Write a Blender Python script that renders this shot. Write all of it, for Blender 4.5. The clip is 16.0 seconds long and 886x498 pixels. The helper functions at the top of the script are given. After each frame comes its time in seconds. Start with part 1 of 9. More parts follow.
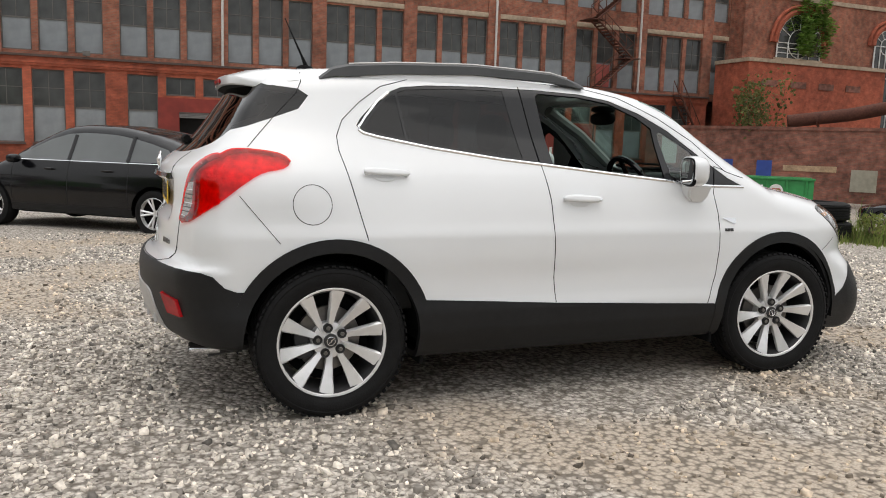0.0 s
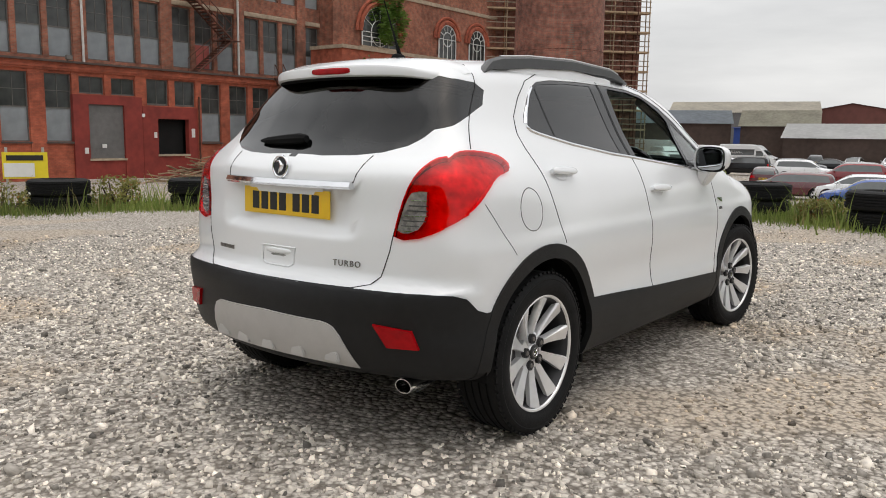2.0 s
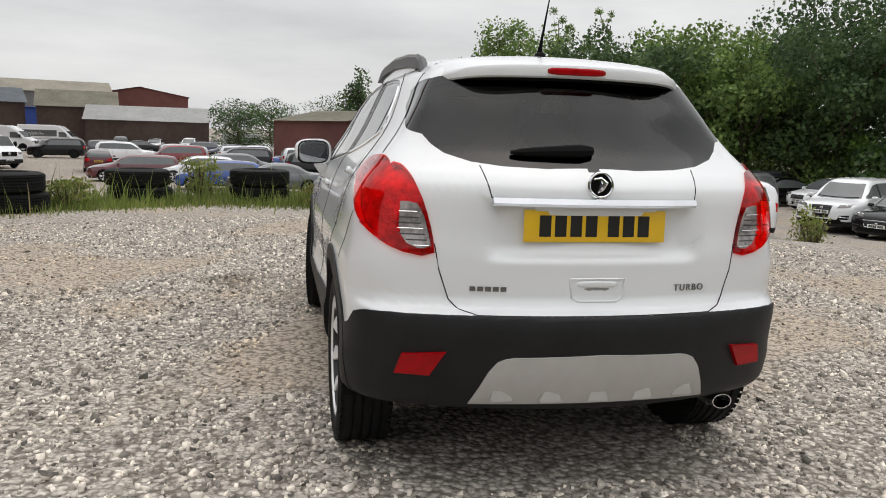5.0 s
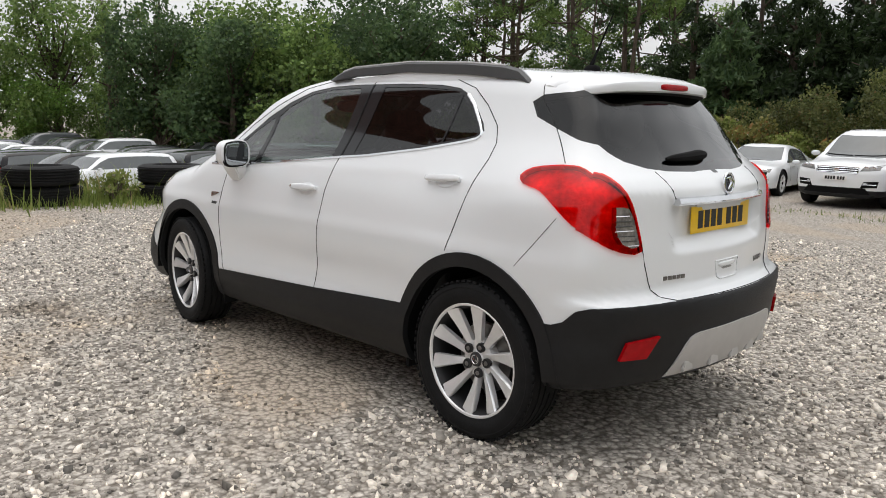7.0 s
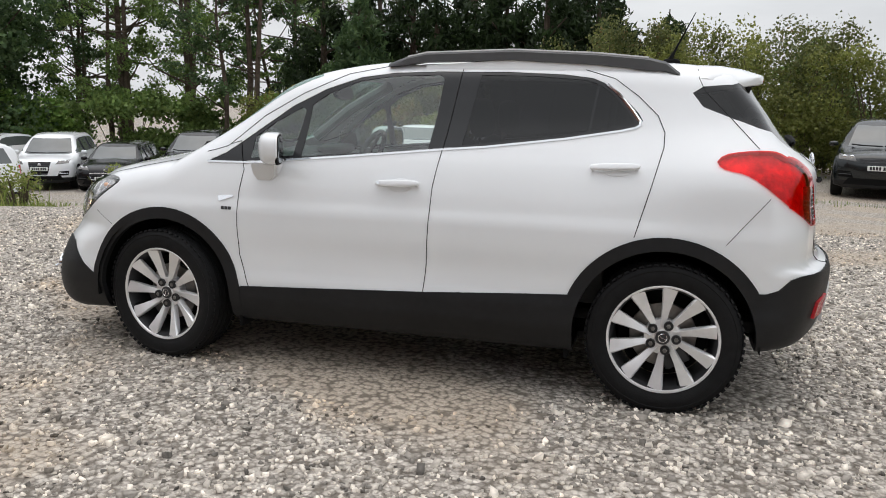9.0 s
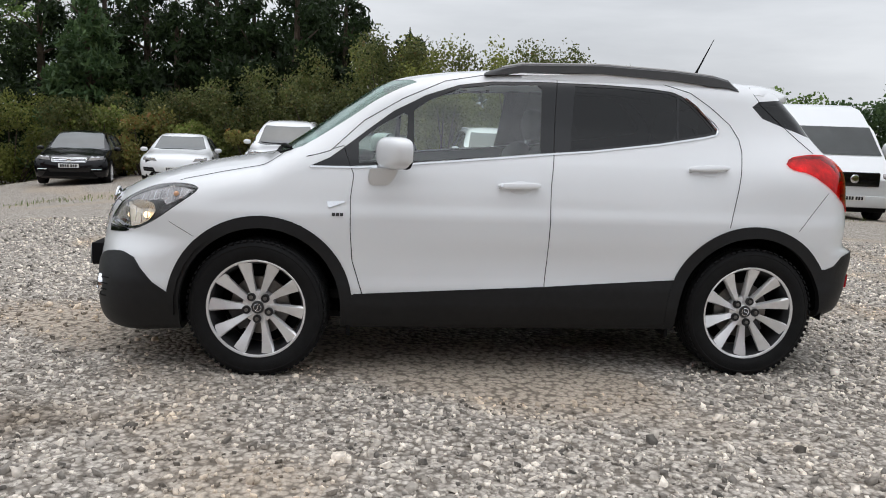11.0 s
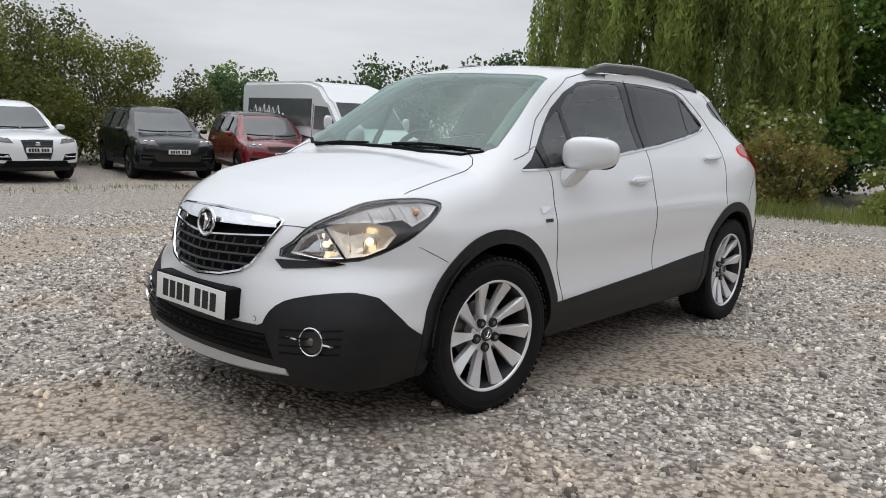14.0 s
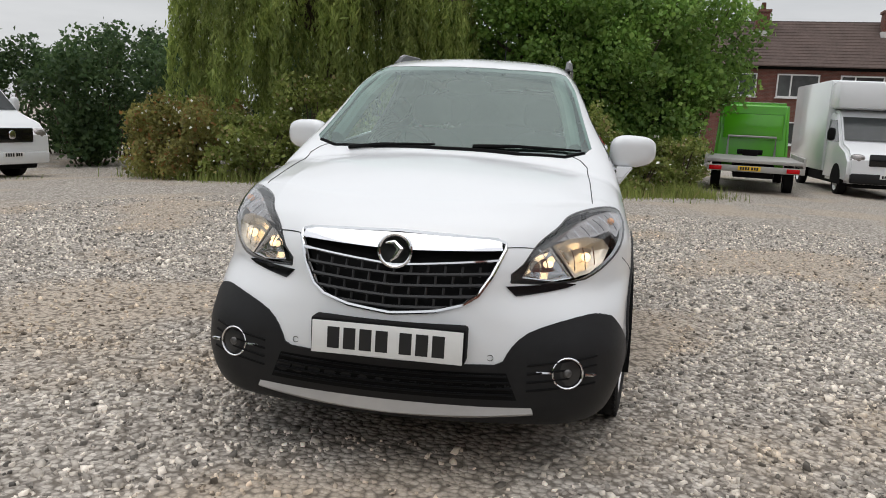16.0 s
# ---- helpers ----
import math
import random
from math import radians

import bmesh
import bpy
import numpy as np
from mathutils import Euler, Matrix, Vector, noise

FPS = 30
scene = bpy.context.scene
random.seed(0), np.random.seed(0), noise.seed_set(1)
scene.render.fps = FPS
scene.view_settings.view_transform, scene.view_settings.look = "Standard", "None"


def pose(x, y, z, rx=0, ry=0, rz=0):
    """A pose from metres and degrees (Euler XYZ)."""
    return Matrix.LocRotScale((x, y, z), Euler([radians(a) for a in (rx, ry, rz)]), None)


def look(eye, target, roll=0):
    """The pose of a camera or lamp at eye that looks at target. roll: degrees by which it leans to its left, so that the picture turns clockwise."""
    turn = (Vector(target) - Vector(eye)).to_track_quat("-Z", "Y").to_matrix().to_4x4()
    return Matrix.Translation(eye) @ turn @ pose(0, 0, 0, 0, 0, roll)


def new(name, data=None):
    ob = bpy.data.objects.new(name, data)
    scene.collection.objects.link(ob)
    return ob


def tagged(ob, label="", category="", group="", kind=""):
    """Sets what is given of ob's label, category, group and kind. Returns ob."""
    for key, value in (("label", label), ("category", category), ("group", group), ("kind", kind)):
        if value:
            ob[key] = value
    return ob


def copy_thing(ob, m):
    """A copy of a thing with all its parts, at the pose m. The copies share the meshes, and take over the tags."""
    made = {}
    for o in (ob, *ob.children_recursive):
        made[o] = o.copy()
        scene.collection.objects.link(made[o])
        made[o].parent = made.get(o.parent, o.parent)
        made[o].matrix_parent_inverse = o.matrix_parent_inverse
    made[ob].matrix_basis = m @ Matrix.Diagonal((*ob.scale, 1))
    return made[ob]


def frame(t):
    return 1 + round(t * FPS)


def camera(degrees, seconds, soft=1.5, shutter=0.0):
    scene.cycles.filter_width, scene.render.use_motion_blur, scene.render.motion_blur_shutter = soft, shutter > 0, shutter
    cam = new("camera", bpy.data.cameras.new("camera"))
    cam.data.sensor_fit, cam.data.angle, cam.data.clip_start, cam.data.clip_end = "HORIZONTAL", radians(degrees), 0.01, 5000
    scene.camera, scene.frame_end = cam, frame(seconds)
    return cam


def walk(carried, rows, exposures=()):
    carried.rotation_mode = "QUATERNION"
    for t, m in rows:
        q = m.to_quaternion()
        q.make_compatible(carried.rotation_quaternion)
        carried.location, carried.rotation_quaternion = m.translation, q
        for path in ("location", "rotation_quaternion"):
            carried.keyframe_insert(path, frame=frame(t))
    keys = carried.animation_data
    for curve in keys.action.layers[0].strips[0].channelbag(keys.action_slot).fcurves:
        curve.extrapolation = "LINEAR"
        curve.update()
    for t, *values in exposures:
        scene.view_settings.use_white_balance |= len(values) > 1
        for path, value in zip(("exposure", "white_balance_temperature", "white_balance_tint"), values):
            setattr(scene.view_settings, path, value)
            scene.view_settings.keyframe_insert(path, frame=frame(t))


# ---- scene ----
cam = camera(58.9, 16.0, 0.95)
PATH = [
    (0, (-2.117, -4.184, 1.231), (-1.376, -2.346, 0.968), 1.8),
    (0.5, (-2.686, -3.821, 1.233), (-1.705, -2.099, 0.965), 1.1),
    (1, (-3.222, -3.435, 1.234), (-2.027, -1.854, 0.967), 0.7),
    (1.5, (-3.666, -2.977, 1.246), (-2.273, -1.569, 0.966), 0.6),
    (2, (-4.092, -2.477, 1.239), (-2.525, -1.267, 0.957), 0.8),
    (2.5, (-4.346, -1.929, 1.24), (-2.628, -0.952, 0.936), 1.0),
    (3, (-4.526, -1.337, 1.244), (-2.685, -0.617, 0.94), 1.1),
    (3.5, (-4.608, -0.749, 1.27), (-2.68, -0.315, 0.961), 1.3),
    (4, (-4.68, -0.115, 1.28), (-2.708, 0.016, 0.975), 1.5),
    (4.5, (-4.602, 0.486, 1.274), (-2.629, 0.331, 0.984), 1.9),
    (5, (-4.486, 1.077, 1.269), (-2.55, 0.667, 0.979), 1.8),
    (5.2, (-4.458, 1.301, 1.281), (-2.546, 0.791, 0.992), 1.8),
    (7.3, (-3.19, 3.452, 1.366), (-1.908, 1.954, 1.029), 1.2),
    (7.5, (-2.975, 3.607, 1.359), (-1.775, 2.043, 1.021), 1.3),
    (8, (-2.449, 3.948, 1.349), (-1.465, 2.241, 1.003), 1.3),
    (8.5, (-1.856, 4.199, 1.355), (-1.095, 2.386, 0.991), 1.0),
    (9, (-1.223, 4.38, 1.353), (-0.704, 2.482, 0.996), 1.1),
    (11.3, (1.165, 4.741, 1.251), (0.829, 2.794, 0.944), 2.0),
    (11.5, (1.418, 4.69, 1.24), (1.001, 2.76, 0.924), 2.0),
    (12, (1.992, 4.515, 1.246), (1.365, 2.645, 0.917), 2.2),
    (12.5, (2.577, 4.229, 1.254), (1.723, 2.453, 0.913), 2.4),
    (13, (3.119, 3.828, 1.253), (2.038, 2.18, 0.91), 2.6),
    (13.5, (3.545, 3.395, 1.254), (2.26, 1.901, 0.915), 2.7),
    (14, (3.953, 2.86, 1.264), (2.469, 1.559, 0.939), 2.6),
    (14.5, (4.244, 2.32, 1.275), (2.596, 1.233, 0.957), 2.5),
    (15, (4.491, 1.769, 1.263), (2.714, 0.906, 0.952), 2.4),
    (15.5, (4.67, 1.194, 1.271), (2.79, 0.592, 0.947), 2.4),
    (16, (4.745, 0.583, 1.261), (2.799, 0.265, 0.929), 2.8),
]
walk(cam, [(t, look(eye, target, roll)) for t, eye, target, roll in PATH],
     [(0, .30, 6550, 10), (4.5, .18, 6500, 10), (8, .30, 6400, 10), (11.5, .12, 6150, 10), (15, .05, 6200, 10), (16, .04, 6350, 10)])

# ---- light ----
world = bpy.data.worlds.new("world")
scene.world = world
world.use_nodes = True
_n, _l = world.node_tree.nodes, world.node_tree.links
_bg = _n["Background"]
_sky = _n.new("ShaderNodeTexSky")
_sky.sky_type, _sky.sun_disc = "NISHITA", False
_sky.sun_elevation, _sky.sun_rotation = radians(80), radians(146)
_sky.air_density, _sky.dust_density, _sky.ozone_density = 1.0, 6.0, 1.0
# a closed grey cloud cover over the clear sky, with soft streaks
_geo = _n.new("ShaderNodeTexCoord")
_map = _n.new("ShaderNodeMapping")
_map.inputs["Scale"].default_value = (1.6, 1.6, 9.0)
_cl = _n.new("ShaderNodeTexNoise")
_cl.inputs["Scale"].default_value, _cl.inputs["Detail"].default_value, _cl.inputs["Roughness"].default_value = 1.3, 6.0, 0.55
_ramp = _n.new("ShaderNodeValToRGB")
_ramp.color_ramp.elements[0].position, _ramp.color_ramp.elements[0].color = 0.30, (5.0, 5.05, 5.1, 1)
_ramp.color_ramp.elements[1].position, _ramp.color_ramp.elements[1].color = 0.70, (7.2, 7.2, 7.15, 1)
_mix = _n.new("ShaderNodeMix")
_mix.data_type = "RGBA"
_mix.inputs[0].default_value = 0.90
_l.new(_geo.outputs["Generated"], _map.inputs["Vector"])
_l.new(_map.outputs["Vector"], _cl.inputs["Vector"])
_l.new(_cl.outputs["Fac"], _ramp.inputs["Fac"])
_l.new(_sky.outputs["Color"], _mix.inputs[6])
_l.new(_ramp.outputs["Color"], _mix.inputs[7])
# an overcast sky is about three times as bright overhead as at the horizon
_sep, _pw, _ma, _sc = _n.new("ShaderNodeSeparateXYZ"), _n.new("ShaderNodeMath"), _n.new("ShaderNodeMath"), _n.new("ShaderNodeVectorMath")
_l.new(_geo.outputs["Generated"], _sep.inputs[0])
_pw.operation, _pw.use_clamp = "MULTIPLY", True
_l.new(_sep.outputs["Z"], _pw.inputs[0])
_l.new(_sep.outputs["Z"], _pw.inputs[1])
_ma.operation = "MULTIPLY_ADD"
_ma.inputs[1].default_value, _ma.inputs[2].default_value = 1.1, 0.92
_l.new(_pw.outputs[0], _ma.inputs[0])
_sc.operation = "SCALE"
_l.new(_mix.outputs[2], _sc.inputs[0])
_l.new(_ma.outputs[0], _sc.inputs["Scale"])
_l.new(_sc.outputs[0], _bg.inputs["Color"])
_bg.inputs["Strength"].default_value = 0.117

sun = new("sun", bpy.data.lights.new("sun", "SUN"))
sun.data.energy, sun.data.angle, sun.data.color = 0.32, radians(70), (1.0, 0.96, 0.90)
sun.matrix_world = look((2, -3, 26), (0, 0, 0))


# ---- materials ----
def material(name, color, rough=0.6, metal=0.0, vary=0.0, scale=8.0, bump=0.0, bump_scale=60.0, spec=0.5, coat=0.0, dark=None, per_object=0.0, detail=4.0, island=0.0):
    """A surface with colour variation at two scales and fine relief."""
    m = bpy.data.materials.new(name)
    m.use_nodes = True
    n, l = m.node_tree.nodes, m.node_tree.links
    b = n["Principled BSDF"]
    b.inputs["Roughness"].default_value, b.inputs["Metallic"].default_value = rough, metal
    b.inputs["Specular IOR Level"].default_value = spec
    b.inputs["Coat Weight"].default_value, b.inputs["Coat Roughness"].default_value = coat, 0.04
    c = (*color, 1)
    b.inputs["Base Color"].default_value = c
    co = n.new("ShaderNodeTexCoord")
    if vary > 0 or dark:
        big, small = n.new("ShaderNodeTexNoise"), n.new("ShaderNodeTexNoise")
        big.inputs["Scale"].default_value, big.inputs["Detail"].default_value = scale * 0.18, 3
        small.inputs["Scale"].default_value, small.inputs["Detail"].default_value = scale, detail
        for t in (big, small):
            l.new(co.outputs["Object"], t.inputs["Vector"])
        add = n.new("ShaderNodeMath")
        add.operation = "ADD"
        l.new(big.outputs["Fac"], add.inputs[0])
        l.new(small.outputs["Fac"], add.inputs[1])
        fac = add.outputs[0]
        rng = n.new("ShaderNodeMapRange")
        rng.inputs["From Min"].default_value, rng.inputs["From Max"].default_value = 0.7, 1.3
        l.new(fac, rng.inputs["Value"])
        mix = n.new("ShaderNodeMix")
        mix.data_type = "RGBA"
        d = dark if dark else tuple(v * (1 - vary) for v in color)
        mix.inputs[6].default_value = (*d, 1)
        mix.inputs[7].default_value = (*(min(1, v * (1 + vary * 0.6)) for v in color), 1)
        l.new(rng.outputs[0], mix.inputs[0])
        out = mix.outputs[2]
        if per_object or island:
            inf = n.new("ShaderNodeObjectInfo") if per_object else n.new("ShaderNodeNewGeometry")
            hsv = n.new("ShaderNodeHueSaturation")
            amt = per_object or island
            mr = n.new("ShaderNodeMapRange")
            mr.inputs["To Min"].default_value, mr.inputs["To Max"].default_value = 1 - amt, 1 + amt
            l.new(inf.outputs["Random" if per_object else "Random Per Island"], mr.inputs["Value"])
            l.new(mr.outputs[0], hsv.inputs["Value"])
            l.new(out, hsv.inputs["Color"])
            out = hsv.outputs["Color"]
        l.new(out, b.inputs["Base Color"])
    if bump > 0:
        bn, bt = n.new("ShaderNodeBump"), n.new("ShaderNodeTexNoise")
        bt.inputs["Scale"].default_value, bt.inputs["Detail"].default_value = bump_scale, 5
        bn.inputs["Strength"].default_value, bn.inputs["Distance"].default_value = bump, 0.01
        l.new(co.outputs["Object"], bt.inputs["Vector"])
        l.new(bt.outputs["Fac"], bn.inputs["Height"])
        l.new(bn.outputs["Normal"], b.inputs["Normal"])
    return m


def glass(name, tint, rough=0.0, spec=0.5, sheen=(1, 1, 1)):
    """Thin tinted pane: part mirror, part clear."""
    m = bpy.data.materials.new(name)
    m.use_nodes = True
    n, l = m.node_tree.nodes, m.node_tree.links
    n.remove(n["Principled BSDF"])
    tr, gl, mx, fr = n.new("ShaderNodeBsdfTransparent"), n.new("ShaderNodeBsdfGlossy"), n.new("ShaderNodeMixShader"), n.new("ShaderNodeLayerWeight")
    pw, ma = n.new("ShaderNodeMath"), n.new("ShaderNodeMath")
    tr.inputs["Color"].default_value = (*tint, 1)
    gl.inputs["Color"].default_value, gl.inputs["Roughness"].default_value = (*sheen, 1), rough
    # both faces of a thin pane mirror a little square on and much at a slant
    pw.operation, ma.operation = "POWER", "MULTIPLY_ADD"
    pw.inputs[1].default_value, ma.inputs[1].default_value, ma.inputs[2].default_value = 4.0, 1 - spec, spec
    l.new(fr.outputs["Facing"], pw.inputs[0])
    l.new(pw.outputs[0], ma.inputs[0])
    l.new(ma.outputs[0], mx.inputs[0])
    l.new(tr.outputs[0], mx.inputs[1])
    l.new(gl.outputs[0], mx.inputs[2])
    l.new(mx.outputs[0], n["Material Output"].inputs["Surface"])
    return m


def glow(name, color, strength):
    m = bpy.data.materials.new(name)
    m.use_nodes = True
    b = m.node_tree.nodes["Principled BSDF"]
    b.inputs["Base Color"].default_value = (*color, 1)
    b.inputs["Emission Color"].default_value = (*color, 1)
    b.inputs["Emission Strength"].default_value = strength
    return m


M = {
    "white_paint": material("white_paint", (.80, .815, .83), .24, vary=.015, scale=3, coat=.7),
    "cladding": material("cladding", (.0105, .0108, .0118), .5, spec=.32, vary=.25, scale=30, bump=.12, bump_scale=500),
    "black_gloss": material("black_gloss", (.006, .006, .007), .14, spec=.35, vary=.2, scale=6, coat=.2),
    "black_matt": material("black_matt", (.004, .004, .0043), .85, spec=.2, vary=.2, scale=10),
    "seam": material("seam", (.012, .012, .013), .8, vary=.1, scale=10),
    "tyre": material("tyre", (.0085, .0085, .009), .72, spec=.22, vary=.35, scale=25, bump=.2, bump_scale=120),
    "alloy": material("alloy", (.85, .85, .855), .27, metal=.45, vary=.10, scale=20),
    "alloy_dark": material("alloy_dark", (.05, .05, .052), .5, metal=.4, vary=.2, scale=20),
    "chrome": material("chrome", (.80, .81, .83), .08, metal=1.0, vary=.03, scale=15),
    "silver_plastic": material("silver_plastic", (.50, .49, .48), .45, metal=.2, vary=.06, scale=20),
    "rail_grey": material("rail_grey", (.085, .087, .09), .45, metal=.2, vary=.1, scale=20),
    "plate_yellow": material("plate_yellow", (.83, .52, .02), .35, vary=.05, scale=20),
    "plate_white": material("plate_white", (.80, .80, .78), .35, vary=.05, scale=20),
    "glyph": material("glyph", (.010, .010, .010), .5, vary=.1, scale=20),
    "interior_dark": material("interior_dark", (.024, .025, .025), .75, vary=.25, scale=12, bump=.1),
    "interior_grey": material("interior_grey", (.28, .28, .27), .8, vary=.15, scale=12, bump=.1),
    "grille_plastic": material("grille_plastic", (.022, .022, .023), .32, spec=.5, vary=.2, scale=20),
    "lamp_shell": material("lamp_shell", (.16, .155, .15), .3, metal=.5, vary=.5, scale=25),
    "lens_red": glass("lens_red", (.95, .008, .016), spec=.03),
    "lamp_inner": material("lamp_inner", (.80, .55, .55), .35, metal=.35, vary=.55, scale=26, bump=.6, bump_scale=55),
    "rim_dark": material("rim_dark", (.035, .035, .037), .5, metal=.5, vary=.3, scale=20),
    "disc_steel": material("disc_steel", (.22, .21, .20), .4, metal=.8, vary=.3, scale=30),
    "lamp_red": material("lamp_red", (.54, .002, .006), .20, vary=.25, scale=18, coat=.3, spec=.2),
    "lamp_red_dark": material("lamp_red_dark", (.36, .002, .005), .22, vary=.25, scale=40, spec=.22),
    "lamp_clear": material("lamp_clear", (.42, .39, .38), .22, metal=.5, vary=.55, scale=60, coat=1.0),
    "reflector": material("reflector", (.75, .75, .76), .12, metal=1.0, vary=.1, scale=40),
    "lamp_black": material("lamp_black", (.012, .012, .013), .3, vary=.2, scale=20, coat=.6),
    "bulb": glow("bulb", (1.0, .74, .44), 1.7),
    "reflector_warm": material("reflector_warm", (.78, .69, .56), .22, metal=.7, vary=.25, scale=60),
    "amber": material("amber", (.85, .36, .10), .2, vary=.2, scale=30, coat=.6),
    "clear_lens": glass("clear_lens", (.93, .94, .95), spec=.05),
    "glass_clear": glass("glass_clear", (.70, .80, .75), spec=.085),
    "glass_screen": glass("glass_screen", (.50, .66, .60), rough=.10, spec=.11, sheen=(.86, 1.0, .95)),
    "glass_privacy": glass("glass_privacy", (.06, .06, .065), spec=.032),
    "mirror": material("mirror", (.40, .42, .43), .02, metal=1.0, vary=.02),
}


# ---- building blocks ----
def mesh_object(name, bm, mat, parent=None, label="", smooth=True):
    me = bpy.data.meshes.new(name)
    bm.to_mesh(me)
    bm.free()
    if smooth:
        me.polygons.foreach_set("use_smooth", [True] * len(me.polygons))
        me.set_sharp_from_angle(angle=radians(38))
    for one in (mat if isinstance(mat, (list, tuple)) else [mat]):
        me.materials.append(one)
    ob = new(name, me)
    if parent:
        ob.parent = parent
    if label:
        tagged(ob, label)
    return ob


def part(name, bm, mat, parent, label="", smooth=True):
    return mesh_object(name, bm, mat, parent, label, smooth)


def raw_object(name, verts, faces, mat, parent=None, label="", smooth=False):
    me = bpy.data.meshes.new(name)
    me.from_pydata([tuple(v) for v in verts], [], [tuple(f) for f in faces])
    me.update()
    me.materials.append(mat)
    if smooth:
        me.polygons.foreach_set("use_smooth", [True] * len(me.polygons))
        me.set_sharp_from_angle(angle=radians(38))
    ob = new(name, me)
    if parent:
        ob.parent = parent
    if label:
        tagged(ob, label)
    return ob


def box(bm, x0, x1, y0, y1, z0, z1, bevel=0.0, m=None):
    r = bmesh.ops.create_cube(bm, size=1.0)
    vs = r["verts"]
    for v in vs:
        v.co = Vector(((x0 + x1) / 2 + v.co.x * (x1 - x0), (y0 + y1) / 2 + v.co.y * (y1 - y0), (z0 + z1) / 2 + v.co.z * (z1 - z0)))
    if bevel > 0:
        es = list({e for v in vs for e in v.link_edges})
        vs = bmesh.ops.bevel(bm, geom=es, offset=bevel, segments=2, affect="EDGES", profile=0.5)["verts"]
    if m is not None:
        bmesh.ops.transform(bm, matrix=m, verts=vs)
    return vs


def cyl(bm, p0, p1, r0, r1=None, seg=16, caps=True):
    p0, p1 = Vector(p0), Vector(p1)
    r1 = r0 if r1 is None else r1
    q = (p1 - p0).to_track_quat("Z", "Y").to_matrix().to_4x4()
    m = Matrix.Translation((p0 + p1) / 2) @ q
    return bmesh.ops.create_cone(bm, cap_ends=caps, segments=seg, radius1=r0, radius2=r1, depth=(p1 - p0).length, matrix=m)["verts"]


def tube(bm, pts, r, seg=6, closed=False):
    """A round bar along points; r may be a list."""
    pts = [Vector(p) for p in pts]
    rs = r if isinstance(r, (list, tuple)) else [r] * len(pts)
    rings = []
    up = Vector((0.13, 0.21, 1)).normalized()
    for i, p in enumerate(pts):
        a = pts[i - 1] if i > 0 or closed else p
        b = pts[(i + 1) % len(pts)] if i < len(pts) - 1 or closed else p
        d = (b - a).normalized()
        s = d.cross(up)
        if s.length < 1e-3:
            s = d.cross(Vector((1, 0, 0)))
        s.normalize()
        t = s.cross(d)
        rings.append([bm.verts.new(p + rs[i] * (math.cos(k * math.tau / seg) * s + math.sin(k * math.tau / seg) * t)) for k in range(seg)])
    n = len(rings)
    for i in range(n if closed else n - 1):
        a, b = rings[i], rings[(i + 1) % n]
        for k in range(seg):
            bm.faces.new((a[k], a[(k + 1) % seg], b[(k + 1) % seg], b[k]))
    if not closed:
        bm.faces.new(rings[0][::-1])
        bm.faces.new(rings[-1])


def lathe(bm, prof, seg=48, axis="y", close=False):
    """Turns a profile of (radius, along) round an axis through the origin."""
    rings = []
    for r, a in prof:
        ring = []
        for k in range(seg):
            t = math.tau * k / seg
            p = (r * math.cos(t), a, r * math.sin(t)) if axis == "y" else (r * math.cos(t), r * math.sin(t), a)
            ring.append(bm.verts.new(p))
        rings.append(ring)
    m = len(rings)
    for i in range(m if close else m - 1):
        a, b = rings[i], rings[(i + 1) % m]
        for k in range(seg):
            bm.faces.new((a[k], a[(k + 1) % seg], b[(k + 1) % seg], b[k]))


def prism(bm, poly, h0, h1, plane="xz"):
    """A polygon given in a plane, drawn out from h0 to h1 along the third axis."""
    def at(p, h):
        return {"xz": (p[0], h, p[1]), "xy": (p[0], p[1], h), "yz": (h, p[0], p[1])}[plane]
    a = [bm.verts.new(at(p, h0)) for p in poly]
    b = [bm.verts.new(at(p, h1)) for p in poly]
    n = len(poly)
    for i in range(n):
        bm.faces.new((a[i], a[(i + 1) % n], b[(i + 1) % n], b[i]))
    bm.faces.new(a[::-1])
    bm.faces.new(b)
    bmesh.ops.recalc_face_normals(bm, faces=bm.faces)
    return a + b


def smoothstep(a, b, v):
    t = np.clip((v - a) / (b - a), 0, 1)
    return t * t * (3 - 2 * t)


# ---- ground: the raised yard, its edge and the lower car park ----
EDGE = [(-60, 15.5), (-6, 14.5), (1, 13.0), (4.5, 11.2), (7.4, 7.6), (9.6, 3.6), (10.3, 0.5), (10.0, -2.5), (9.8, -5.6), (9.6, -9), (9.6, -14), (9.9, -18.5), (9.6, -24), (8, -60)]


def edge_distance(x, y):
    """How far a place lies beyond the yard's edge (below zero on the yard)."""
    best, sign = np.full(np.shape(x), 1e9), np.full(np.shape(x), -1.0)
    for (x0, y0), (x1, y1) in zip(EDGE, EDGE[1:]):
        dx, dy = x1 - x0, y1 - y0
        t = np.clip(((x - x0) * dx + (y - y0) * dy) / (dx * dx + dy * dy), 0, 1)
        d = np.hypot(x - x0 - t * dx, y - y0 - t * dy)
        s = np.where((x - x0) * dy - (y - y0) * dx < 0, 1.0, -1.0)
        sign, best = np.where(d < best, s, sign), np.minimum(d, best)
    return best * sign


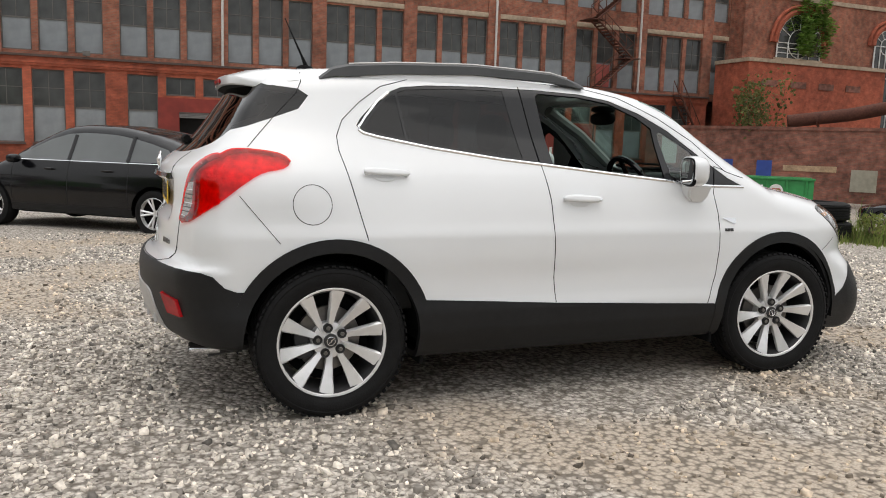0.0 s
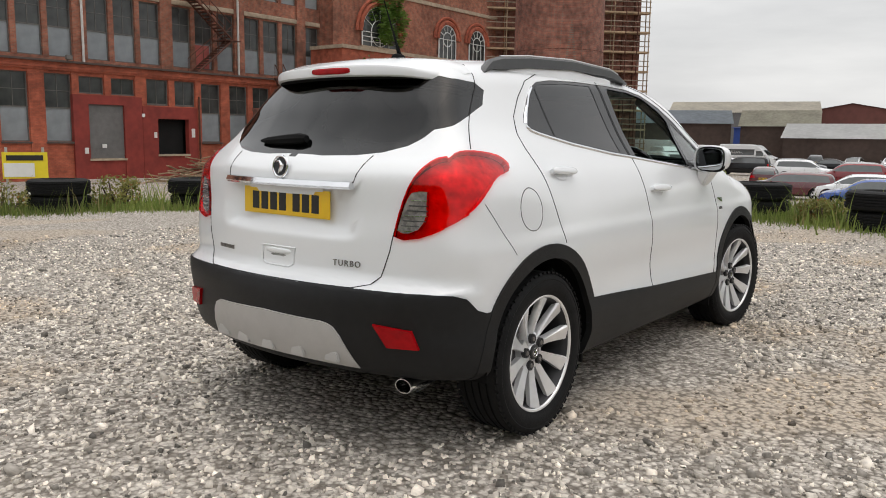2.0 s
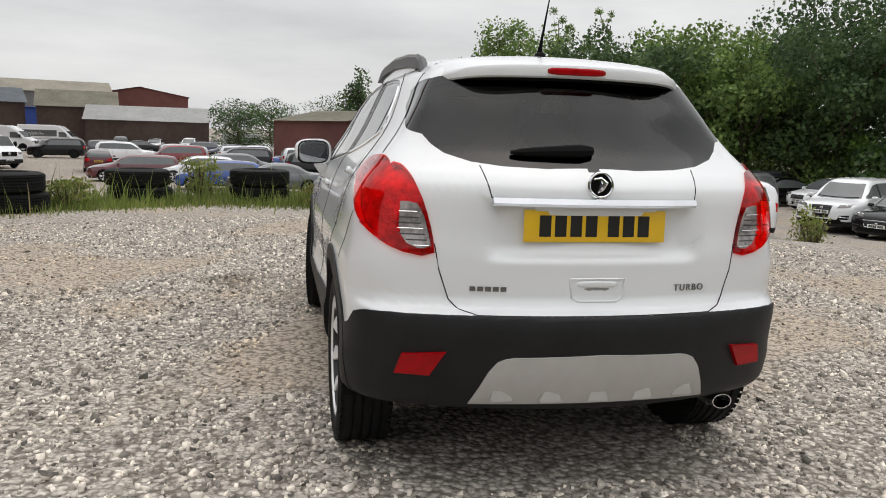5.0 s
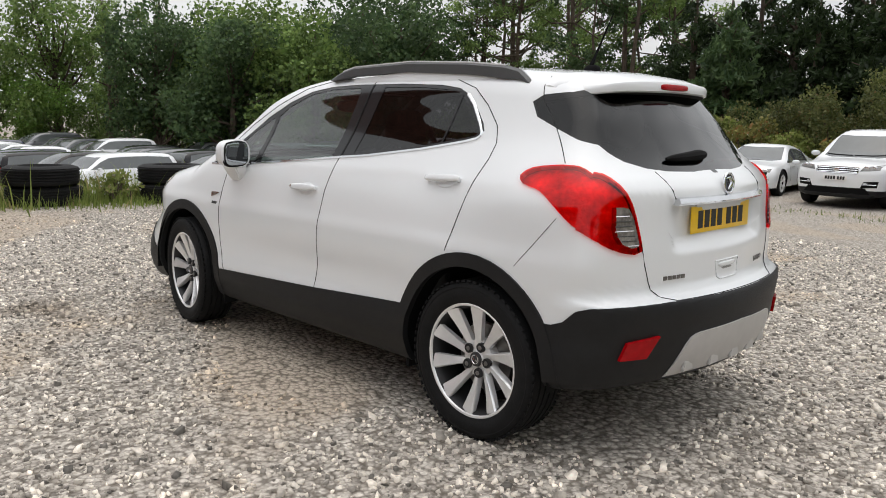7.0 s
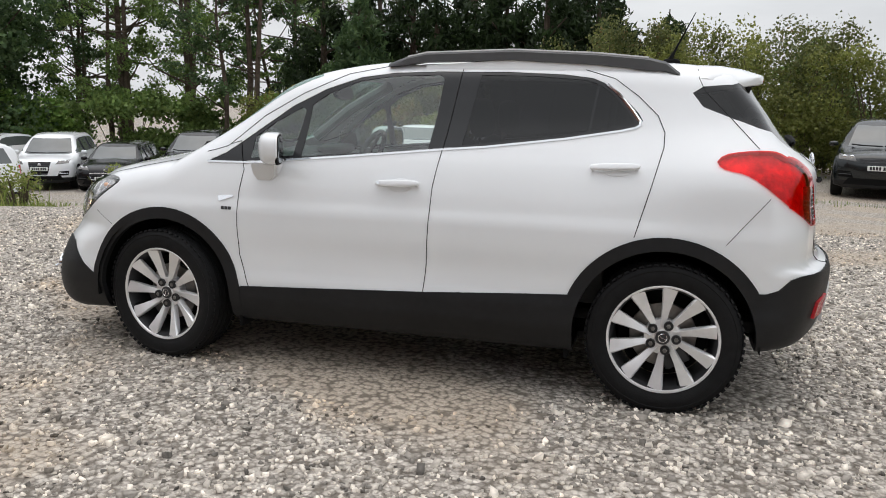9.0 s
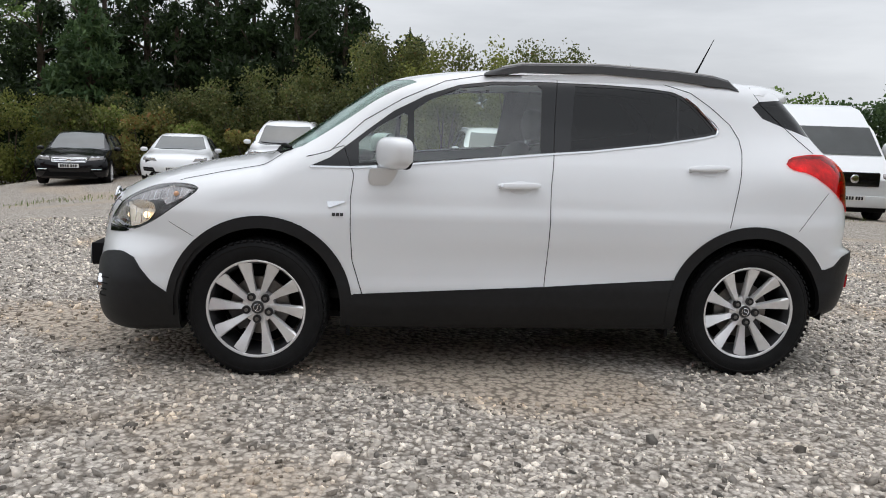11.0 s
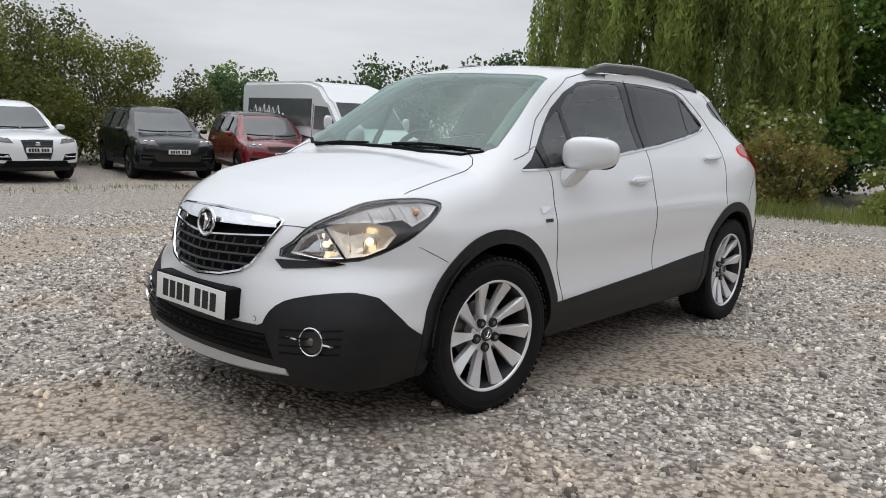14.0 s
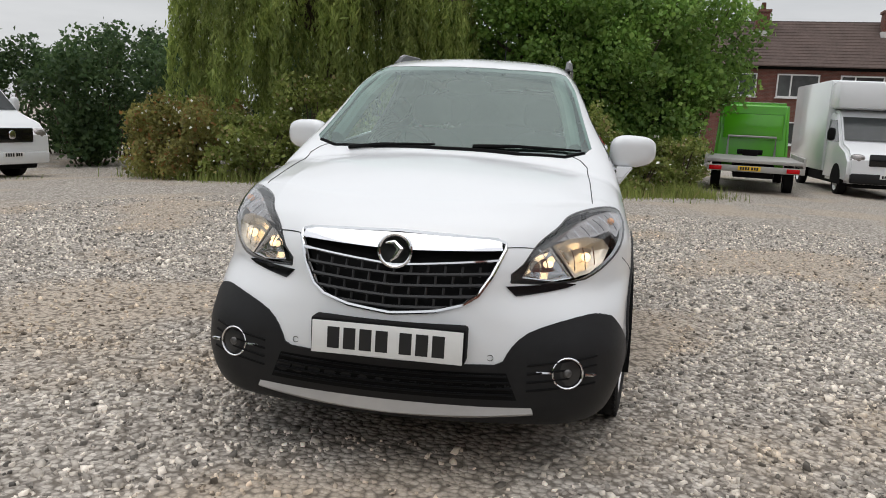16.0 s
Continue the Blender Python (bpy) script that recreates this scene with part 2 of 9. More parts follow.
def ground_z(x, y):
    x, y = np.asarray(x, float), np.asarray(y, float)
    wide = 5.0 * smoothstep(2, 5, -y) * (1 - smoothstep(13, 18, -y)) * smoothstep(0, 6, x)
    e = smoothstep(-0.3 - wide, 5.5 + .6 * wide, edge_distance(x, y))
    south = -0.42 * smoothstep(3.5, 13.5, -y) - 0.38 * smoothstep(4, 12, x) * smoothstep(3, 10, -y)
    west = -0.18 * smoothstep(7, 15, -x)
    yard = south + west - 0.12 * smoothstep(5, 11, y)
    rough = 0.012 * np.sin(x * 1.7 + 0.6 * y) * np.sin(y * 1.3 - 0.4 * x) * smoothstep(1.0, 3.0, np.hypot(x, y) - 1.5)
    deep = 1.45 + .35 * smoothstep(20, 34, x)
    return yard * (1 - e) - deep * e + rough


def gz(x, y):
    return float(ground_z(x, y))
# ---- shape of the white hatchback's skin ----
def lerp_table(v, xs, ys):
    """A smooth curve through a table (monotone cubic)."""
    xs, ys = np.array(xs, float), np.array(ys, float)
    h = np.diff(xs)
    d = np.diff(ys) / h
    m = np.zeros(len(xs))
    m[1:-1] = np.where(d[:-1] * d[1:] > 0, 2 * d[:-1] * d[1:] / (d[:-1] + d[1:] + 1e-12 * np.sign(d[:-1] + d[1:] + 1e-30)), 0)
    m[0], m[-1] = d[0], d[-1]
    v = np.clip(v, xs[0], xs[-1])
    i = np.clip(np.searchsorted(xs, v) - 1, 0, len(xs) - 2)
    t = (v - xs[i]) / h[i]
    return ((1 + 2 * t) * (1 - t) ** 2 * ys[i] + t * (1 - t) ** 2 * h[i] * m[i]
            + t * t * (3 - 2 * t) * ys[i + 1] + t * t * (t - 1) * h[i] * m[i + 1])


def bump(v, c, w):
    return np.exp(-((v - c) / w) ** 2)


def smax(a, b, k):
    h = np.maximum(k - np.abs(a - b), 0) / k
    return np.maximum(a, b) + h * h * k * 0.25


def side_y(x, z):
    y = lerp_table(z, [.18, .30, .38, .45, .52, .62, .72, .80, .88, .96, 1.03, 1.09, 1.15, 1.21, 1.28, 1.40, 1.52, 1.62],
                   [.78, .835, .856, .856, .846, .842, .845, .842, .822, .801, .778, .752, .717, .680, .640, .584, .530, .47])
    y = y * lerp_table(x, [-2.1, -1.7, -1.2, -.4, .5, 1.0, 1.5, 1.9, 2.25], [.93, .985, 1.0, 1.0, 1.0, .99, .975, .93, .86])
    y = y + .044 * bump(x, -1.55, .36) * bump(z, 1.08, .17) + .012 * bump(x, -1.3, .6) * bump(z, .85, .26)
    y = y + .022 * (bump(x, 1.2775, .42) + bump(x, -1.2775, .42)) * bump(z, .55, .25)
    y = y - .008 * bump(z, .58, .09) * bump(x, -.15, .65)
    y = y - .05 * np.clip((-x - 1.1) / .8, 0, 1) ** 1.5 * np.clip((z - 1.2) / .3, 0, 1)
    return y


def top_z(x, y):
    zc = lerp_table(x, [-2.1, -1.9, -1.7, -1.5, -1.28, -.9, -.5, -.1, .25, .48, .66, .85, 1.05, 1.22, 1.29, 1.36, 1.5, 1.7, 1.9, 2.03, 2.12, 2.2],
                    [1.40, 1.48, 1.535, 1.568, 1.592, 1.612, 1.618, 1.610, 1.588, 1.558, 1.508, 1.388, 1.250, 1.137, 1.098, 1.086, 1.062, 1.022, .967, .918, .868, .80])
    c = lerp_table(x, [-2.1, -1.5, 0, .5, .9, 1.3, 1.7, 2.1, 2.3], [.16, .13, .12, .17, .2, .13, .12, .16, .2])
    ay = np.abs(y)
    return zc - c * ay ** 2 - .10 * np.maximum(ay - .55, 0) * np.clip((x - 1.3) / .3, 0, 1)


def front_x(y, z):
    c = lerp_table(z, [.15, .22, .30, .40, .50, .60, .70, .80, .88, .95], [2.10, 2.17, 2.205, 2.222, 2.228, 2.222, 2.212, 2.195, 2.15, 2.05])
    a = lerp_table(z, [.15, .25, .45, .58, .70, .85, 1.0], [.26, .25, .33, .48, .68, .66, .6])
    ay = np.abs(y)
    return c - a * ay ** 2 - .25 * np.maximum(ay - .5, 0) ** 2


def rear_x(y, z):
    c = lerp_table(z, [.18, .28, .38, .50, .60, .665, .69, .73, .85, .95, 1.05, 1.09, 1.13, 1.17, 1.22, 1.28, 1.35, 1.46, 1.52, 1.6],
                   [-1.86, -1.95, -2.03, -2.062, -2.068, -2.055, -2.01, -1.99, -1.985, -1.975, -1.972, -1.966, -1.936, -1.885, -1.828, -1.777, -1.727, -1.650, -1.622, -1.59])
    a = lerp_table(z, [.2, .5, .8, 1.0, 1.12, 1.2, 1.35, 1.5], [.30, .32, .24, .26, .28, .27, .27, .34])
    ay = np.abs(y)
    # the recess that holds the number plate
    dish = .038 * np.exp(-((z - .945) / .085) ** 6) / (1 + np.exp(np.clip((ay - .37) / .014, -40, 40)))
    return c + a * ay ** 2 + dish


def skin(x, y, z):
    """Below zero inside the body."""
    f = smax(np.abs(y) - side_y(x, z), z - top_z(x, y), .10)
    g = smax(x - front_x(y, z), rear_x(y, z) - x, .05)
    f = smax(f, g, lerp_table(z, [.2, .6, .9, 1.1, 1.5], [.16, .16, .13, .10, .07]))
    floor = .235 + .085 * np.clip((-x - 1.55) / .10, 0, 1) - .035 * np.clip((x - 1.5) / .4, 0, 1)
    return smax(f, floor - z, .05)


def grid_axis(spans):
    out = []
    for a, b, s in spans:
        n = max(1, round(abs(b - a) / s))
        out += [a + (b - a) * i / n for i in range(n)]
    return np.array(out + [spans[-1][1]])


def skin_half(step=0.022):
    """The left half of the body as quads: a box grid drawn onto the skin."""
    X = grid_axis([(-2.1, 2.25, step)])
    Yg = grid_axis([(0, 0.90, step)])
    Z = grid_axis([(0.18, .86, step), (.86, 1.26, step * .5), (1.26, 1.64, step)])
    verts, faces, index = [], [], {}

    def vid(p):
        k = (round(p[0], 5), round(p[1], 5), round(p[2], 5))
        if k not in index:
            index[k] = len(verts)
            verts.append(p)
        return index[k]

    def sheet(us, vs, f):
        g = [[vid(f(u, v)) for v in vs] for u in us]
        for i in range(len(us) - 1):
            for j in range(len(vs) - 1):
                faces.append((g[i][j], g[i + 1][j], g[i + 1][j + 1], g[i][j + 1]))
    sheet(X, Z, lambda u, v: (u, 0.90, v))
    sheet(X[::-1], Yg, lambda u, v: (u, v, 1.64))
    sheet(Yg, Z, lambda u, v: (2.25, u, v))
    sheet(Yg[::-1], Z, lambda u, v: (-2.1, u, v))
    sheet(X, Yg, lambda u, v: (u, v, 0.18))
    P = np.array(verts)
    # rays start on a core inside the body
    C = np.stack([np.clip(P[:, 0], -2.1, 2.25) * 0.86, np.zeros(len(P)), 0.36 + 0.2 * P[:, 2]], 1)
    D = P - C
    L = np.linalg.norm(D, axis=1)
    D /= L[:, None]
    lo, hi = np.zeros(len(P)), L * 1.02
    for _ in range(40):
        mid = (lo + hi) / 2
        Q = C + D * mid[:, None]
        inside = skin(Q[:, 0], Q[:, 1], Q[:, 2]) < 0
        lo, hi = np.where(inside, mid, lo), np.where(inside, hi, mid)
    Q = C + D * lo[:, None]
    return Q, faces


def solve_axis(make, n, start, end):
    """For n places at once: where the skin lies between start (outside) and end (inside) along one axis."""
    lo, hi = np.full(n, float(start)), np.full(n, float(end))
    for steps in (64, 12, 12, 12):
        t = np.linspace(0, 1, steps + 1)
        v = lo[:, None] + (hi - lo)[:, None] * t[None, :]
        x, y, z = make(v)
        f = skin(x, y, z) <= 0
        f[:, -1] = True
        k = np.maximum(np.argmax(f, axis=1), 1)
        i = np.arange(n)
        lo, hi = v[i, k - 1], v[i, k]
    return hi


def on_skin_lines(kind, pts):
    """Places on the skin for many points of an outline."""
    p = np.array(pts, float)
    a, b = p[:, 0:1], p[:, 1:2]
    n = len(p)
    if kind == "side":
        v = solve_axis(lambda v: (a + 0 * v, v, b + 0 * v), n, 1.0, 0.1)
        return np.stack([p[:, 0], v, p[:, 1]], 1)
    if kind == "rear":
        v = solve_axis(lambda v: (v, a + 0 * v, b + 0 * v), n, -2.2, -1.2)
        return np.stack([v, p[:, 0], p[:, 1]], 1)
    if kind == "front":
        v = solve_axis(lambda v: (v, a + 0 * v, b + 0 * v), n, 2.4, 1.4)
        return np.stack([v, p[:, 0], p[:, 1]], 1)
    v = solve_axis(lambda v: (a + 0 * v, b + 0 * v, v), n, 1.8, 0.5)
    return np.stack([p[:, 0], p[:, 1], v], 1)


def on_side(x, z):
    return Vector(on_skin_lines("side", [(x, z)])[0])


def on_rear(y, z):
    return Vector(on_skin_lines("rear", [(y, z)])[0])


def on_front(y, z):
    return Vector(on_skin_lines("front", [(y, z)])[0])


def on_top(x, y):
    return Vector(on_skin_lines("top", [(x, y)])[0])


def skin_normals(P):
    e = 0.004
    d = np.array([(e, 0, 0), (-e, 0, 0), (0, e, 0), (0, -e, 0), (0, 0, e), (0, 0, -e)])
    q = P[None, :, :] + d[:, None, :]
    f = skin(q[..., 0], q[..., 1], q[..., 2])
    n = np.stack([f[0] - f[1], f[2] - f[3], f[4] - f[5]], 1)
    return n / np.maximum(np.linalg.norm(n, axis=1), 1e-9)[:, None]


def skin_normal(p):
    return Vector(skin_normals(np.array([p[:]]))[0])


def inside(p, poly):
    x, y = p
    c, j = False, len(poly) - 1
    for i in range(len(poly)):
        (xi, yi), (xj, yj) = poly[i], poly[j]
        if (yi > y) != (yj > y) and x < (xj - xi) * (y - yi) / (yj - yi) + xi:
            c = not c
        j = i
    return c


def curve_at(line, v):
    xs, ys = [p[0] for p in line], [p[1] for p in line]
    return float(np.interp(v, xs, ys))


def rounded_line(pts, closed=False, n=3):
    """A smooth curve through the corners of an outline."""
    out = []
    k = len(pts)
    for i in range(k if closed else k - 1):
        q = [pts[(i + j) % k] if closed else pts[min(max(i + j, 0), k - 1)] for j in (-1, 0, 1, 2)]
        for s in range(n):
            t = s / n
            out.append(tuple(.5 * (2 * q[1][c] + (q[2][c] - q[0][c]) * t + (2 * q[0][c] - 5 * q[1][c] + 4 * q[2][c] - q[3][c]) * t * t + (3 * q[1][c] - q[0][c] - 3 * q[2][c] + q[3][c]) * t ** 3) for c in (0, 1)))
    return out if closed else out + [pts[-1]]


# outlines on the body, side (x, z), ends (y, z), top (x, y)
DLO = [(1.042, 1.056), (.805, 1.062), (.618, 1.079), (.316, 1.106), (.026, 1.134), (-.205, 1.157), (-.419, 1.175), (-.788, 1.222), (-1.042, 1.264), (-1.116, 1.284), (-1.135, 1.307),
       (-1.112, 1.342), (-1.029, 1.423), (-.947, 1.478), (-.892, 1.50), (-.757, 1.516), (-.482, 1.526), (-.137, 1.526), (.1, 1.518), (.277, 1.493), (.451, 1.433), (.623, 1.344), (.76, 1.241), (.866, 1.158), (.946, 1.099)]
PANE_FRONT = [(.518, 1.352), (.44, 1.408), (.272, 1.478), (.096, 1.503), (-.145, 1.510), (-.166, 1.49), (-.155, 1.323), (-.136, 1.150), (.199, 1.122), (.52, 1.095)]
PANE_QUARTER = [(.80, 1.185), (.70, 1.265), (.57, 1.34), (.548, 1.325), (.565, 1.098), (.80, 1.078)]
PANE_REAR = [(-.351, 1.511), (-.622, 1.508), (-.868, 1.49), (-.916, 1.474), (-.889, 1.250), (-.684, 1.217), (-.30, 1.174)]
PANE_SMALL = [(-.928, 1.468), (-.985, 1.430), (-1.05, 1.362), (-1.098, 1.300), (-1.09, 1.288), (-1.02, 1.274), (-.901, 1.252)]
WEDGE = [(-1.345, 1.436), (-1.391, 1.466), (-1.5, 1.476), (-1.62, 1.47), (-1.9, 1.44), (-1.9, 1.21), (-1.768, 1.248), (-1.64, 1.283), (-1.53, 1.322), (-1.395, 1.373)]
REAR_PANE = [(0, 1.508), (.30, 1.506), (.45, 1.492), (.52, 1.475), (.60, 1.445), (.62, 1.40), (.60, 1.30), (.572, 1.262), (.555, 1.237), (.512, 1.204), (.424, 1.177), (.321, 1.165), (.164, 1.160), (0, 1.158)]
TAIL_LOW = [(.60, .858), (.66, .868), (.71, .888), (.745, .912)]
TAIL_SIDE = [(-1.462, 1.137), (-1.478, 1.156), (-1.507, 1.170), (-1.545, 1.177), (-1.584, 1.182), (-1.63, 1.186), (-1.672, 1.186), (-1.70, 1.183), (-1.725, 1.174), (-1.75, 1.160), (-1.774, 1.148), (-1.80, 1.118), (-1.824, 1.083), (-1.842, 1.045), (-1.858, 1.004), (-1.93, .95)] + [(on_rear(_y, _z).x, _z) for _y, _z in TAIL_LOW] + [(-1.795, .936), (-1.738, .982), (-1.68, 1.028), (-1.626, 1.066), (-1.59, 1.085), (-1.564, 1.094), (-1.525, 1.101), (-1.495, 1.108), (-1.474, 1.120)]
TAIL_REAR = [(.80, 1.165), (.72, 1.168), (.69, 1.166), (.66, 1.158), (.645, 1.142), (.632, 1.122), (.616, 1.09), (.600, 1.053), (.585, 1.008), (.572, .96), (.563, .915), (.559, .87)] + TAIL_LOW + [(.80, .96)]
TAIL_CLEAR = [(.672, 1.040), (.645, 1.040), (.616, 1.034), (.603, 1.012), (.592, .988), (.580, .94), (.572, .893), (.59, .884), (.614, .883), (.651, .899), (.668, .925), (.676, .955)]
SILL = [(-.87, .519), (-.172, .474), (.80, .427)]
BUMPER_R = [(-2.2, .667), (-1.90, .667), (-1.84, .664), (-1.796, .650), (-1.749, .603), (-1.70, .585), (-1.60, .583)]
BUMPER_F = [(0, .435), (.36, .44), (.388, .452), (.413, .501), (.465, .547), (.557, .577), (.663, .595), (.708, .589), (.747, .558), (.784, .50), (.80, .47), (.90, .40)]
BUMPER_F = BUMPER_F[:2] + rounded_line(BUMPER_F[2:], False, 2)
BUMPER_FS = [(1.60, .40), (1.72, .412), (1.76, .437), (1.803, .466), (1.861, .528), (1.902, .578), (1.955, .594), (2.3, .594)]
HEAD = [(2.105, .712), (2.072, .77), (2.03, .822), (1.985, .855), (1.93, .884), (1.86, .915), (1.79, .934), (1.70, .946), (1.63, .945), (1.585, .930), (1.62, .895), (1.70, .838), (1.76, .795), (1.82, .758), (1.89, .722), (1.96, .704)]
HEAD = rounded_line(HEAD, True, 2)
HEAD_TRIM = [(2.115, .699), (1.985, .702), (1.955, .694), (1.985, .684), (2.105, .664)]
GRILLE = [(0, .862), (.18, .856), (.334, .848), (.362, .838), (.366, .82), (.328, .732), (.287, .667), (.243, .638), (.151, .614), (0, .600)]
SCREEN = [(1.25, 0), (1.249, .10), (1.239, .33), (1.204, .53), (1.15, .615), (1.085, .648), (.877, .60), (.68, .553), (.50, .500), (.56, .38), (.615, .206), (.628, 0)]
BONNET = [(2.14, 0), (2.11, .18), (2.075, .36), (2.03, .46), (1.93, .545), (1.79, .64), (1.69, .655), (1.415, .645), (1.24, .632), (1.19, .575), (1.235, .33), (1.247, 0)]
DOOR_TOP = [(.941, 1.133), (.774, 1.289), (.574, 1.409), (.35, 1.51), (.129, 1.553), (-.258, 1.566), (-.636, 1.558), (-.858, 1.537), (-.996, 1.497), (-1.106, 1.419), (-1.2, 1.331), (-1.235, 1.256), (-1.235, 1.19), (-1.187, 1.0), (-1.133, .80)]
DOOR_FRONT = [(.93, 1.142), (.874, 1.16), (.84, 1.06), (.823, 1.019), (.838, .905), (.836, .735), (.824, .589), (.772, .425), (.735, .312)]
DOOR_MID = [(-.258, 1.566), (-.209, 1.15), (-.184, .979), (-.178, .794), (-.171, .599), (-.16, .478), (-.203, .349)]
AXLE, HUB_Z = 1.2775, .335


def classify(c, n):
    """Which panel a place on the left half belongs to."""
    x, y, z = c
    for ax in (AXLE, -AXLE):
        r = math.hypot(x - ax, z - .35)
        if y > .52 and (r < .398 or (abs(x - ax) < .398 and z < .35)):
            return "hole"
    sidey = y > .40 and n[1] > .25
    if sidey and inside((x, z), DLO):
        for key, poly in (("pane_front", PANE_FRONT), ("pane_quarter", PANE_QUARTER), ("pane_rear", PANE_REAR), ("pane_small", PANE_SMALL)):
            if inside((x, z), poly):
                return key
        return "pillar"
    if x < -1.3 and z > 1.1 and ((n[1] > .06 and y > .30 and n[2] < .8 and inside((x, z), WEDGE)) or (n[0] < -.25 and inside((y, z), REAR_PANE))):
        return "pane_back"
    if x < -1.4 and y > .5:
        if n[0] < -.3 and inside((y, z), TAIL_CLEAR):
            return "tail_clear"
        if (n[1] > .35 and inside((x, z), TAIL_SIDE)) or (n[0] < -.35 and x < -1.76 and inside((y, z), TAIL_REAR)):
            return "tail"
    if x > 1.5 and y > .36 and z > .6:
        if inside((x, z), HEAD):
            return "head"
        if inside((x, z), HEAD_TRIM):
            return "head_trim"
    if x > 1.9 and n[0] > .2 and inside((y, z), GRILLE):
        return "grille"
    if x > 0.3 and n[2] > .2 and inside((x, y), SCREEN):
        return "screen"
    for ax in (AXLE, -AXLE):
        if y > .5 and math.hypot(x - ax, z - .35) < .458:
            return "arch_f" if ax > 0 else "arch_r"
    if x < -1.58 and z < (curve_at(BUMPER_R, x) if y > .60 else curve_at([(0, .668), (.423, .668), (.60, .667)], y)):
        return "bumper_r"
    if x > 1.60 and z < (curve_at(BUMPER_FS, x) if x < 1.95 else curve_at(BUMPER_F, y)):
        return "bumper_f"
    if abs(x) < 1.1 and z < curve_at(SILL, x):
        return "sill"
    if z < .28:
        return "sill"
    if n[2] > .25 and inside((x, y), BONNET):
        return "bonnet"
    if n[1] > .2 and z < 1.6 and -1.25 < x < .95:
        top = inside((x, z), DOOR_TOP + [(-1.1, .3), (.735, .3), (.824, .589), (.838, .905), (.823, 1.019)])
        if top:
            return "door_f" if x > curve_at([(p[1], p[0]) for p in DOOR_MID[::-1]], z) else "door_r"
    if x < -1.3 and n[0] < -.3 and .66 < z < 1.2 and y < curve_at([(.668, .44), (.69, .50), (.714, .512), (.86, .56), (1.144, .642), (1.2, .66)], z):
        return "tailgate"
    return "shell"


def split_skin():
    Q, faces = skin_half()
    bm = bmesh.new()
    vs = [bm.verts.new(p) for p in Q]
    for f in faces:
        try:
            bm.faces.new([vs[i] for i in f])
        except ValueError:
            pass
    bmesh.ops.remove_doubles(bm, verts=bm.verts[:], dist=0.0004)
    bm.normal_update()
    cen = np.array([f.calc_center_median()[:] for f in bm.faces])
    dots = (skin_normals(cen) * np.array([f.normal[:] for f in bm.faces])).sum(1)
    flip = [f for f, d in zip(bm.faces, dots) if d < 0]
    bmesh.ops.reverse_faces(bm, faces=flip)

    def cut(line, plane, keep, closed=True):
        ends = line + [line[0]] if closed else line
        ax = {"xz": (0, 2), "yz": (1, 2), "xy": (0, 1)}[plane]
        b0 = [min(p[k] for p in line) - .03 for k in (0, 1)]
        b1 = [max(p[k] for p in line) + .03 for k in (0, 1)]
        near = [f for f in bm.faces if keep(f.verts[0].co) and b0[0] < f.verts[0].co[ax[0]] < b1[0] and b0[1] < f.verts[0].co[ax[1]] < b1[1]]
        for p, q in zip(ends, ends[1:]):
            d = (q[0] - p[0], q[1] - p[1])
            if math.hypot(*d) < 1e-5:
                continue
            no, co = [0, 0, 0], [0, 0, 0]
            dl = math.hypot(*d)
            no[ax[0]], no[ax[1]] = -d[1] / dl, d[0] / dl
            co[ax[0]], co[ax[1]] = p
            lo = [min(p[k], q[k]) - .004 for k in (0, 1)]
            hi = [max(p[k], q[k]) + .004 for k in (0, 1)]
            fs = []
            for f in near:
                a = [v.co[ax[0]] for v in f.verts]
                if max(a) < lo[0] or min(a) > hi[0]:
                    continue
                b = [v.co[ax[1]] for v in f.verts]
                if max(b) < lo[1] or min(b) > hi[1]:
                    continue
                fs.append(f)
            if fs:
                geom = list({v for f in fs for v in f.verts}) + list({e for f in fs for e in f.edges}) + fs
                made = bmesh.ops.bisect_plane(bm, geom=geom, plane_co=co, plane_no=no, dist=0.0008)
                near = list({f for f in near if f.is_valid} | {g for g in made["geom"] if isinstance(g, bmesh.types.BMFace)})
    side = lambda c: c.y > .40
    for poly in (DLO, PANE_FRONT, PANE_QUARTER, PANE_REAR, PANE_SMALL):
        cut(poly, "xz", side)
    cut(WEDGE, "xz", lambda c: c.x < -1.3 and c.y > .42)
    cut(REAR_PANE[1:-1], "yz", lambda c: c.x < -1.4 and c.z > 1.1, False)
    cut(TAIL_SIDE, "xz", lambda c: c.x < -1.4 and c.y > .6)
    cut(TAIL_REAR, "yz", lambda c: c.x < -1.72)
    cut(TAIL_CLEAR, "yz", lambda c: c.x < -1.76)
    cut(HEAD, "xz", lambda c: c.x > 1.5 and c.y > .3)
    cut(HEAD_TRIM, "xz", lambda c: c.x > 1.8 and c.y > .3)
    cut(GRILLE, "yz", lambda c: c.x > 1.9, False)
    cut(SCREEN, "xy", lambda c: c.z > 1.0 and c.x > .4, False)
    cut(SILL, "xz", lambda c: c.y > .6, False)
    cut(BUMPER_R[1:], "xz", lambda c: c.y > .6 and c.x < -1.5, False)
    cut([(0, .668), (.423, .668), (.60, .667), (.72, .667)], "yz", lambda c: c.x < -1.7, False)
    cut(BUMPER_F, "yz", lambda c: c.x > 1.9, False)
    cut(BUMPER_FS[:-1], "xz", lambda c: c.y > .6 and c.x > 1.5, False)
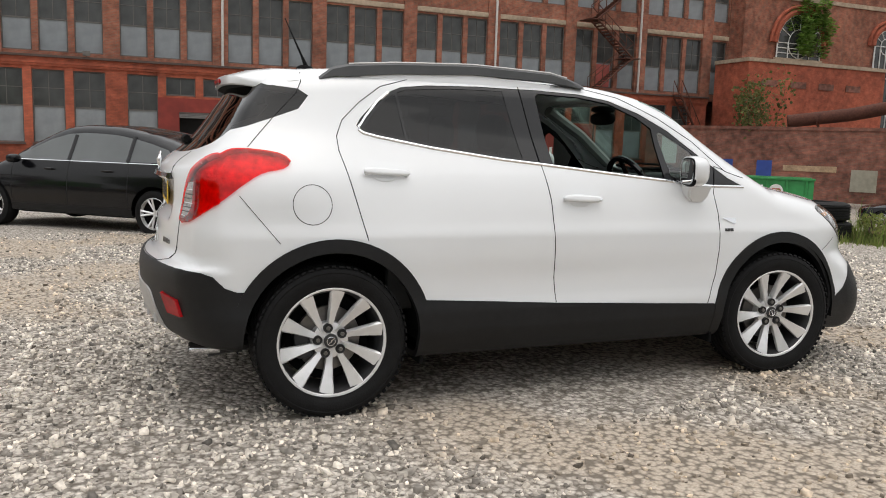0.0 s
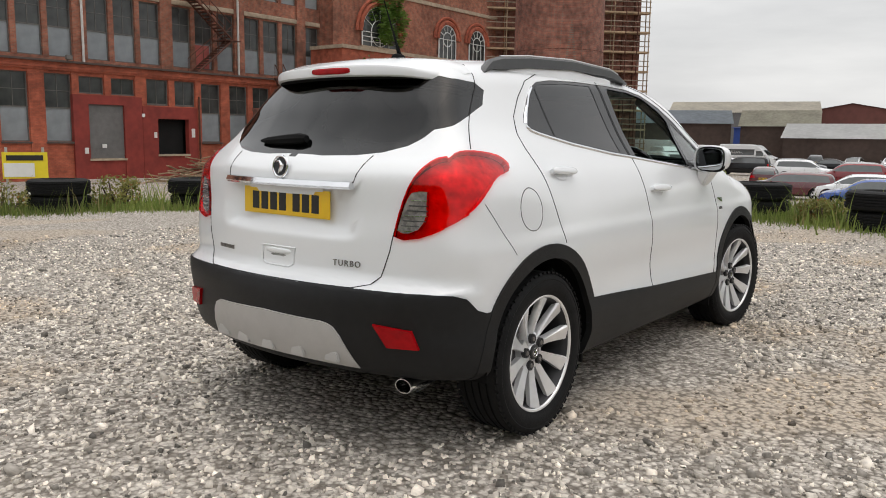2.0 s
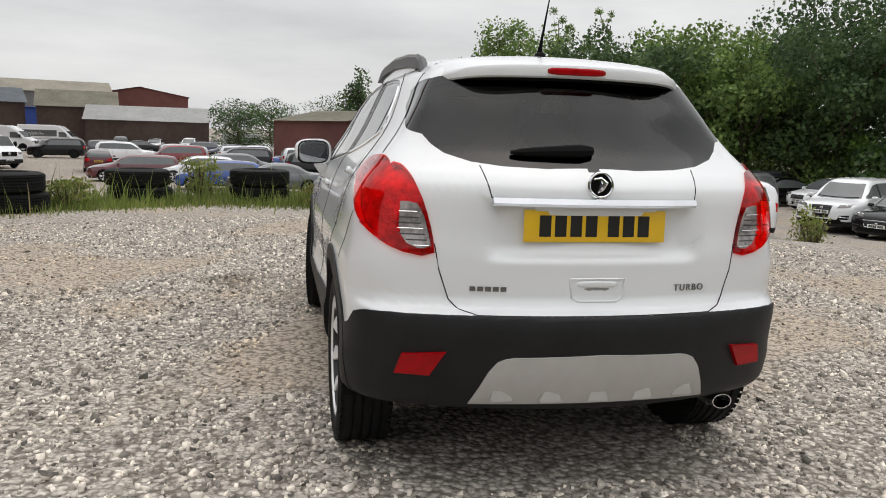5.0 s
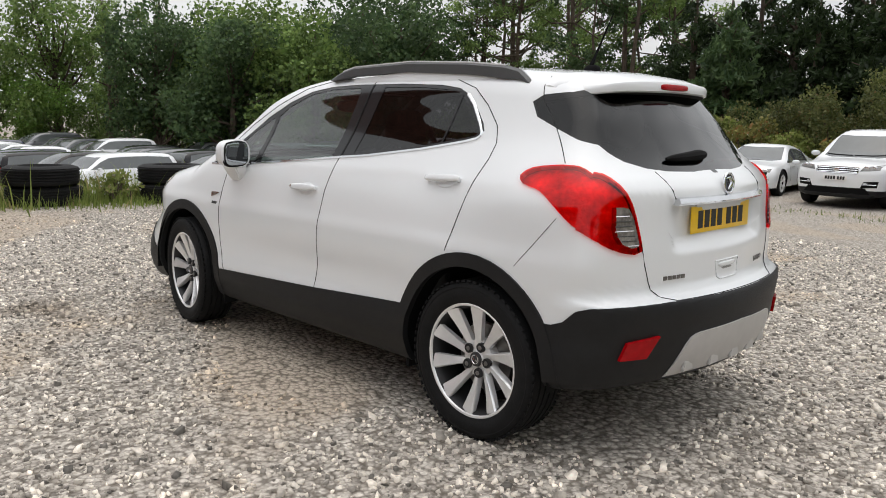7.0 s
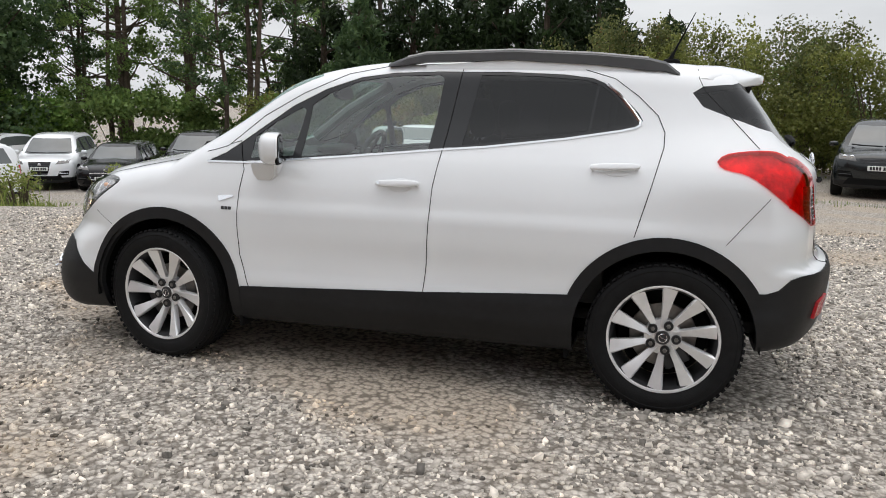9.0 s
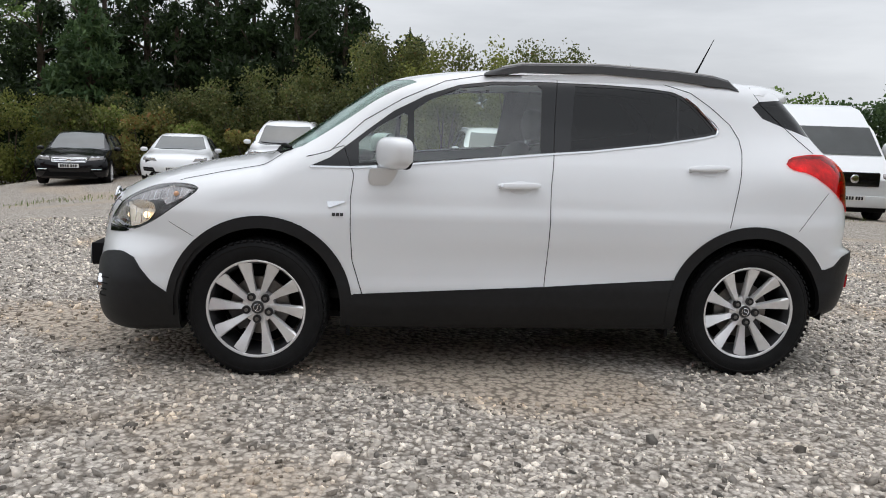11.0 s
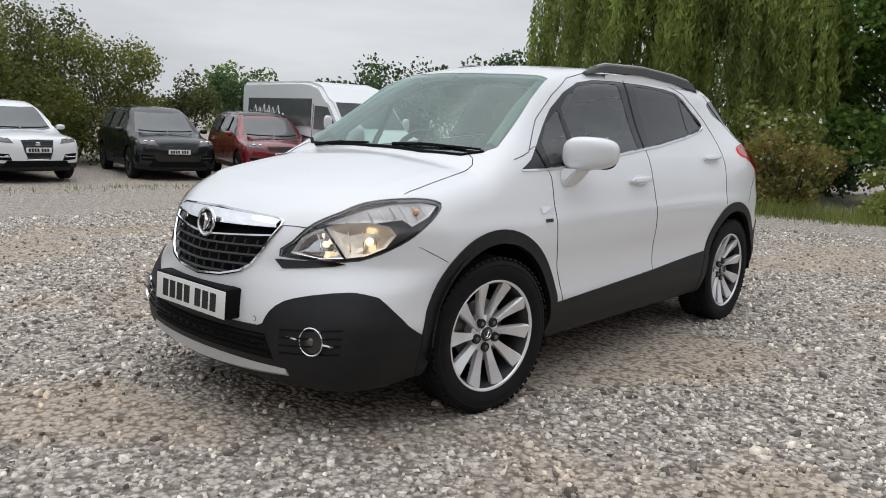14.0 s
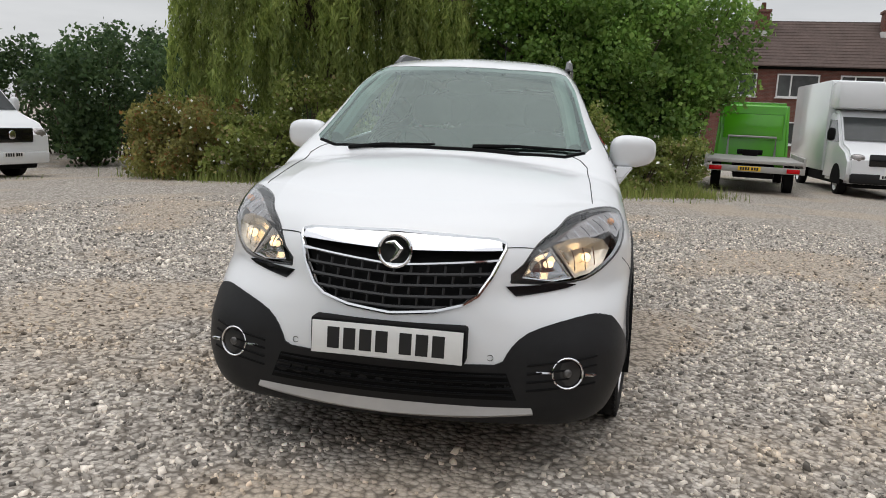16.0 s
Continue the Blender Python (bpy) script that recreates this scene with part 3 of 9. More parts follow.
    for ax in (AXLE, -AXLE):
        for r in (.398, .458):
            ring = [(ax + r * math.cos(math.radians(a)), .35 + r * math.sin(math.radians(a))) for a in range(-20, 201, 5)]
            cut(ring, "xz", lambda c: c.y > .5, False)
        for s in (-1, 1):
            cut([(ax + s * .398, .2), (ax + s * .398, .36)], "xz", lambda c: c.y > .5, False)
    groups = {}
    bm.verts.index_update()
    cen = np.array([f.calc_center_median()[:] for f in bm.faces])
    for f, c, n in zip(bm.faces, cen, skin_normals(cen)):
        groups.setdefault(classify(c, n), []).append([v.index for v in f.verts])
    return bm, groups


def skin_part(name, faces, P, N, mat, parent, side, offset=0.0, rim=0.018, label=""):
    """One panel of the skin, on the left (side 1) or mirrored (-1), with its edge turned in."""
    ids = sorted({i for f in faces for i in f})
    at = {i: k for k, i in enumerate(ids)}
    V = [P[i] + N[i] * offset for i in ids]
    NN = [N[i] for i in ids]
    F = [[at[i] for i in f] for f in faces]
    if rim:
        count = {}
        for f in F:
            for a, b in zip(f, f[1:] + f[:1]):
                count[(a, b)] = 1
        inner = {}
        n0 = len(F)
        for (a, b) in list(count):
            if (b, a) not in count:
                if abs(V[a][1]) < 1e-4 and abs(V[b][1]) < 1e-4:
                    continue
                for v in (a, b):
                    if v not in inner:
                        inner[v] = len(V)
                        V.append(V[v] - NN[v] * rim)
                        NN.append(NN[v])
                F.append([b, a, inner[a], inner[b]])
    else:
        n0 = len(F)
    if side < 0:
        V = [v * np.array((1, -1, 1)) for v in V]
        NN = [v * np.array((1, -1, 1)) for v in NN]
        F = [f[::-1] for f in F]
    me = bpy.data.meshes.new(name)
    me.from_pydata([tuple(v) for v in V], [], F)
    me.update()
    me.materials.append(mat)
    me.polygons.foreach_set("use_smooth", [True] * n0 + [False] * (len(F) - n0))
    loops = []
    for k, f in enumerate(me.polygons):
        for li in f.loop_indices:
            loops.append(tuple(NN[me.loops[li].vertex_index]) if k < n0 else tuple(f.normal))
    me.normals_split_custom_set(loops)
    ob = new(name, me)
    ob.parent = parent
    if label:
        tagged(ob, label)
    return ob


def line_on(points, kind, step=.03, lift=.0):
    """Points along a line on the skin."""
    out = []
    for p, q in zip(points, points[1:]):
        n = max(1, int(math.hypot(q[0] - p[0], q[1] - p[1]) / step))
        for k in range(n):
            out.append((p[0] + (q[0] - p[0]) * k / n, p[1] + (q[1] - p[1]) * k / n))
    out.append(points[-1])
    v = on_skin_lines(kind, out)
    v = v + skin_normals(v) * lift
    return [Vector(p) for p in v]


def mirrored(pts):
    return [Vector((p[0], -p[1], p[2])) for p in pts]


def build_wheel(name):
    """An alloy wheel with its tyre; the axle along y, the outer face at +y."""
    wheel = new(name)
    bm = bmesh.new()
    prof = [(.236, -.095), (.262, -.103), (.300, -.108), (.330, -.104), (.342, -.092), (.346, -.070)]
    for g in (-.058, -.022, .014, .050):
        prof += [(.347, g - .006), (.339, g - .005), (.339, g + .003), (.347, g + .004)]
    prof += [(.346, .070), (.342, .090), (.331, .102), (.318, .1065), (.314, .1045), (.300, .108), (.272, .1055), (.268, .103), (.250, .098), (.236, .089)]
    lathe(bm, prof, 72)
    part("tyre", bm, M["tyre"], wheel, "black rubber tyre with worn grooves")
    # shallow tread blocks on the shoulders
    bm = bmesh.new()
    for k in range(64):
        t = math.tau * k / 64
        for s in (-1, 1):
            m = Matrix.Rotation(-t, 4, "Y") @ Matrix.Translation((.3395, s * .089, 0)) @ Matrix.Rotation(radians(-s * 26), 4, "Z")
            box(bm, -.004, .0045, -.013, .013, -.010, .010, 0, m)
    tagged(part("tread", bm, M["tyre"], wheel), "shallow shoulder tread blocks", kind="stuff")
    bm = bmesh.new()
    lathe(bm, [(.238, .089), (.2405, .095), (.236, .099), (.229, .097), (.2255, .090)], 72)
    part("rim", bm, M["alloy"], wheel)
    bm = bmesh.new()
    lathe(bm, [(.2255, .090), (.221, .082), (.213, .06), (.208, .0), (.206, -.08), (.225, -.098), (.236, -.096)], 72)
    part("barrel", bm, M["rim_dark"], wheel, "dark inside of the rim")
    bm = bmesh.new()
    spokes = 10
    for k in range(spokes):
        rot = Matrix.Rotation(-math.tau * k / spokes + .12, 4, "Y")
        # stations from hub to rim: radius, half width lead, half width trail, face, depth
        st = [(.045, .015, .015, .050, .035), (.075, .0125, .0135, .053, .035), (.12, .0145, .0195, .062, .03), (.17, .0195, .029, .075, .028), (.205, .0245, .036, .086, .025), (.2285, .027, .040, .091, .02)]
        rings = []
        for i, (r, wa, wb, face, dep) in enumerate(st):
            sk = .018 * ((r - .045) / .18) ** 1.5
            pts = [(r, face - dep, -wa + sk), (r, face - .004, -wa + sk), (r, face + .003, -wa * .72 + sk), (r, face - .002, wb * .3 + sk), (r, face - .007, wb + sk), (r, face - dep, wb + sk)]
            rings.append([bm.verts.new(rot @ Vector((a, b, c))) for a, b, c in pts])
        for a, b in zip(rings, rings[1:]):
            for j in range(5):
                bm.faces.new((a[j], a[j + 1], b[j + 1], b[j]))
    bmesh.ops.recalc_face_normals(bm, faces=bm.faces[:])
    part("spokes", bm, M["alloy"], wheel, "ten flared silver spokes")
    bm = bmesh.new()
    lathe(bm, [(.0005, .058), (.03, .058), (.034, .054), (.036, .05), (.066, .049), (.078, .044), (.08, .0)], 40)
    part("hub", bm, M["alloy"], wheel)
    bm = bmesh.new()
    lathe(bm, [(.0005, .0635), (.027, .0645), (.031, .0635), (.033, .056)], 32)
    part("centre_cap", bm, M["alloy_dark"], wheel, "dark centre cap with a plain emblem")
    bm = bmesh.new()
    tube(bm, [(.019 * math.cos(t), .0652, .019 * math.sin(t)) for t in [math.tau * i / 20 for i in range(20)]], .0022, 5, True)
    tube(bm, [(-.012, .0655, .006), (-.002, .066, .004), (.003, .066, -.005), (.012, .0655, -.006)], .003, 5)
    part("emblem", bm, M["chrome"], wheel)
    for k in range(5):
        t = math.tau * k / 5 + .3
        bm = bmesh.new()
        c = Vector((.060 * math.cos(t), 0, .060 * math.sin(t)))
        lathe(bm, [(.0005, .0605), (.0185, .0605), (.0205, .062), (.0215, .060), (.0215, .045)], 20)
        bmesh.ops.translate(bm, verts=bm.verts[:], vec=c)
        part("nut_pocket", bm, M["rim_dark"], wheel)
        bm = bmesh.new()
        lathe(bm, [(.0005, .0655), (.0085, .0655), (.0105, .0635), (.0105, .058)], 6)
        bmesh.ops.translate(bm, verts=bm.verts[:], vec=c)
        part("wheel_nut", bm, M["disc_steel"], wheel)
    bm = bmesh.new()
    lathe(bm, [(.0005, -.005), (.06, -.005), (.062, .0), (.148, .0), (.15, -.003), (.15, -.02), (.14, -.024)], 48)
    part("brake_disc", bm, M["disc_steel"], wheel, "scored steel brake disc")
    bm = bmesh.new()
    box(bm, .085, .155, -.045, .025, -.06, .06, .01)
    part("brake_caliper", bm, M["alloy_dark"], wheel)
    bm = bmesh.new()
    lathe(bm, [(.0005, -.04), (.2, -.04), (.204, -.07)], 40)
    part("backing_plate", bm, M["black_matt"], wheel)
    for o in wheel.children:
        if o.name.split(".")[0] in ("rim", "barrel", "spokes", "hub"):
            for v in o.data.vertices:
                v.co.x, v.co.z = v.co.x * 1.05, v.co.z * 1.05
    bm = bmesh.new()
    cyl(bm, (.205, .055, .035), (.222, .075, .036), .0035, seg=8)
    part("valve", bm, M["black_matt"], wheel)
    return wheel


def rounded(bm, c, h, p=2.6, nu=22, nv=14, m=None):
    """A superellipsoid."""
    def s(v, e):
        return math.copysign(abs(v) ** e, v)
    e = 2 / p
    rows = []
    for i in range(nv + 1):
        a = -math.pi / 2 + math.pi * i / nv
        row = []
        for j in range(nu):
            b = math.tau * j / nu
            v = Vector((c[0] + h[0] * s(math.cos(a), e) * s(math.cos(b), e), c[1] + h[1] * s(math.cos(a), e) * s(math.sin(b), e), c[2] + h[2] * s(math.sin(a), e)))
            row.append(v)
        rows.append(row)
    bot, top = bm.verts.new(rows[0][0]), bm.verts.new(rows[-1][0])
    grid = [[bm.verts.new(v) for v in r] for r in rows[1:-1]]
    made = [bot, top] + [v for r in grid for v in r]
    for j in range(nu):
        k = (j + 1) % nu
        bm.faces.new((bot, grid[0][k], grid[0][j]))
        bm.faces.new((top, grid[-1][j], grid[-1][k]))
        for a, b in zip(grid, grid[1:]):
            bm.faces.new((a[j], a[k], b[k], b[j]))
    if m is not None:
        bmesh.ops.transform(bm, matrix=m, verts=made)
    return made


def frame_at(p, n, along):
    """A pose at p on the skin whose z is the normal and whose x runs along."""
    z = n.normalized()
    x = (along - z * along.dot(z)).normalized()
    y = z.cross(x)
    m = Matrix((x, y, z)).transposed().to_4x4()
    m.translation = p
    return m


def plate(name, width, height, face, bars, parent, m, label):
    """A number plate whose characters are plain bars."""
    root = new(name)
    root.parent = parent
    root.matrix_basis = m
    tagged(root, label)
    bm = bmesh.new()
    box(bm, -width / 2, width / 2, -height / 2, height / 2, 0, .004, .0015)
    part("plate_face", bm, face, root)
    for x0, w in bars:
        bm = bmesh.new()
        box(bm, x0, x0 + w, -height * .33, height * .33, .0042, .0052)
        part("character_bar", bm, M["glyph"], root)
    return root


PLATE_BARS = [(-.205 + i * .056, .042) for i in range(4)] + [(.045 + i * .056, .042) for i in range(3)]


def emblem(parent, m, r):
    """A round chrome badge with a plain shape in it."""
    root = new("badge")
    root.parent = parent
    root.matrix_basis = m
    bm = bmesh.new()
    lathe(bm, [(.0005, .004), (r * .8, .005)], 36, axis="z")
    part("badge_field", bm, M["black_gloss"], root)
    bm = bmesh.new()
    tube(bm, [(r * .9 * math.cos(t), r * .9 * math.sin(t), .006) for t in [math.tau * i / 32 for i in range(32)]], r * .11, 8, True)
    part("badge_ring", bm, M["chrome"], root)
    bm = bmesh.new()
    tube(bm, [(-r * .55, r * .40, .007), (-r * .05, r * .46, .009), (r * .30, r * .12, .010), (r * .10, -r * .28, .010), (-r * .22, -r * .58, .007)], [r * .06, r * .15, r * .26, r * .18, r * .05], 8)
    part("badge_figure", bm, M["chrome"], root)
    return root


def build_hero():
    car = tagged(new("parked_car"), "clean white compact crossover car parked on the gravel", "car")
    bm, groups = split_skin()
    P = np.array([v.co[:] for v in bm.verts])
    bm.free()
    N = skin_normals(P)
    spec = {
        "shell": ("body_shell", "white_paint", 0, .02, ""), "bonnet": ("bonnet", "white_paint", 0, .012, ""),
        "door_f": ("front_door", "white_paint", 0, .012, ""), "door_r": ("rear_door", "white_paint", 0, .012, ""),
        "tailgate": ("tailgate", "white_paint", 0, .012, ""),
        "pillar": ("window_surround", "black_gloss", -.003, .01, "gloss black window surround and pillar"),
        "pane_front": ("side_window", "glass_clear", -.005, 0, "clear door glass"), "pane_quarter": ("quarter_light", "glass_clear", -.005, 0, "clear small pane"),
        "pane_rear": ("rear_side_window", "glass_privacy", -.005, 0, "dark privacy glass"), "pane_small": ("rear_quarter_light", "glass_privacy", -.005, 0, "dark privacy glass"),
        "pane_back": ("rear_window", "glass_privacy", -.001, .006, "dark tinted rear window"), "tail": ("tail_lamp", "lens_red", .008, .03, "glossy red tail lamp"),
        "tail_clear": ("reversing_lamp", "lamp_clear", .006, .03, "clear ribbed reversing lamp"), "head_trim": ("lamp_washer_trim", "black_gloss", .004, .02, "black trim under the headlamp"),
        "screen": ("windscreen", "glass_screen", -.002, .006, "greenish windscreen"),
        "arch_f": ("front_arch_trim", "cladding", .008, .03, "matt black wheel arch trim"), "arch_r": ("rear_arch_trim", "cladding", .008, .03, "matt black wheel arch trim"),
        "bumper_r": ("rear_bumper_cladding", "cladding", .006, .03, "matt black lower bumper"), "bumper_f": ("front_bumper_cladding", "cladding", .006, .03, "matt black lower bumper"),
        "sill": ("sill_cladding", "cladding", .006, .03, "matt black sill cladding"),
    }
    whole = ("bonnet", "tailgate", "screen", "bumper_r", "bumper_f", "pane_back", "shell")
    for key, (name, mat, off, rim, label) in spec.items():
        for side in (1, -1):
            if key in groups and not (key == "pane_front" and side < 0):  # the driver's window is wound down
                skin_part(name, groups[key], P, N, M[mat], car, side, off, rim, label)
    # lamps behind clear lenses
    for side in (1, -1):
        skin_part("lamp_reflector", groups["tail"], P, N, M["lamp_inner"], car, side, -.022, 0, "ribbed reflector behind the red lens")
        mir = Matrix.Diagonal((1, side, 1, 1))
        lamp = new("headlamp")
        lamp.parent = car
        tagged(lamp, "headlamp with a clear lens, lit warm")
        skin_part("lens", groups["head"], P, N, M["clear_lens"], lamp, side, .004, 0)
        skin_part("housing", groups["head"], P, N, M["lamp_shell"], lamp, side, -.055, 0, "smoked grey lamp housing")

        def bowl(name, poly, mat, d0, d1, label=""):
            """A dish under the lens, from an outline in (x, z)."""
            b = bmesh.new()
            rows = []
            cx, cz = sum(p[0] for p in poly) / len(poly), sum(p[1] for p in poly) / len(poly)
            for f, d in ((1.0, d0), (.93, d0 + .004), (.8, (d0 + d1) / 2), (.5, d1), (.12, d1)):
                row = []
                for px, pz in poly:
                    v = on_side(cx + (px - cx) * f, cz + (pz - cz) * f)
                    row.append(b.verts.new(mir @ (v - skin_normal(v) * d)))
                rows.append(row)
            for r0, r1 in zip(rows, rows[1:]):
                for i in range(len(poly)):
                    j = (i + 1) % len(poly)
                    b.faces.new((r0[i], r0[j], r1[j], r1[i]))
            b.faces.new(rows[-1])
            bmesh.ops.recalc_face_normals(b, faces=b.faces[:])
            return part(name, b, mat, lamp, label)
        bowl("low_beam", [(1.985, .832), (1.93, .853), (1.87, .858), (1.815, .845), (1.80, .812), (1.84, .760), (1.90, .728), (1.953, .716)], M["reflector_warm"], .006, .050)
        bowl("high_beam", [(2.082, .726), (2.05, .788), (2.015, .818), (1.992, .830), (1.960, .716), (2.015, .709)], M["reflector"], .006, .045)
        bowl("indicator", [(1.985, .843), (1.92, .875), (1.85, .902), (1.76, .925), (1.66, .933), (1.61, .922), (1.66, .885), (1.74, .845), (1.765, .87), (1.85, .855)], M["lamp_clear"], .004, .016)
        for k in range(9):
            f = k / 8
            xa = 1.96 - .29 * f
            za = curve_at([(1.61, .926), (1.66, .931), (1.76, .922), (1.85, .898), (1.92, .870), (1.985, .842)], xa)
            zb = curve_at([(1.61, .918), (1.66, .888), (1.74, .850), (1.765, .872), (1.85, .857), (1.985, .842)], xa)
            if za - zb > .008:
                b = bmesh.new()
                tube(b, [mir @ p for p in line_on([(xa, za - .002), (xa + .006, zb + .002)], "side", .012, -.006)], .0016, 4)
                part("lamp_flute", b, M["alloy_dark"] if k % 2 else M["reflector"], lamp)
        for k in range(5):
            xa = 1.862 + .038 * k
            if abs(xa - 1.957) > .012:
                b = bmesh.new()
                tube(b, [mir @ p for p in line_on([(xa, .826), (xa + .004, .740)], "side", .012, -.020)], .0022, 4)
                part("lamp_flute", b, M["reflector"], lamp)
        for bx, bz, r, mat in ((1.885, .785, .017, M["bulb"]), (2.005, .77, .013, M["bulb"]), (1.70, .905, .014, M["amber"])):
            v = on_side(bx, bz)
            b = bmesh.new()
            rounded(b, mir @ (v - skin_normal(v) * (.035 if bz < .85 else .012)), (r, r, r), 2, 14, 8)
            part("bulb", b, mat, lamp)
        b = bmesh.new()
        tube(b, [mir @ p for p in line_on(HEAD + [HEAD[0]], "side", .03, -.001)], .0038, 6)
        part("lens_edge", b, M["lamp_black"], lamp)
        for k in range(7):
            b = bmesh.new()
            z = .892 + k * .019
            y0 = curve_at([(.87, .60), (.935, .683), (1.022, .674)], z)
            y1 = curve_at([(.89, .578), (1.027, .622)], z)
            tube(b, [mir @ p for p in line_on([(y0, z), (y1, z)], "rear", .02, .007)], .0022, 5)
            part("lamp_louvre", b, M["reflector" if k % 3 == 0 else "alloy_dark"], car)
        # seams between the panels
        seams = [(DOOR_TOP, "side"), (DOOR_FRONT, "side"), (DOOR_MID, "side"), ([(-1.686, .992), (-1.519, .789)], "side"), ([(-1.637, 1.196), (-1.506, 1.337), (-1.40, 1.445), (-1.372, 1.50), (-1.365, 1.545)], "side"),
                 ([(-.56, .90), (-.545, .813), (-.512, .714), (-.483, .685), (-.423, .671), (0, .672)], "rear"), ([(2.076, .362), (2.03, .46)], "top"), ([(1.69, .655), (1.415, .645), (1.24, .632), (1.20, .60), (1.185, .565)], "top"),
                 ([(1.722, .765), (1.598, .699)], "side"), ([(.941, 1.133), (1.0, 1.115), (1.06, 1.10)], "side"),
                 ([(.398, 1.165), (.373, 1.061)], "rear"), ([(.73, .335), (.20, .345), (-.20, .349), (-.83, .36)], "side"), ([(.37, .655), (.36, .52)], "rear")]
        for line, kind in seams:
            pts = line_on([(abs(a) if kind == "rear" else a, b_) for a, b_ in line], kind, .03, .0004)
            b = bmesh.new()
            tube(b, [mir @ p for p in pts], .0013 if line[0] in ((1.722, .765), (-1.686, .992)) else .0021, 5)
            part("panel_gap", b, M["seam"], car)
        # chrome strip under and behind the side windows
        b = bmesh.new()
        tube(b, [mir @ p for p in line_on([(1.04, 1.052), (.805, 1.054), (.618, 1.071), (.316, 1.098), (.026, 1.126), (-.205, 1.149), (-.419, 1.168), (-.788, 1.215), (-1.042, 1.258), (-1.105, 1.273), (-1.124, 1.287), (-1.122, 1.303), (-1.088, 1.347), (-1.018, 1.425), (-.962, 1.469)], "side", .03, -.001)], .0085, 6)
        part("window_chrome", b, M["chrome"], car, "chrome strip along the windows")
        # door handles
        for (xa, za), (xb, zb) in (((.10, .975), (-.128, .984)), ((-.915, 1.085), (-1.145, 1.096))):
            handle = new("door_handle")
            handle.parent = car
            c = on_side((xa + xb) / 2, (za + zb) / 2)
            n = skin_normal(c)
            m = frame_at(mir @ c, mir.to_3x3() @ n, Vector((-1, 0, .03)))
            handle.matrix_basis = m
            b = bmesh.new()
            rounded(b, (0, 0, .024), (.112, .017, .012), 3.2)
            part("grip", b, M["white_paint"], handle)
            b = bmesh.new()
            rounded(b, (.01, -.004 if side > 0 else .004, .0015), (.06, .034, .0035), 2.2)
            part("recess", b, M["white_paint"], handle)
            b = bmesh.new()
            box(b, -.104, -.088, -.010, .010, -.004, .018, .003)
            part("pad", b, M["white_paint"], handle)
            b = bmesh.new()
            box(b, .085, .101, -.010, .010, -.004, .018, .003)
            part("pad", b, M["white_paint"], handle)
            if xa > 0:
                b = bmesh.new()
                cyl(b, (-.092, 0, .034), (-.092, 0, .0375), .0065, seg=14)
                part("lock", b, M["chrome"], handle)
        # fender badge and the small nameplate under it
        c = on_side(.905, .868)
        m = frame_at(mir @ c, mir.to_3x3() @ skin_normal(c), Vector((-1, 0, 0)))
        b = bmesh.new()
        prism(b, [(-.042, -.012 * side), (-.03, -.012 * side), (.045, .016 * side), (.03, .02 * side), (-.05, .016 * side)], 0, .006, "xy")
        o = part("side_badge", b, M["chrome"], car)
        o.matrix_basis = m
        c = on_side(.90, .823)
        m = frame_at(mir @ c, mir.to_3x3() @ skin_normal(c), Vector((-1, 0, 0)))
        b = bmesh.new()
        for k in range(3):
            box(b, -.028 + k * .020, -.012 + k * .020, -.008, .008, 0, .003)
        o = part("nameplate_bar", b, M["alloy_dark"], car)
        o.matrix_basis = m
        # mirror
        mirror = new("door_mirror")
        mirror.parent = car
        b = bmesh.new()
        vs = rounded(b, (0, 0, 0), (.066, .118, .088), 3.0, 26, 16)
        for v in vs:
            t = (v.co.y + .118) / .236
            v.co.z = v.co.z * (1.0 - .18 * t) + .008 * t
            v.co.x = v.co.x * (1.0 + .25 * (1 - t)) - .085 * t
            if v.co.x < -.040 - .085 * t:
                v.co.x = -.040 - .085 * t
        bmesh.ops.transform(b, matrix=mir @ Matrix.Translation((.660, .862, 1.130)), verts=b.verts[:])
        if side < 0:
            bmesh.ops.reverse_faces(b, faces=b.faces[:])
        part("housing", b, M["white_paint"], mirror)
        b = bmesh.new()
        prism(b, [(.745, 1.06), (.60, 1.06), (.625, 1.00), (.66, .968), (.735, .965), (.755, 1.0)], .775, .865, "xz")
        for v in b.verts:
            if v.co.y > .8 and v.co.z < 1.05:
                v.co.y = .80 + (v.co.z - .96) * .5
        bmesh.ops.bevel(b, geom=b.edges[:], offset=.008, segments=2, affect="EDGES")
        bmesh.ops.transform(b, matrix=mir, verts=b.verts[:])
        bmesh.ops.recalc_face_normals(b, faces=b.faces[:])
        part("arm", b, M["white_paint"], mirror)
        b = bmesh.new()
        aim = Matrix.Translation((.578, .862, 1.132)) @ Matrix.Rotation(radians(19.8), 4, "Z")
        rounded(b, (.006, 0, 0), (.012, .110, .076), 3.4, 24, 12)
        bmesh.ops.transform(b, matrix=mir @ aim, verts=b.verts[:])
        part("bezel", b, M["black_matt"], mirror)
        b = bmesh.new()
        rounded(b, (-.005, 0, 0), (.003, .098, .065), 3.6, 24, 12)
        bmesh.ops.transform(b, matrix=mir @ aim, verts=b.verts[:])
        part("mirror_glass", b, M["mirror"], mirror)
        # roof rail: a deep blade with a bright top edge
        rail = new("roof_rail")
        rail.parent = car
        st = [(.14, 1.562, .012), (.10, 1.578, .026), (.04, 1.599, .040), (-.06, 1.620, .047), (-.5, 1.634, .052), (-.9, 1.618, .056), (-1.06, 1.604, .058), (-1.14, 1.597, .060), (-1.22, 1.578, .042), (-1.295, 1.562, .012)]
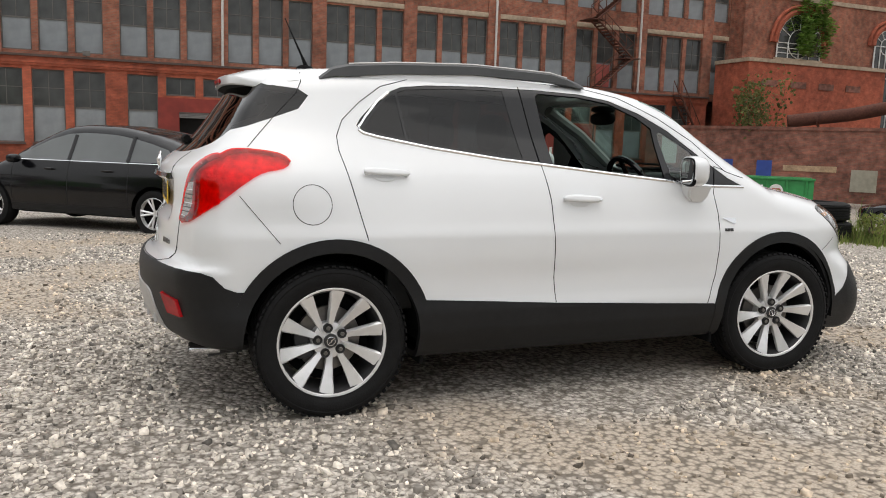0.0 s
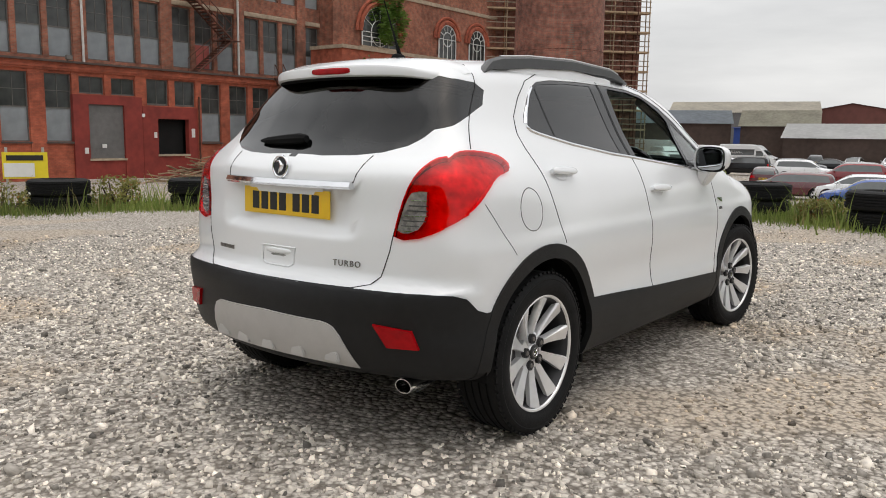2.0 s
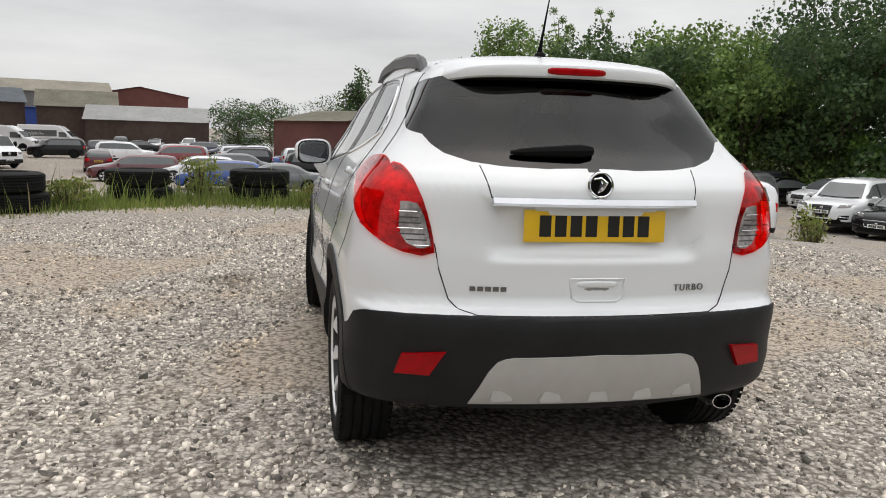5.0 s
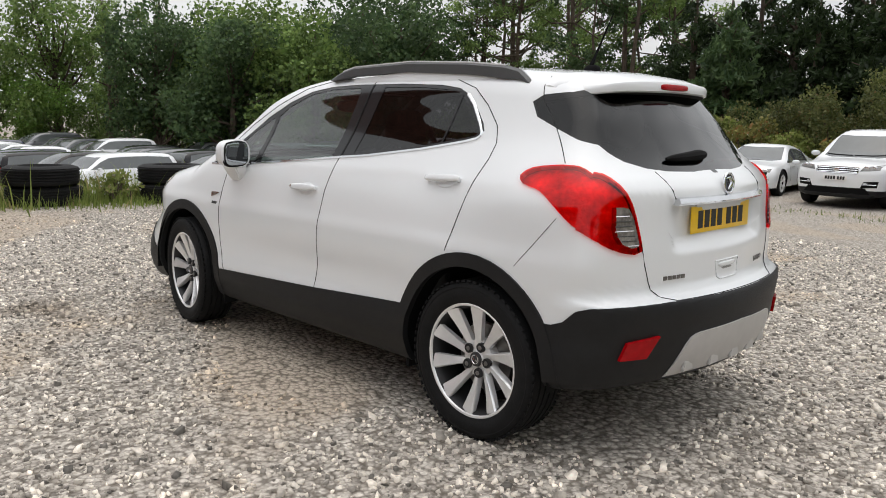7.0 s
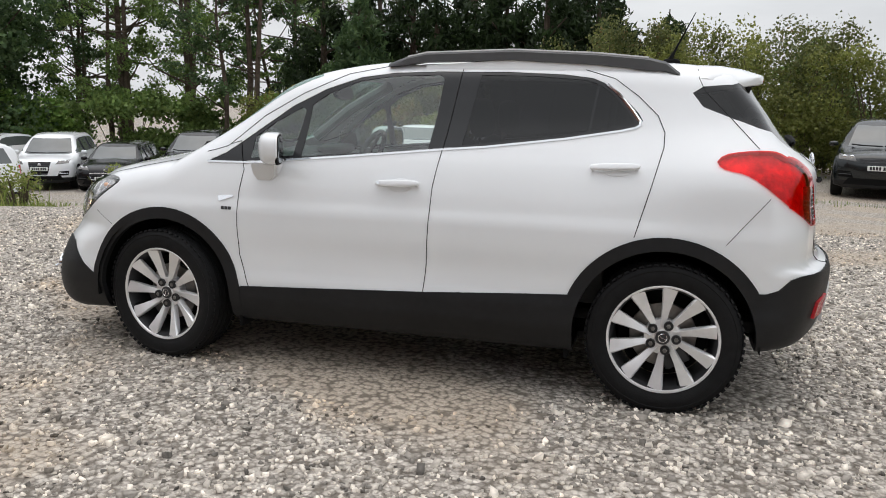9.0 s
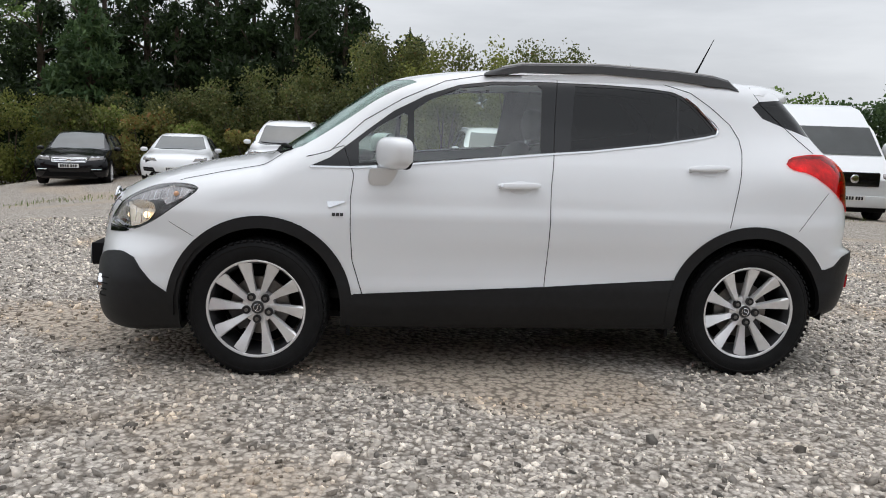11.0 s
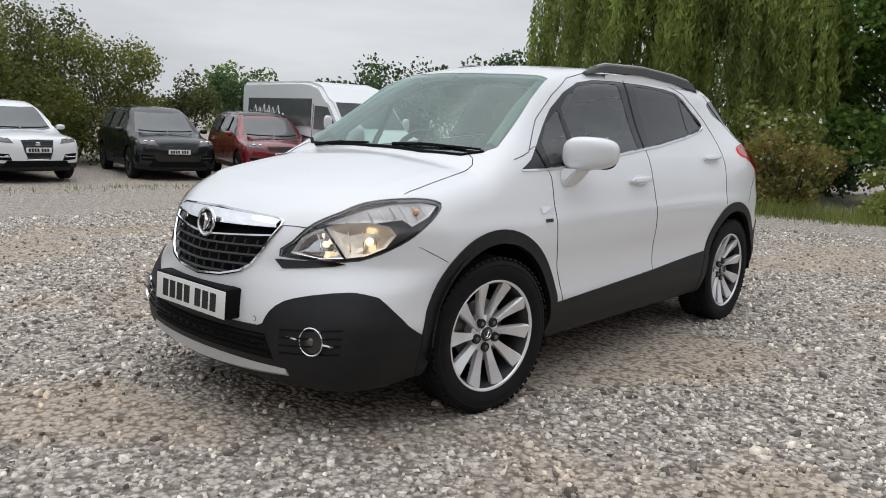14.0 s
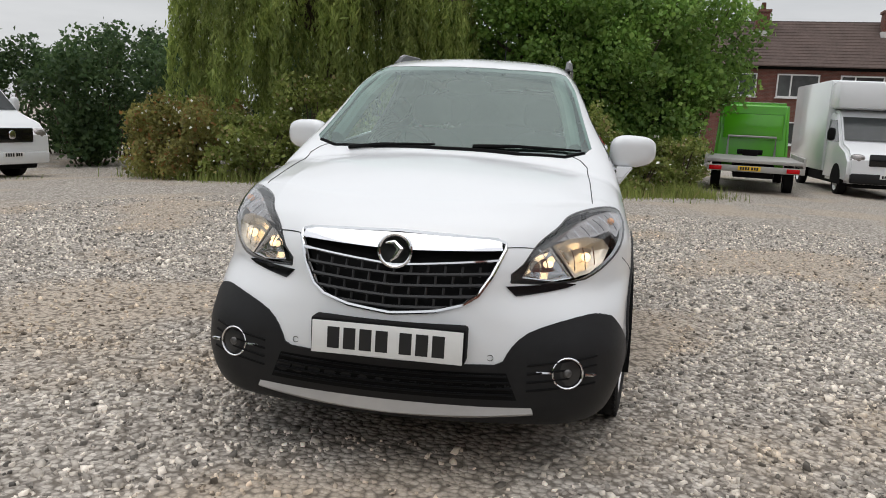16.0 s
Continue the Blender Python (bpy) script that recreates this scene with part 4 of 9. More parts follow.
        st[-1] = (st[-1][0], on_top(st[-1][0], .515).z + .006, .012)
        b = bmesh.new()
        rings = []
        for x, zt, deep in st:
            yb = .497
            rings.append([b.verts.new((x, side * (yb + .020), zt - deep)), b.verts.new((x, side * (yb + .018), zt - .012)), b.verts.new((x, side * (yb + .004), zt)), b.verts.new((x, side * (yb - .014), zt - .004)), b.verts.new((x, side * (yb - .02), zt - deep - .004))])
        for r0, r1 in zip(rings, rings[1:]):
            for j in range(4):
                b.faces.new((r0[j], r0[j + 1], r1[j + 1], r1[j]))
            b.faces.new((r0[4], r0[0], r1[0], r1[4]))
        b.faces.new(rings[0])
        b.faces.new(rings[-1][::-1])
        bmesh.ops.recalc_face_normals(b, faces=b.faces[:])
        part("rail_body", b, M["rail_grey"], rail, "dark grey roof rail")
        b = bmesh.new()
        tops = [min(zt - deep + .003, on_top(x, .46).z + (-.014 if k in (0, 1, len(st) - 2, len(st) - 1) else .008)) for k, (x, zt, deep) in enumerate(st)]
        mid = st[3:8]
        tops = tops[3:8]
        tops[0], tops[-1] = tops[0] - .02, tops[-1] - .02
        rings = [[b.verts.new((s_[0], side * .505, zz)), b.verts.new((s_[0], side * .45, zz)), b.verts.new((s_[0], side * .43, zz - .05)), b.verts.new((s_[0], side * .515, zz - .05))] for s_, zz in zip(mid, tops)]
        for r0, r1 in zip(rings, rings[1:]):
            for j in range(4):
                b.faces.new((r0[j], r0[(j + 1) % 4], r1[(j + 1) % 4], r1[j]))
        bmesh.ops.recalc_face_normals(b, faces=b.faces[:])
        part("roof_edge", b, M["white_paint"], car)
        b = bmesh.new()
        tube(b, [(x, side * .501, zt - .002) for x, zt, _ in st[2:8]], .006, 6)
        part("rail_strip", b, M["silver_plastic"], rail)
        # wheel arch liner
        for ax in (AXLE, -AXLE):
            b = bmesh.new()
            rows = []
            for a in range(-6, 187, 12):
                t = radians(a)
                rows.append([b.verts.new((ax + .42 * math.cos(t), side * yy, .35 + .42 * math.sin(t))) for yy in (.48, .845)])
            for r0, r1 in zip(rows, rows[1:]):
                b.faces.new((r0[0], r0[1], r1[1], r1[0]))
            b.faces.new([r[0] for r in rows])
            part("arch_liner", b, M["black_matt"], car)
        # rear reflector
        ref = [(.525, .545), (.665, .530), (.685, .462), (.572, .462)]
        b = bmesh.new()
        top = [b.verts.new(mir @ (on_rear(y, z) + skin_normal(on_rear(y, z)) * .020)) for y, z in ref]
        mid = [b.verts.new(mir @ (on_rear(y, z) - skin_normal(on_rear(y, z)) * .01)) for y, z in [(sum(p[0] for p in ref) / 4 + (y - sum(p[0] for p in ref) / 4) * 1.06, sum(p[1] for p in ref) / 4 + (z - sum(p[1] for p in ref) / 4) * 1.06) for y, z in ref]]
        b.faces.new(top)
        for i in range(4):
            j = (i + 1) % 4
            b.faces.new((top[i], top[j], mid[j], mid[i]))
        bmesh.ops.recalc_face_normals(b, faces=b.faces[:])
        part("rear_reflector", b, M["lamp_red_dark"], car, "red bumper reflector", smooth=False)
        # fog lamp
        fog = new("fog_lamp")
        fog.parent = car
        c = on_front(.605, .412)
        n = (skin_normal(c) + Vector((.55, 0, 0))).normalized()
        m = frame_at(mir @ (c + n * .005), mir.to_3x3() @ n, Vector((0, 1, 0)))
        fog.matrix_basis = m
        b = bmesh.new()
        lathe(b, [(.047, -.004), (.050, .007), (.053, .009), (.056, .007), (.057, -.02)], 32, axis="z")
        part("fog_ring", b, M["chrome"], fog, "chrome fog lamp ring")
        b = bmesh.new()
        lathe(b, [(.0005, .003), (.024, .005), (.046, .001)], 28, axis="z")
        part("fog_lens", b, M["lamp_black"], fog)
        b = bmesh.new()
        rounded(b, (0, 0, .006), (.015, .015, .008), 2, 14, 8)
        part("fog_bulb", b, M["lamp_shell"], fog)
        for s in (-1, 1):
            b = bmesh.new()
            tube(b, [(s * .060, 0, .010), (s * .09, 0, .009), (s * (.14 if s * side < 0 else .10), 0, .004)], [.006, .006, .003], 6)
            part("fog_trim", b, M["chrome"], fog)
        b = bmesh.new()
        for k in range(4):
            zz = .36 + k * .03
            pts = line_on([(.47, zz - .01), (.70, zz + .012)], "front", .04, .007)
            tube(b, [mir @ p for p in pts], .004, 5)
        part("fog_louvre", b, M["black_matt"], car)
        # parking sensor
        c = on_front(.345, .463)
        b = bmesh.new()
        tube(b, [mir @ (c + Vector((.001, .010 * math.cos(t), .010 * math.sin(t)))) for t in [math.tau * i / 16 for i in range(16)]], .0012, 5, True)
        part("parking_sensor", b, M["seam"], car)
    # fuel flap on the driver's side
    b = bmesh.new()
    tube(b, mirrored([on_side(-1.378 + .086 * math.cos(t), .956 + .086 * math.sin(t)) for t in [math.tau * i / 40 for i in range(40)]]), .0017, 5, True)
    part("fuel_flap_gap", b, M["seam"], car)
    # grille
    grille = new("grille")
    grille.parent = car
    tagged(grille, "black honeycomb grille in a chrome frame")
    full = GRILLE[1:-1]
    loop = [(0, .862)] + full + [(0, .600)] + [(-y, z) for y, z in full[::-1]]
    b = bmesh.new()
    tube(b, line_on(loop + [loop[0]], "front", .04, .003), .0075, 6)
    part("grille_frame", b, M["chrome"], grille)
    for side in (1, -1):
        skin_part("grille_back", groups["grille"], P, N, M["black_matt"], grille, side, -.035, 0)
    b = bmesh.new()
    rows = [line_on([(y, .855 + (-.012 if abs(y) > .3 else 0)) for y in np.linspace(-.35, .35, 15)], "front", .05, .006),
            line_on([(y, .812 - .010 * (1 - abs(y) / .36)) for y in np.linspace(-.355, .355, 15)], "front", .05, .012)]
    n0 = min(len(r) for r in rows)
    g = [[b.verts.new(r[int(i * (len(r) - 1) / (n0 - 1))]) for i in range(n0)] for r in rows]
    mid = [b.verts.new((g[0][i].co + g[1][i].co) / 2 + Vector((.010, 0, 0))) for i in range(n0)]
    for r0, r1 in ((g[0], mid), (mid, g[1])):
        for i in range(n0 - 1):
            b.faces.new((r0[i], r0[i + 1], r1[i + 1], r1[i]))
    bmesh.ops.recalc_face_normals(b, faces=b.faces[:])
    bmesh.ops.solidify(b, geom=b.faces[:], thickness=.012)
    part("chrome_bar", b, M["chrome"], grille, "wide chrome bar")
    b = bmesh.new()
    tube(b, line_on([(y, .785 - .028 * (1 - abs(y) / .36)) for y in np.linspace(-.348, .348, 15)], "front", .05, .004), .006, 6)
    part("chrome_strip", b, M["chrome"], grille)
    for k, z in enumerate((.742, .705, .668, .632)):
        half = curve_at([(.60, .10), (.638, .235), (.667, .28), (.732, .32), (.82, .355)], z)
        b = bmesh.new()
        tube(b, line_on([(y, z - .012 * (1 - abs(y) / .36)) for y in np.linspace(-half, half, 11)], "front", .05, -.006), [.0065] * 0 or .0065, 5)
        part("grille_bar", b, M["grille_plastic"], grille)
    for r in range(4):
        zt, zb = (.775, .742, .705, .668)[r], (.742, .705, .668, .632)[r]
        half = curve_at([(.60, .10), (.638, .235), (.667, .28), (.732, .32), (.82, .355)], zb)
        for i in range(-6, 7):
            y = (i + (.5 if r % 2 else 0)) * .058
            if abs(y) < half:
                b = bmesh.new()
                tube(b, line_on([(y, zt - .012), (y, zb - .012)], "front", .05, -.006), .0048, 5)
                part("grille_rib", b, M["grille_plastic"], grille)
    emblem(grille, frame_at(on_front(0, .805) + Vector((.020, 0, 0)), Vector((1, 0, .12)), Vector((0, 1, 0))), .062)
    # lower intake and its silver lip
    intake = new("lower_intake")
    intake.parent = car
    b = bmesh.new()
    a = line_on([(y, .412) for y in np.linspace(-.40, .40, 15)], "front", .06, .008)
    c = line_on([(y, .315) for y in np.linspace(-.44, .44, 15)], "front", .06, .008)
    n0 = min(len(a), len(c))
    r0 = [b.verts.new(a[int(i * (len(a) - 1) / (n0 - 1))]) for i in range(n0)]
    r1 = [b.verts.new(c[int(i * (len(c) - 1) / (n0 - 1))]) for i in range(n0)]
    for i in range(n0 - 1):
        b.faces.new((r0[i], r0[i + 1], r1[i + 1], r1[i]))
    part("intake_opening", b, M["black_matt"], intake)
    for k in range(4):
        b = bmesh.new()
        z = .335 + k * .022
        tube(b, line_on([(y, z) for y in np.linspace(-.425 + k * .008, .425 - k * .008, 13)], "front", .06, .012), .0045, 5)
        part("intake_slat", b, M["black_matt"], intake)
    b = bmesh.new()
    rows = []
    for y in np.linspace(-.50, .50, 25):
        t = abs(y) / .5
        x = 2.205 - .25 * y * y
        zt = .292 + .018 * t * t
        k = .965
        rows.append([b.verts.new(v) for v in ((x - .03, y * k, zt + .006), (x + .002, y * k, zt), (x + .004, y, zt - .045 - .006 * (1 - t)), (x - .02, y, .228 + .02 * t * t), (x - .10, y, .228 + .02 * t * t))])
    for r0, r1 in zip(rows, rows[1:]):
        for j in range(4):
            b.faces.new((r0[j], r0[j + 1], r1[j + 1], r1[j]))
        b.faces.new((r0[4], r0[0], r1[0], r1[4]))
    b.faces.new(rows[0]); b.faces.new(rows[-1][::-1])
    bmesh.ops.recalc_face_normals(b, faces=b.faces[:])
    part("front_lip", b, M["silver_plastic"], car, "silver skid lip")
    # rear skid panel with five notches
    b = bmesh.new()
    outline = [(-.441, .352), (-.39, .475), (-.36, .515), (-.32, .532), (0, .543), (.32, .532), (.36, .515), (.39, .475), (.441, .352)]
    us = np.linspace(-.44, .44, 33)
    rows = []
    for y in us:
        zt = curve_at([(p[0], p[1]) for p in outline], y)
        zb = .352 - .0 + .012 * (1 - (y / .44) ** 2)
        zb = min(zb, zt)
        rows.append([b.verts.new(on_rear(y, zb + (zt - zb) * k / 4) + Vector((-.014, 0, 0))) for k in range(5)])
    for r0, r1 in zip(rows, rows[1:]):
        for j in range(4):
            b.faces.new((r0[j], r0[j + 1], r1[j + 1], r1[j]))
    bmesh.ops.recalc_face_normals(b, faces=b.faces[:])
    bmesh.ops.remove_doubles(b, verts=b.verts[:], dist=.0008)
    bmesh.ops.solidify(b, geom=b.faces[:], thickness=.015)
    part("rear_skid_panel", b, M["silver_plastic"], car, "silver rear skid panel")
    for y in (-.335, -.168, 0, .168, .335):
        b = bmesh.new()
        base = on_rear(y, .392) + Vector((-.012, 0, 0))
        prism(b, [(-.040, -.020), (-.028, .022), (.028, .022), (.040, -.020)], -.008, .006, "yz")
        bmesh.ops.bevel(b, geom=b.edges[:], offset=.003, segments=2, affect="EDGES")
        bmesh.ops.translate(b, verts=b.verts[:], vec=base)
        part("skid_rib", b, M["silver_plastic"], car)
    # tailgate fittings
    b = bmesh.new()
    rows = []
    for y in np.linspace(-.372, .372, 21):
        p = on_rear(y, 1.05)
        rows.append([b.verts.new(p + Vector(o)) for o in ((.01, 0, .018), (-.016, 0, .014), (-.024, 0, -.004), (-.014, 0, -.014), (.01, 0, -.012))])
    for r0, r1 in zip(rows, rows[1:]):
        for j in range(4):
            b.faces.new((r0[j], r0[j + 1], r1[j + 1], r1[j]))
    b.faces.new(rows[0]); b.faces.new(rows[-1][::-1])
    bmesh.ops.recalc_face_normals(b, faces=b.faces[:])
    part("tailgate_chrome", b, M["chrome"], car, "chrome strip over the plate")
    emblem(car, frame_at(on_rear(0, 1.112) + Vector((-.010, 0, 0)), Vector((-1, 0, .1)), Vector((0, -1, 0))), .047)
    plate("rear_plate", .520, .111, M["plate_yellow"], PLATE_BARS, car, frame_at(Vector((-1.943, 0, .968)), Vector((-1, 0, .02)), Vector((0, -1, 0))), "yellow rear number plate with plain bars")
    plate("front_plate", .520, .111, M["plate_white"], PLATE_BARS, car, frame_at(Vector((2.262, 0, .507)), Vector((1, 0, .06)), Vector((0, 1, 0))), "white front number plate with plain bars")
    b = bmesh.new()
    box(b, 2.19, 2.259, -.268, .268, .449, .572, .01)
    part("plate_holder", b, M["black_matt"], car)
    b = bmesh.new()
    loop = [(.10, .79), (-.10, .79), (-.092, .725), (-.07, .712), (.07, .712), (.092, .725)]
    tube(b, line_on(loop + [loop[0]], "rear", .03, .001), .0032, 5)
    part("handle_edge", b, M["white_paint"], car)
    b = bmesh.new()
    rounded(b, on_rear(0, .772) + Vector((.004, 0, 0)), (.012, .075, .012), 3)
    part("tailgate_grip", b, M["white_paint"], car)
    b = bmesh.new()
    rounded(b, on_rear(0, .75) + Vector((.006, 0, 0)), (.006, .07, .016), 3)
    part("grip_shadow_gap", b, M["interior_grey"], car)
    # lettering
    text = bpy.data.curves.new("lettering", "FONT")
    text.body, text.size, text.extrude, text.align_x, text.align_y = "TURBO", .034, .0015, "CENTER", "CENTER"
    text.space_character = 1.25
    text.materials.append(M["disc_steel"])
    o = new("lettering", text)
    o.parent = car
    p = on_rear(-.362, .752)
    o.matrix_basis = frame_at(p + Vector((-.003, 0, 0)), skin_normal(p), Vector((0, -1, 0)))
    for k in range(5):
        p = on_rear(.432 - k * .026, .752)
        b = bmesh.new()
        box(b, -.010, .010, -.008, .008, 0, .003)
        q = part("nameplate_bar", b, M["disc_steel"], car)
        q.matrix_basis = frame_at(p, skin_normal(p), Vector((0, -1, 0)))
    # rear wiper with its cover
    b = bmesh.new()
    pts = [on_rear(.285 - k * .30 / 8, 1.213 + .012 * k / 8) + Vector((-.016, 0, 0)) for k in range(9)]
    tube(b, pts, [.006, .013, .016, .018, .020, .022, .024, .024, .016], 8)
    part("rear_wiper", b, M["black_matt"], car)
    # roof spoiler and high brake lamp
    b, under = bmesh.new(), bmesh.new()
    rows, low = [], []
    for y in np.linspace(-.518, .518, 37):
        t = abs(y) / .518
        xe = -1.688 + .04 * t ** 2 + .19 * t ** 7
        ze = 1.532 - .020 * t ** 2 - .042 * t ** 7
        x0 = -1.375
        zr = min(on_top(x0, y).z, 1.60)
        lip = .040 - .022 * t ** 4
        crown = lambda f: zr + (ze - zr) * f + .016 * math.sin(math.pi * f)
        rows.append([b.verts.new(v) for v in ((x0, y, zr - .004), (x0, y, zr + .001), (x0 + (xe - x0) * .33, y, crown(.33)), (x0 + (xe - x0) * .66, y, crown(.66)), (xe + .022, y, ze + .006), (xe + .005, y, ze), (xe, y, ze - .010), (xe + .004, y, ze - lip), (xe + .016, y, ze - lip - .006))])
        zi = ze - lip - .006
        low.append([under.verts.new(v) for v in ((xe + .016, y, zi), (xe + .09, y, zi - .010 - .012 * (1 - t)), (min(-1.50, xe + .12) if t < .9 else -1.42, y, zi - .018), (-1.40, y * .985, min(zi - .02, zr - .04)))])
    for sheet, n in ((rows, 8), (low, 3)):
        for r0, r1 in zip(sheet, sheet[1:]):
            for j in range(n):
                (b if sheet is rows else under).faces.new((r0[j], r0[j + 1], r1[j + 1], r1[j]))
    for r, q in ((rows[0], low[0]), (rows[-1], low[-1])):
        b.faces.new(r + [b.verts.new(v.co) for v in q[1:]])
    bmesh.ops.recalc_face_normals(b, faces=b.faces[:])
    bmesh.ops.recalc_face_normals(under, faces=under.faces[:])
    part("roof_spoiler", b, M["white_paint"], car)
    part("spoiler_underside", under, M["black_matt"], car, "black underside of the roof spoiler")
    b = bmesh.new()
    rounded(b, (-1.684, 0, 1.510), (.012, .114, .0135), 4)
    part("high_brake_lamp", b, M["lamp_red_dark"], car)
    # aerial
    b = bmesh.new()
    rounded(b, (-1.245, 0, 1.602), (.045, .020, .022), 2.2)
    part("aerial_base", b, M["black_matt"], car)
    b = bmesh.new()
    tube(b, [(-1.235, 0, 1.61), (-1.262, 0, 1.67), (-1.35, 0, 1.855)], [.013, .006, .002], 6)
    part("aerial_rod", b, M["black_matt"], car)
    # wipers on the windscreen
    for (xa, ya), (xb, yb) in (((1.235, .12), (1.145, .60)), ((1.245, -.45), (1.235, -.05))):
        b = bmesh.new()
        pa, pb = on_top(xa, ya) + Vector((0, 0, .012)), on_top(xb, yb) + Vector((0, 0, .010))
        tube(b, [pa, pa.lerp(pb, .4) + Vector((0, 0, .008)), pb], [.010, .008, .005], 6)
        part("front_wiper", b, M["black_matt"], car)
    # black cowl along the screen's foot
    b = bmesh.new()
    tube(b, line_on([(1.235, -.33), (1.245, 0), (1.235, .33)], "top", .05, -.002), .012, 6)
    tube(b, line_on([(1.235, .33), (1.20, .53), (1.14, .615)], "top", .05, -.002), .010, 6)
    tube(b, line_on([(1.235, -.33), (1.20, -.53), (1.14, -.615)], "top", .05, -.002), .010, 6)
    part("cowl", b, M["black_matt"], car)
    # exhaust
    b = bmesh.new()
    lathe(b, [(.040, -.09), (.041, -.04), (.040, .04), (.036, .04), (.034, -.06)], 24)
    bmesh.ops.transform(b, matrix=Matrix.Translation((-1.84, -.585, .290)) @ Matrix.Diagonal((1, 1, .72, 1)) @ Matrix.Rotation(radians(90), 4, "Z"), verts=b.verts[:])
    part("exhaust_tip", b, M["chrome"], car)
    b = bmesh.new()
    tube(b, [(-1.80, -.585, .272), (-1.5, -.55, .30), (-1.2, -.3, .30)], .026, 8)
    part("exhaust_pipe", b, M["alloy_dark"], car)
    # underbody
    b = bmesh.new()
    box(b, -1.50, 2.00, -.50, .50, .235, .32, .02)
    box(b, -.86, .86, -.78, .78, .245, .33, .02)
    part("underbody", b, M["black_matt"], car)
    # cabin
    b = bmesh.new()
    box(b, -1.75, 1.1, -.60, .60, .34, .40, .02)
    box(b, -.80, .78, -.72, .72, .40, .44, .02)
    part("cabin_floor", b, M["interior_dark"], car)
    for s in (1, -1):
        b = bmesh.new()
        box(b, -1.0, .85, s * .70 - .02, s * .70 + .02, .45, 1.03, .015)
        part("door_lining", b, M["interior_dark"], car)
    b = bmesh.new()
    prism(b, [(1.18, .70), (1.18, 1.06), (1.05, 1.085), (.86, 1.06), (.74, .99), (.72, .90), (.85, .70)], -.64, .64, "xz")
    bmesh.ops.bevel(b, geom=b.edges[:], offset=.03, segments=3, affect="EDGES")
    part("dashboard", b, M["interior_dark"], car)
    b = bmesh.new()
    rounded(b, (.80, -.36, 1.075), (.10, .17, .035), 2.6)
    part("instrument_hood", b, M["interior_dark"], car)
    b = bmesh.new()
    m = Matrix.Translation((.58, -.36, 1.02)) @ Matrix.Rotation(radians(64), 4, "Y")
    tube(b, [m @ Vector((.185 * math.cos(t), .185 * math.sin(t), 0)) for t in [math.tau * i / 36 for i in range(36)]], .017, 8, True)
    rounded(b, m @ Vector((0, 0, .01)), (.03, .075, .06), 2.4)
    for a in (0, 180, 270):
        t = radians(a)
        tube(b, [m @ Vector((0, 0, .01)), m @ Vector((.18 * math.cos(t), .18 * math.sin(t), 0))], .014, 6)
    part("steering_wheel", b, M["black_gloss"], car)

    def seat(y, x, z, w, parent_name):
        st = new(parent_name)
        st.parent = car
        b = bmesh.new()
        rounded(b, (x + .12, y, z + .10), (.27, w, .11), 3.2)
        part("cushion", b, M["interior_dark"], st)
        b = bmesh.new()
        rounded(b, (0, 0, .30), (.09, w, .34), 3.0, m=Matrix.Translation((x - .16, y, z + .10)) @ Matrix.Rotation(radians(-18), 4, "Y"))
        part("backrest", b, M["interior_dark"], st)
        for hy in ([0] if w < .4 else [-.36, .36]):
            b = bmesh.new()
            rounded(b, (x - .42, y + hy, z + .82), (.055, .13, .10), 2.8)
            part("headrest", b, M["interior_dark"], st)
            b = bmesh.new()
            for q in (-.05, .05):
                cyl(b, (x - .36, y + hy + q, z + .62), (x - .42, y + hy + q, z + .76), .007, seg=6)
            part("headrest_post", b, M["chrome"], st)
    seat(-.36, .10, .48, .25, "front_seat")
    seat(.36, .10, .48, .25, "front_seat")
    seat(0, -.80, .50, .58, "rear_bench")
    b = bmesh.new()
    rounded(b, (.60, 0, 1.42), (.03, .12, .038), 3)
    tube(b, [(.60, 0, 1.44), (.66, 0, 1.50)], .012, 6)
    part("cabin_mirror", b, M["black_matt"], car)
    b = bmesh.new()
    rounded(b, (.60, 0, 1.475), (.06, .075, .02), 3)
    part("sensor_pod", b, M["black_matt"], car)
    for s in (1, -1):
        b = bmesh.new()
        pts = [on_top(1.08, s * .60) + Vector((-.05, -s * .03, -.03)), on_top(.80, s * .545) + Vector((-.04, -s * .03, -.03)), on_top(.50, s * .48) + Vector((-.03, -s * .03, -.035))]
        tube(b, pts, .035, 8)
        part("pillar_lining", b, M["interior_grey"], car)
    # parcel shelf and load space
    b = bmesh.new()
    box(b, -1.85, -1.22, -.58, .58, .98, 1.0, .005)
    part("parcel_shelf", b, M["interior_dark"], car)
    # wheels
    w = build_wheel("wheel")
    spots = [(AXLE, 1, .55), (-AXLE, 1, 2.1), (AXLE, -1, 1.3), (-AXLE, -1, .2)]
    for i, (ax, s, spin) in enumerate(spots):
        m = Matrix.Translation((ax * 1.006, s * .748, HUB_Z + .006)) @ Matrix.Rotation(radians(-7) if ax > 0 else 0, 4, "Z") @ Matrix.Rotation(0 if s > 0 else math.pi, 4, "Z") @ Matrix.Rotation(spin, 4, "Y")
        if i == 0:
            w.matrix_basis = m
            w.parent = car
        else:
            copy_thing(w, m)
    for name in ("mud_guard",):
        for s in (1, -1):
            b = bmesh.new()
            box(b, -.86, -.84, s * .72 - .09, s * .72 + .09, .20, .34, .006)
            part(name, b, M["black_matt"], car)
            b = bmesh.new()
            box(b, .83, .85, s * .73 - .09, s * .73 + .09, .20, .34, .006)
            part(name, b, M["black_matt"], car)
    return car


# ---- more materials ----
STAIN = (2.22, 1.45)


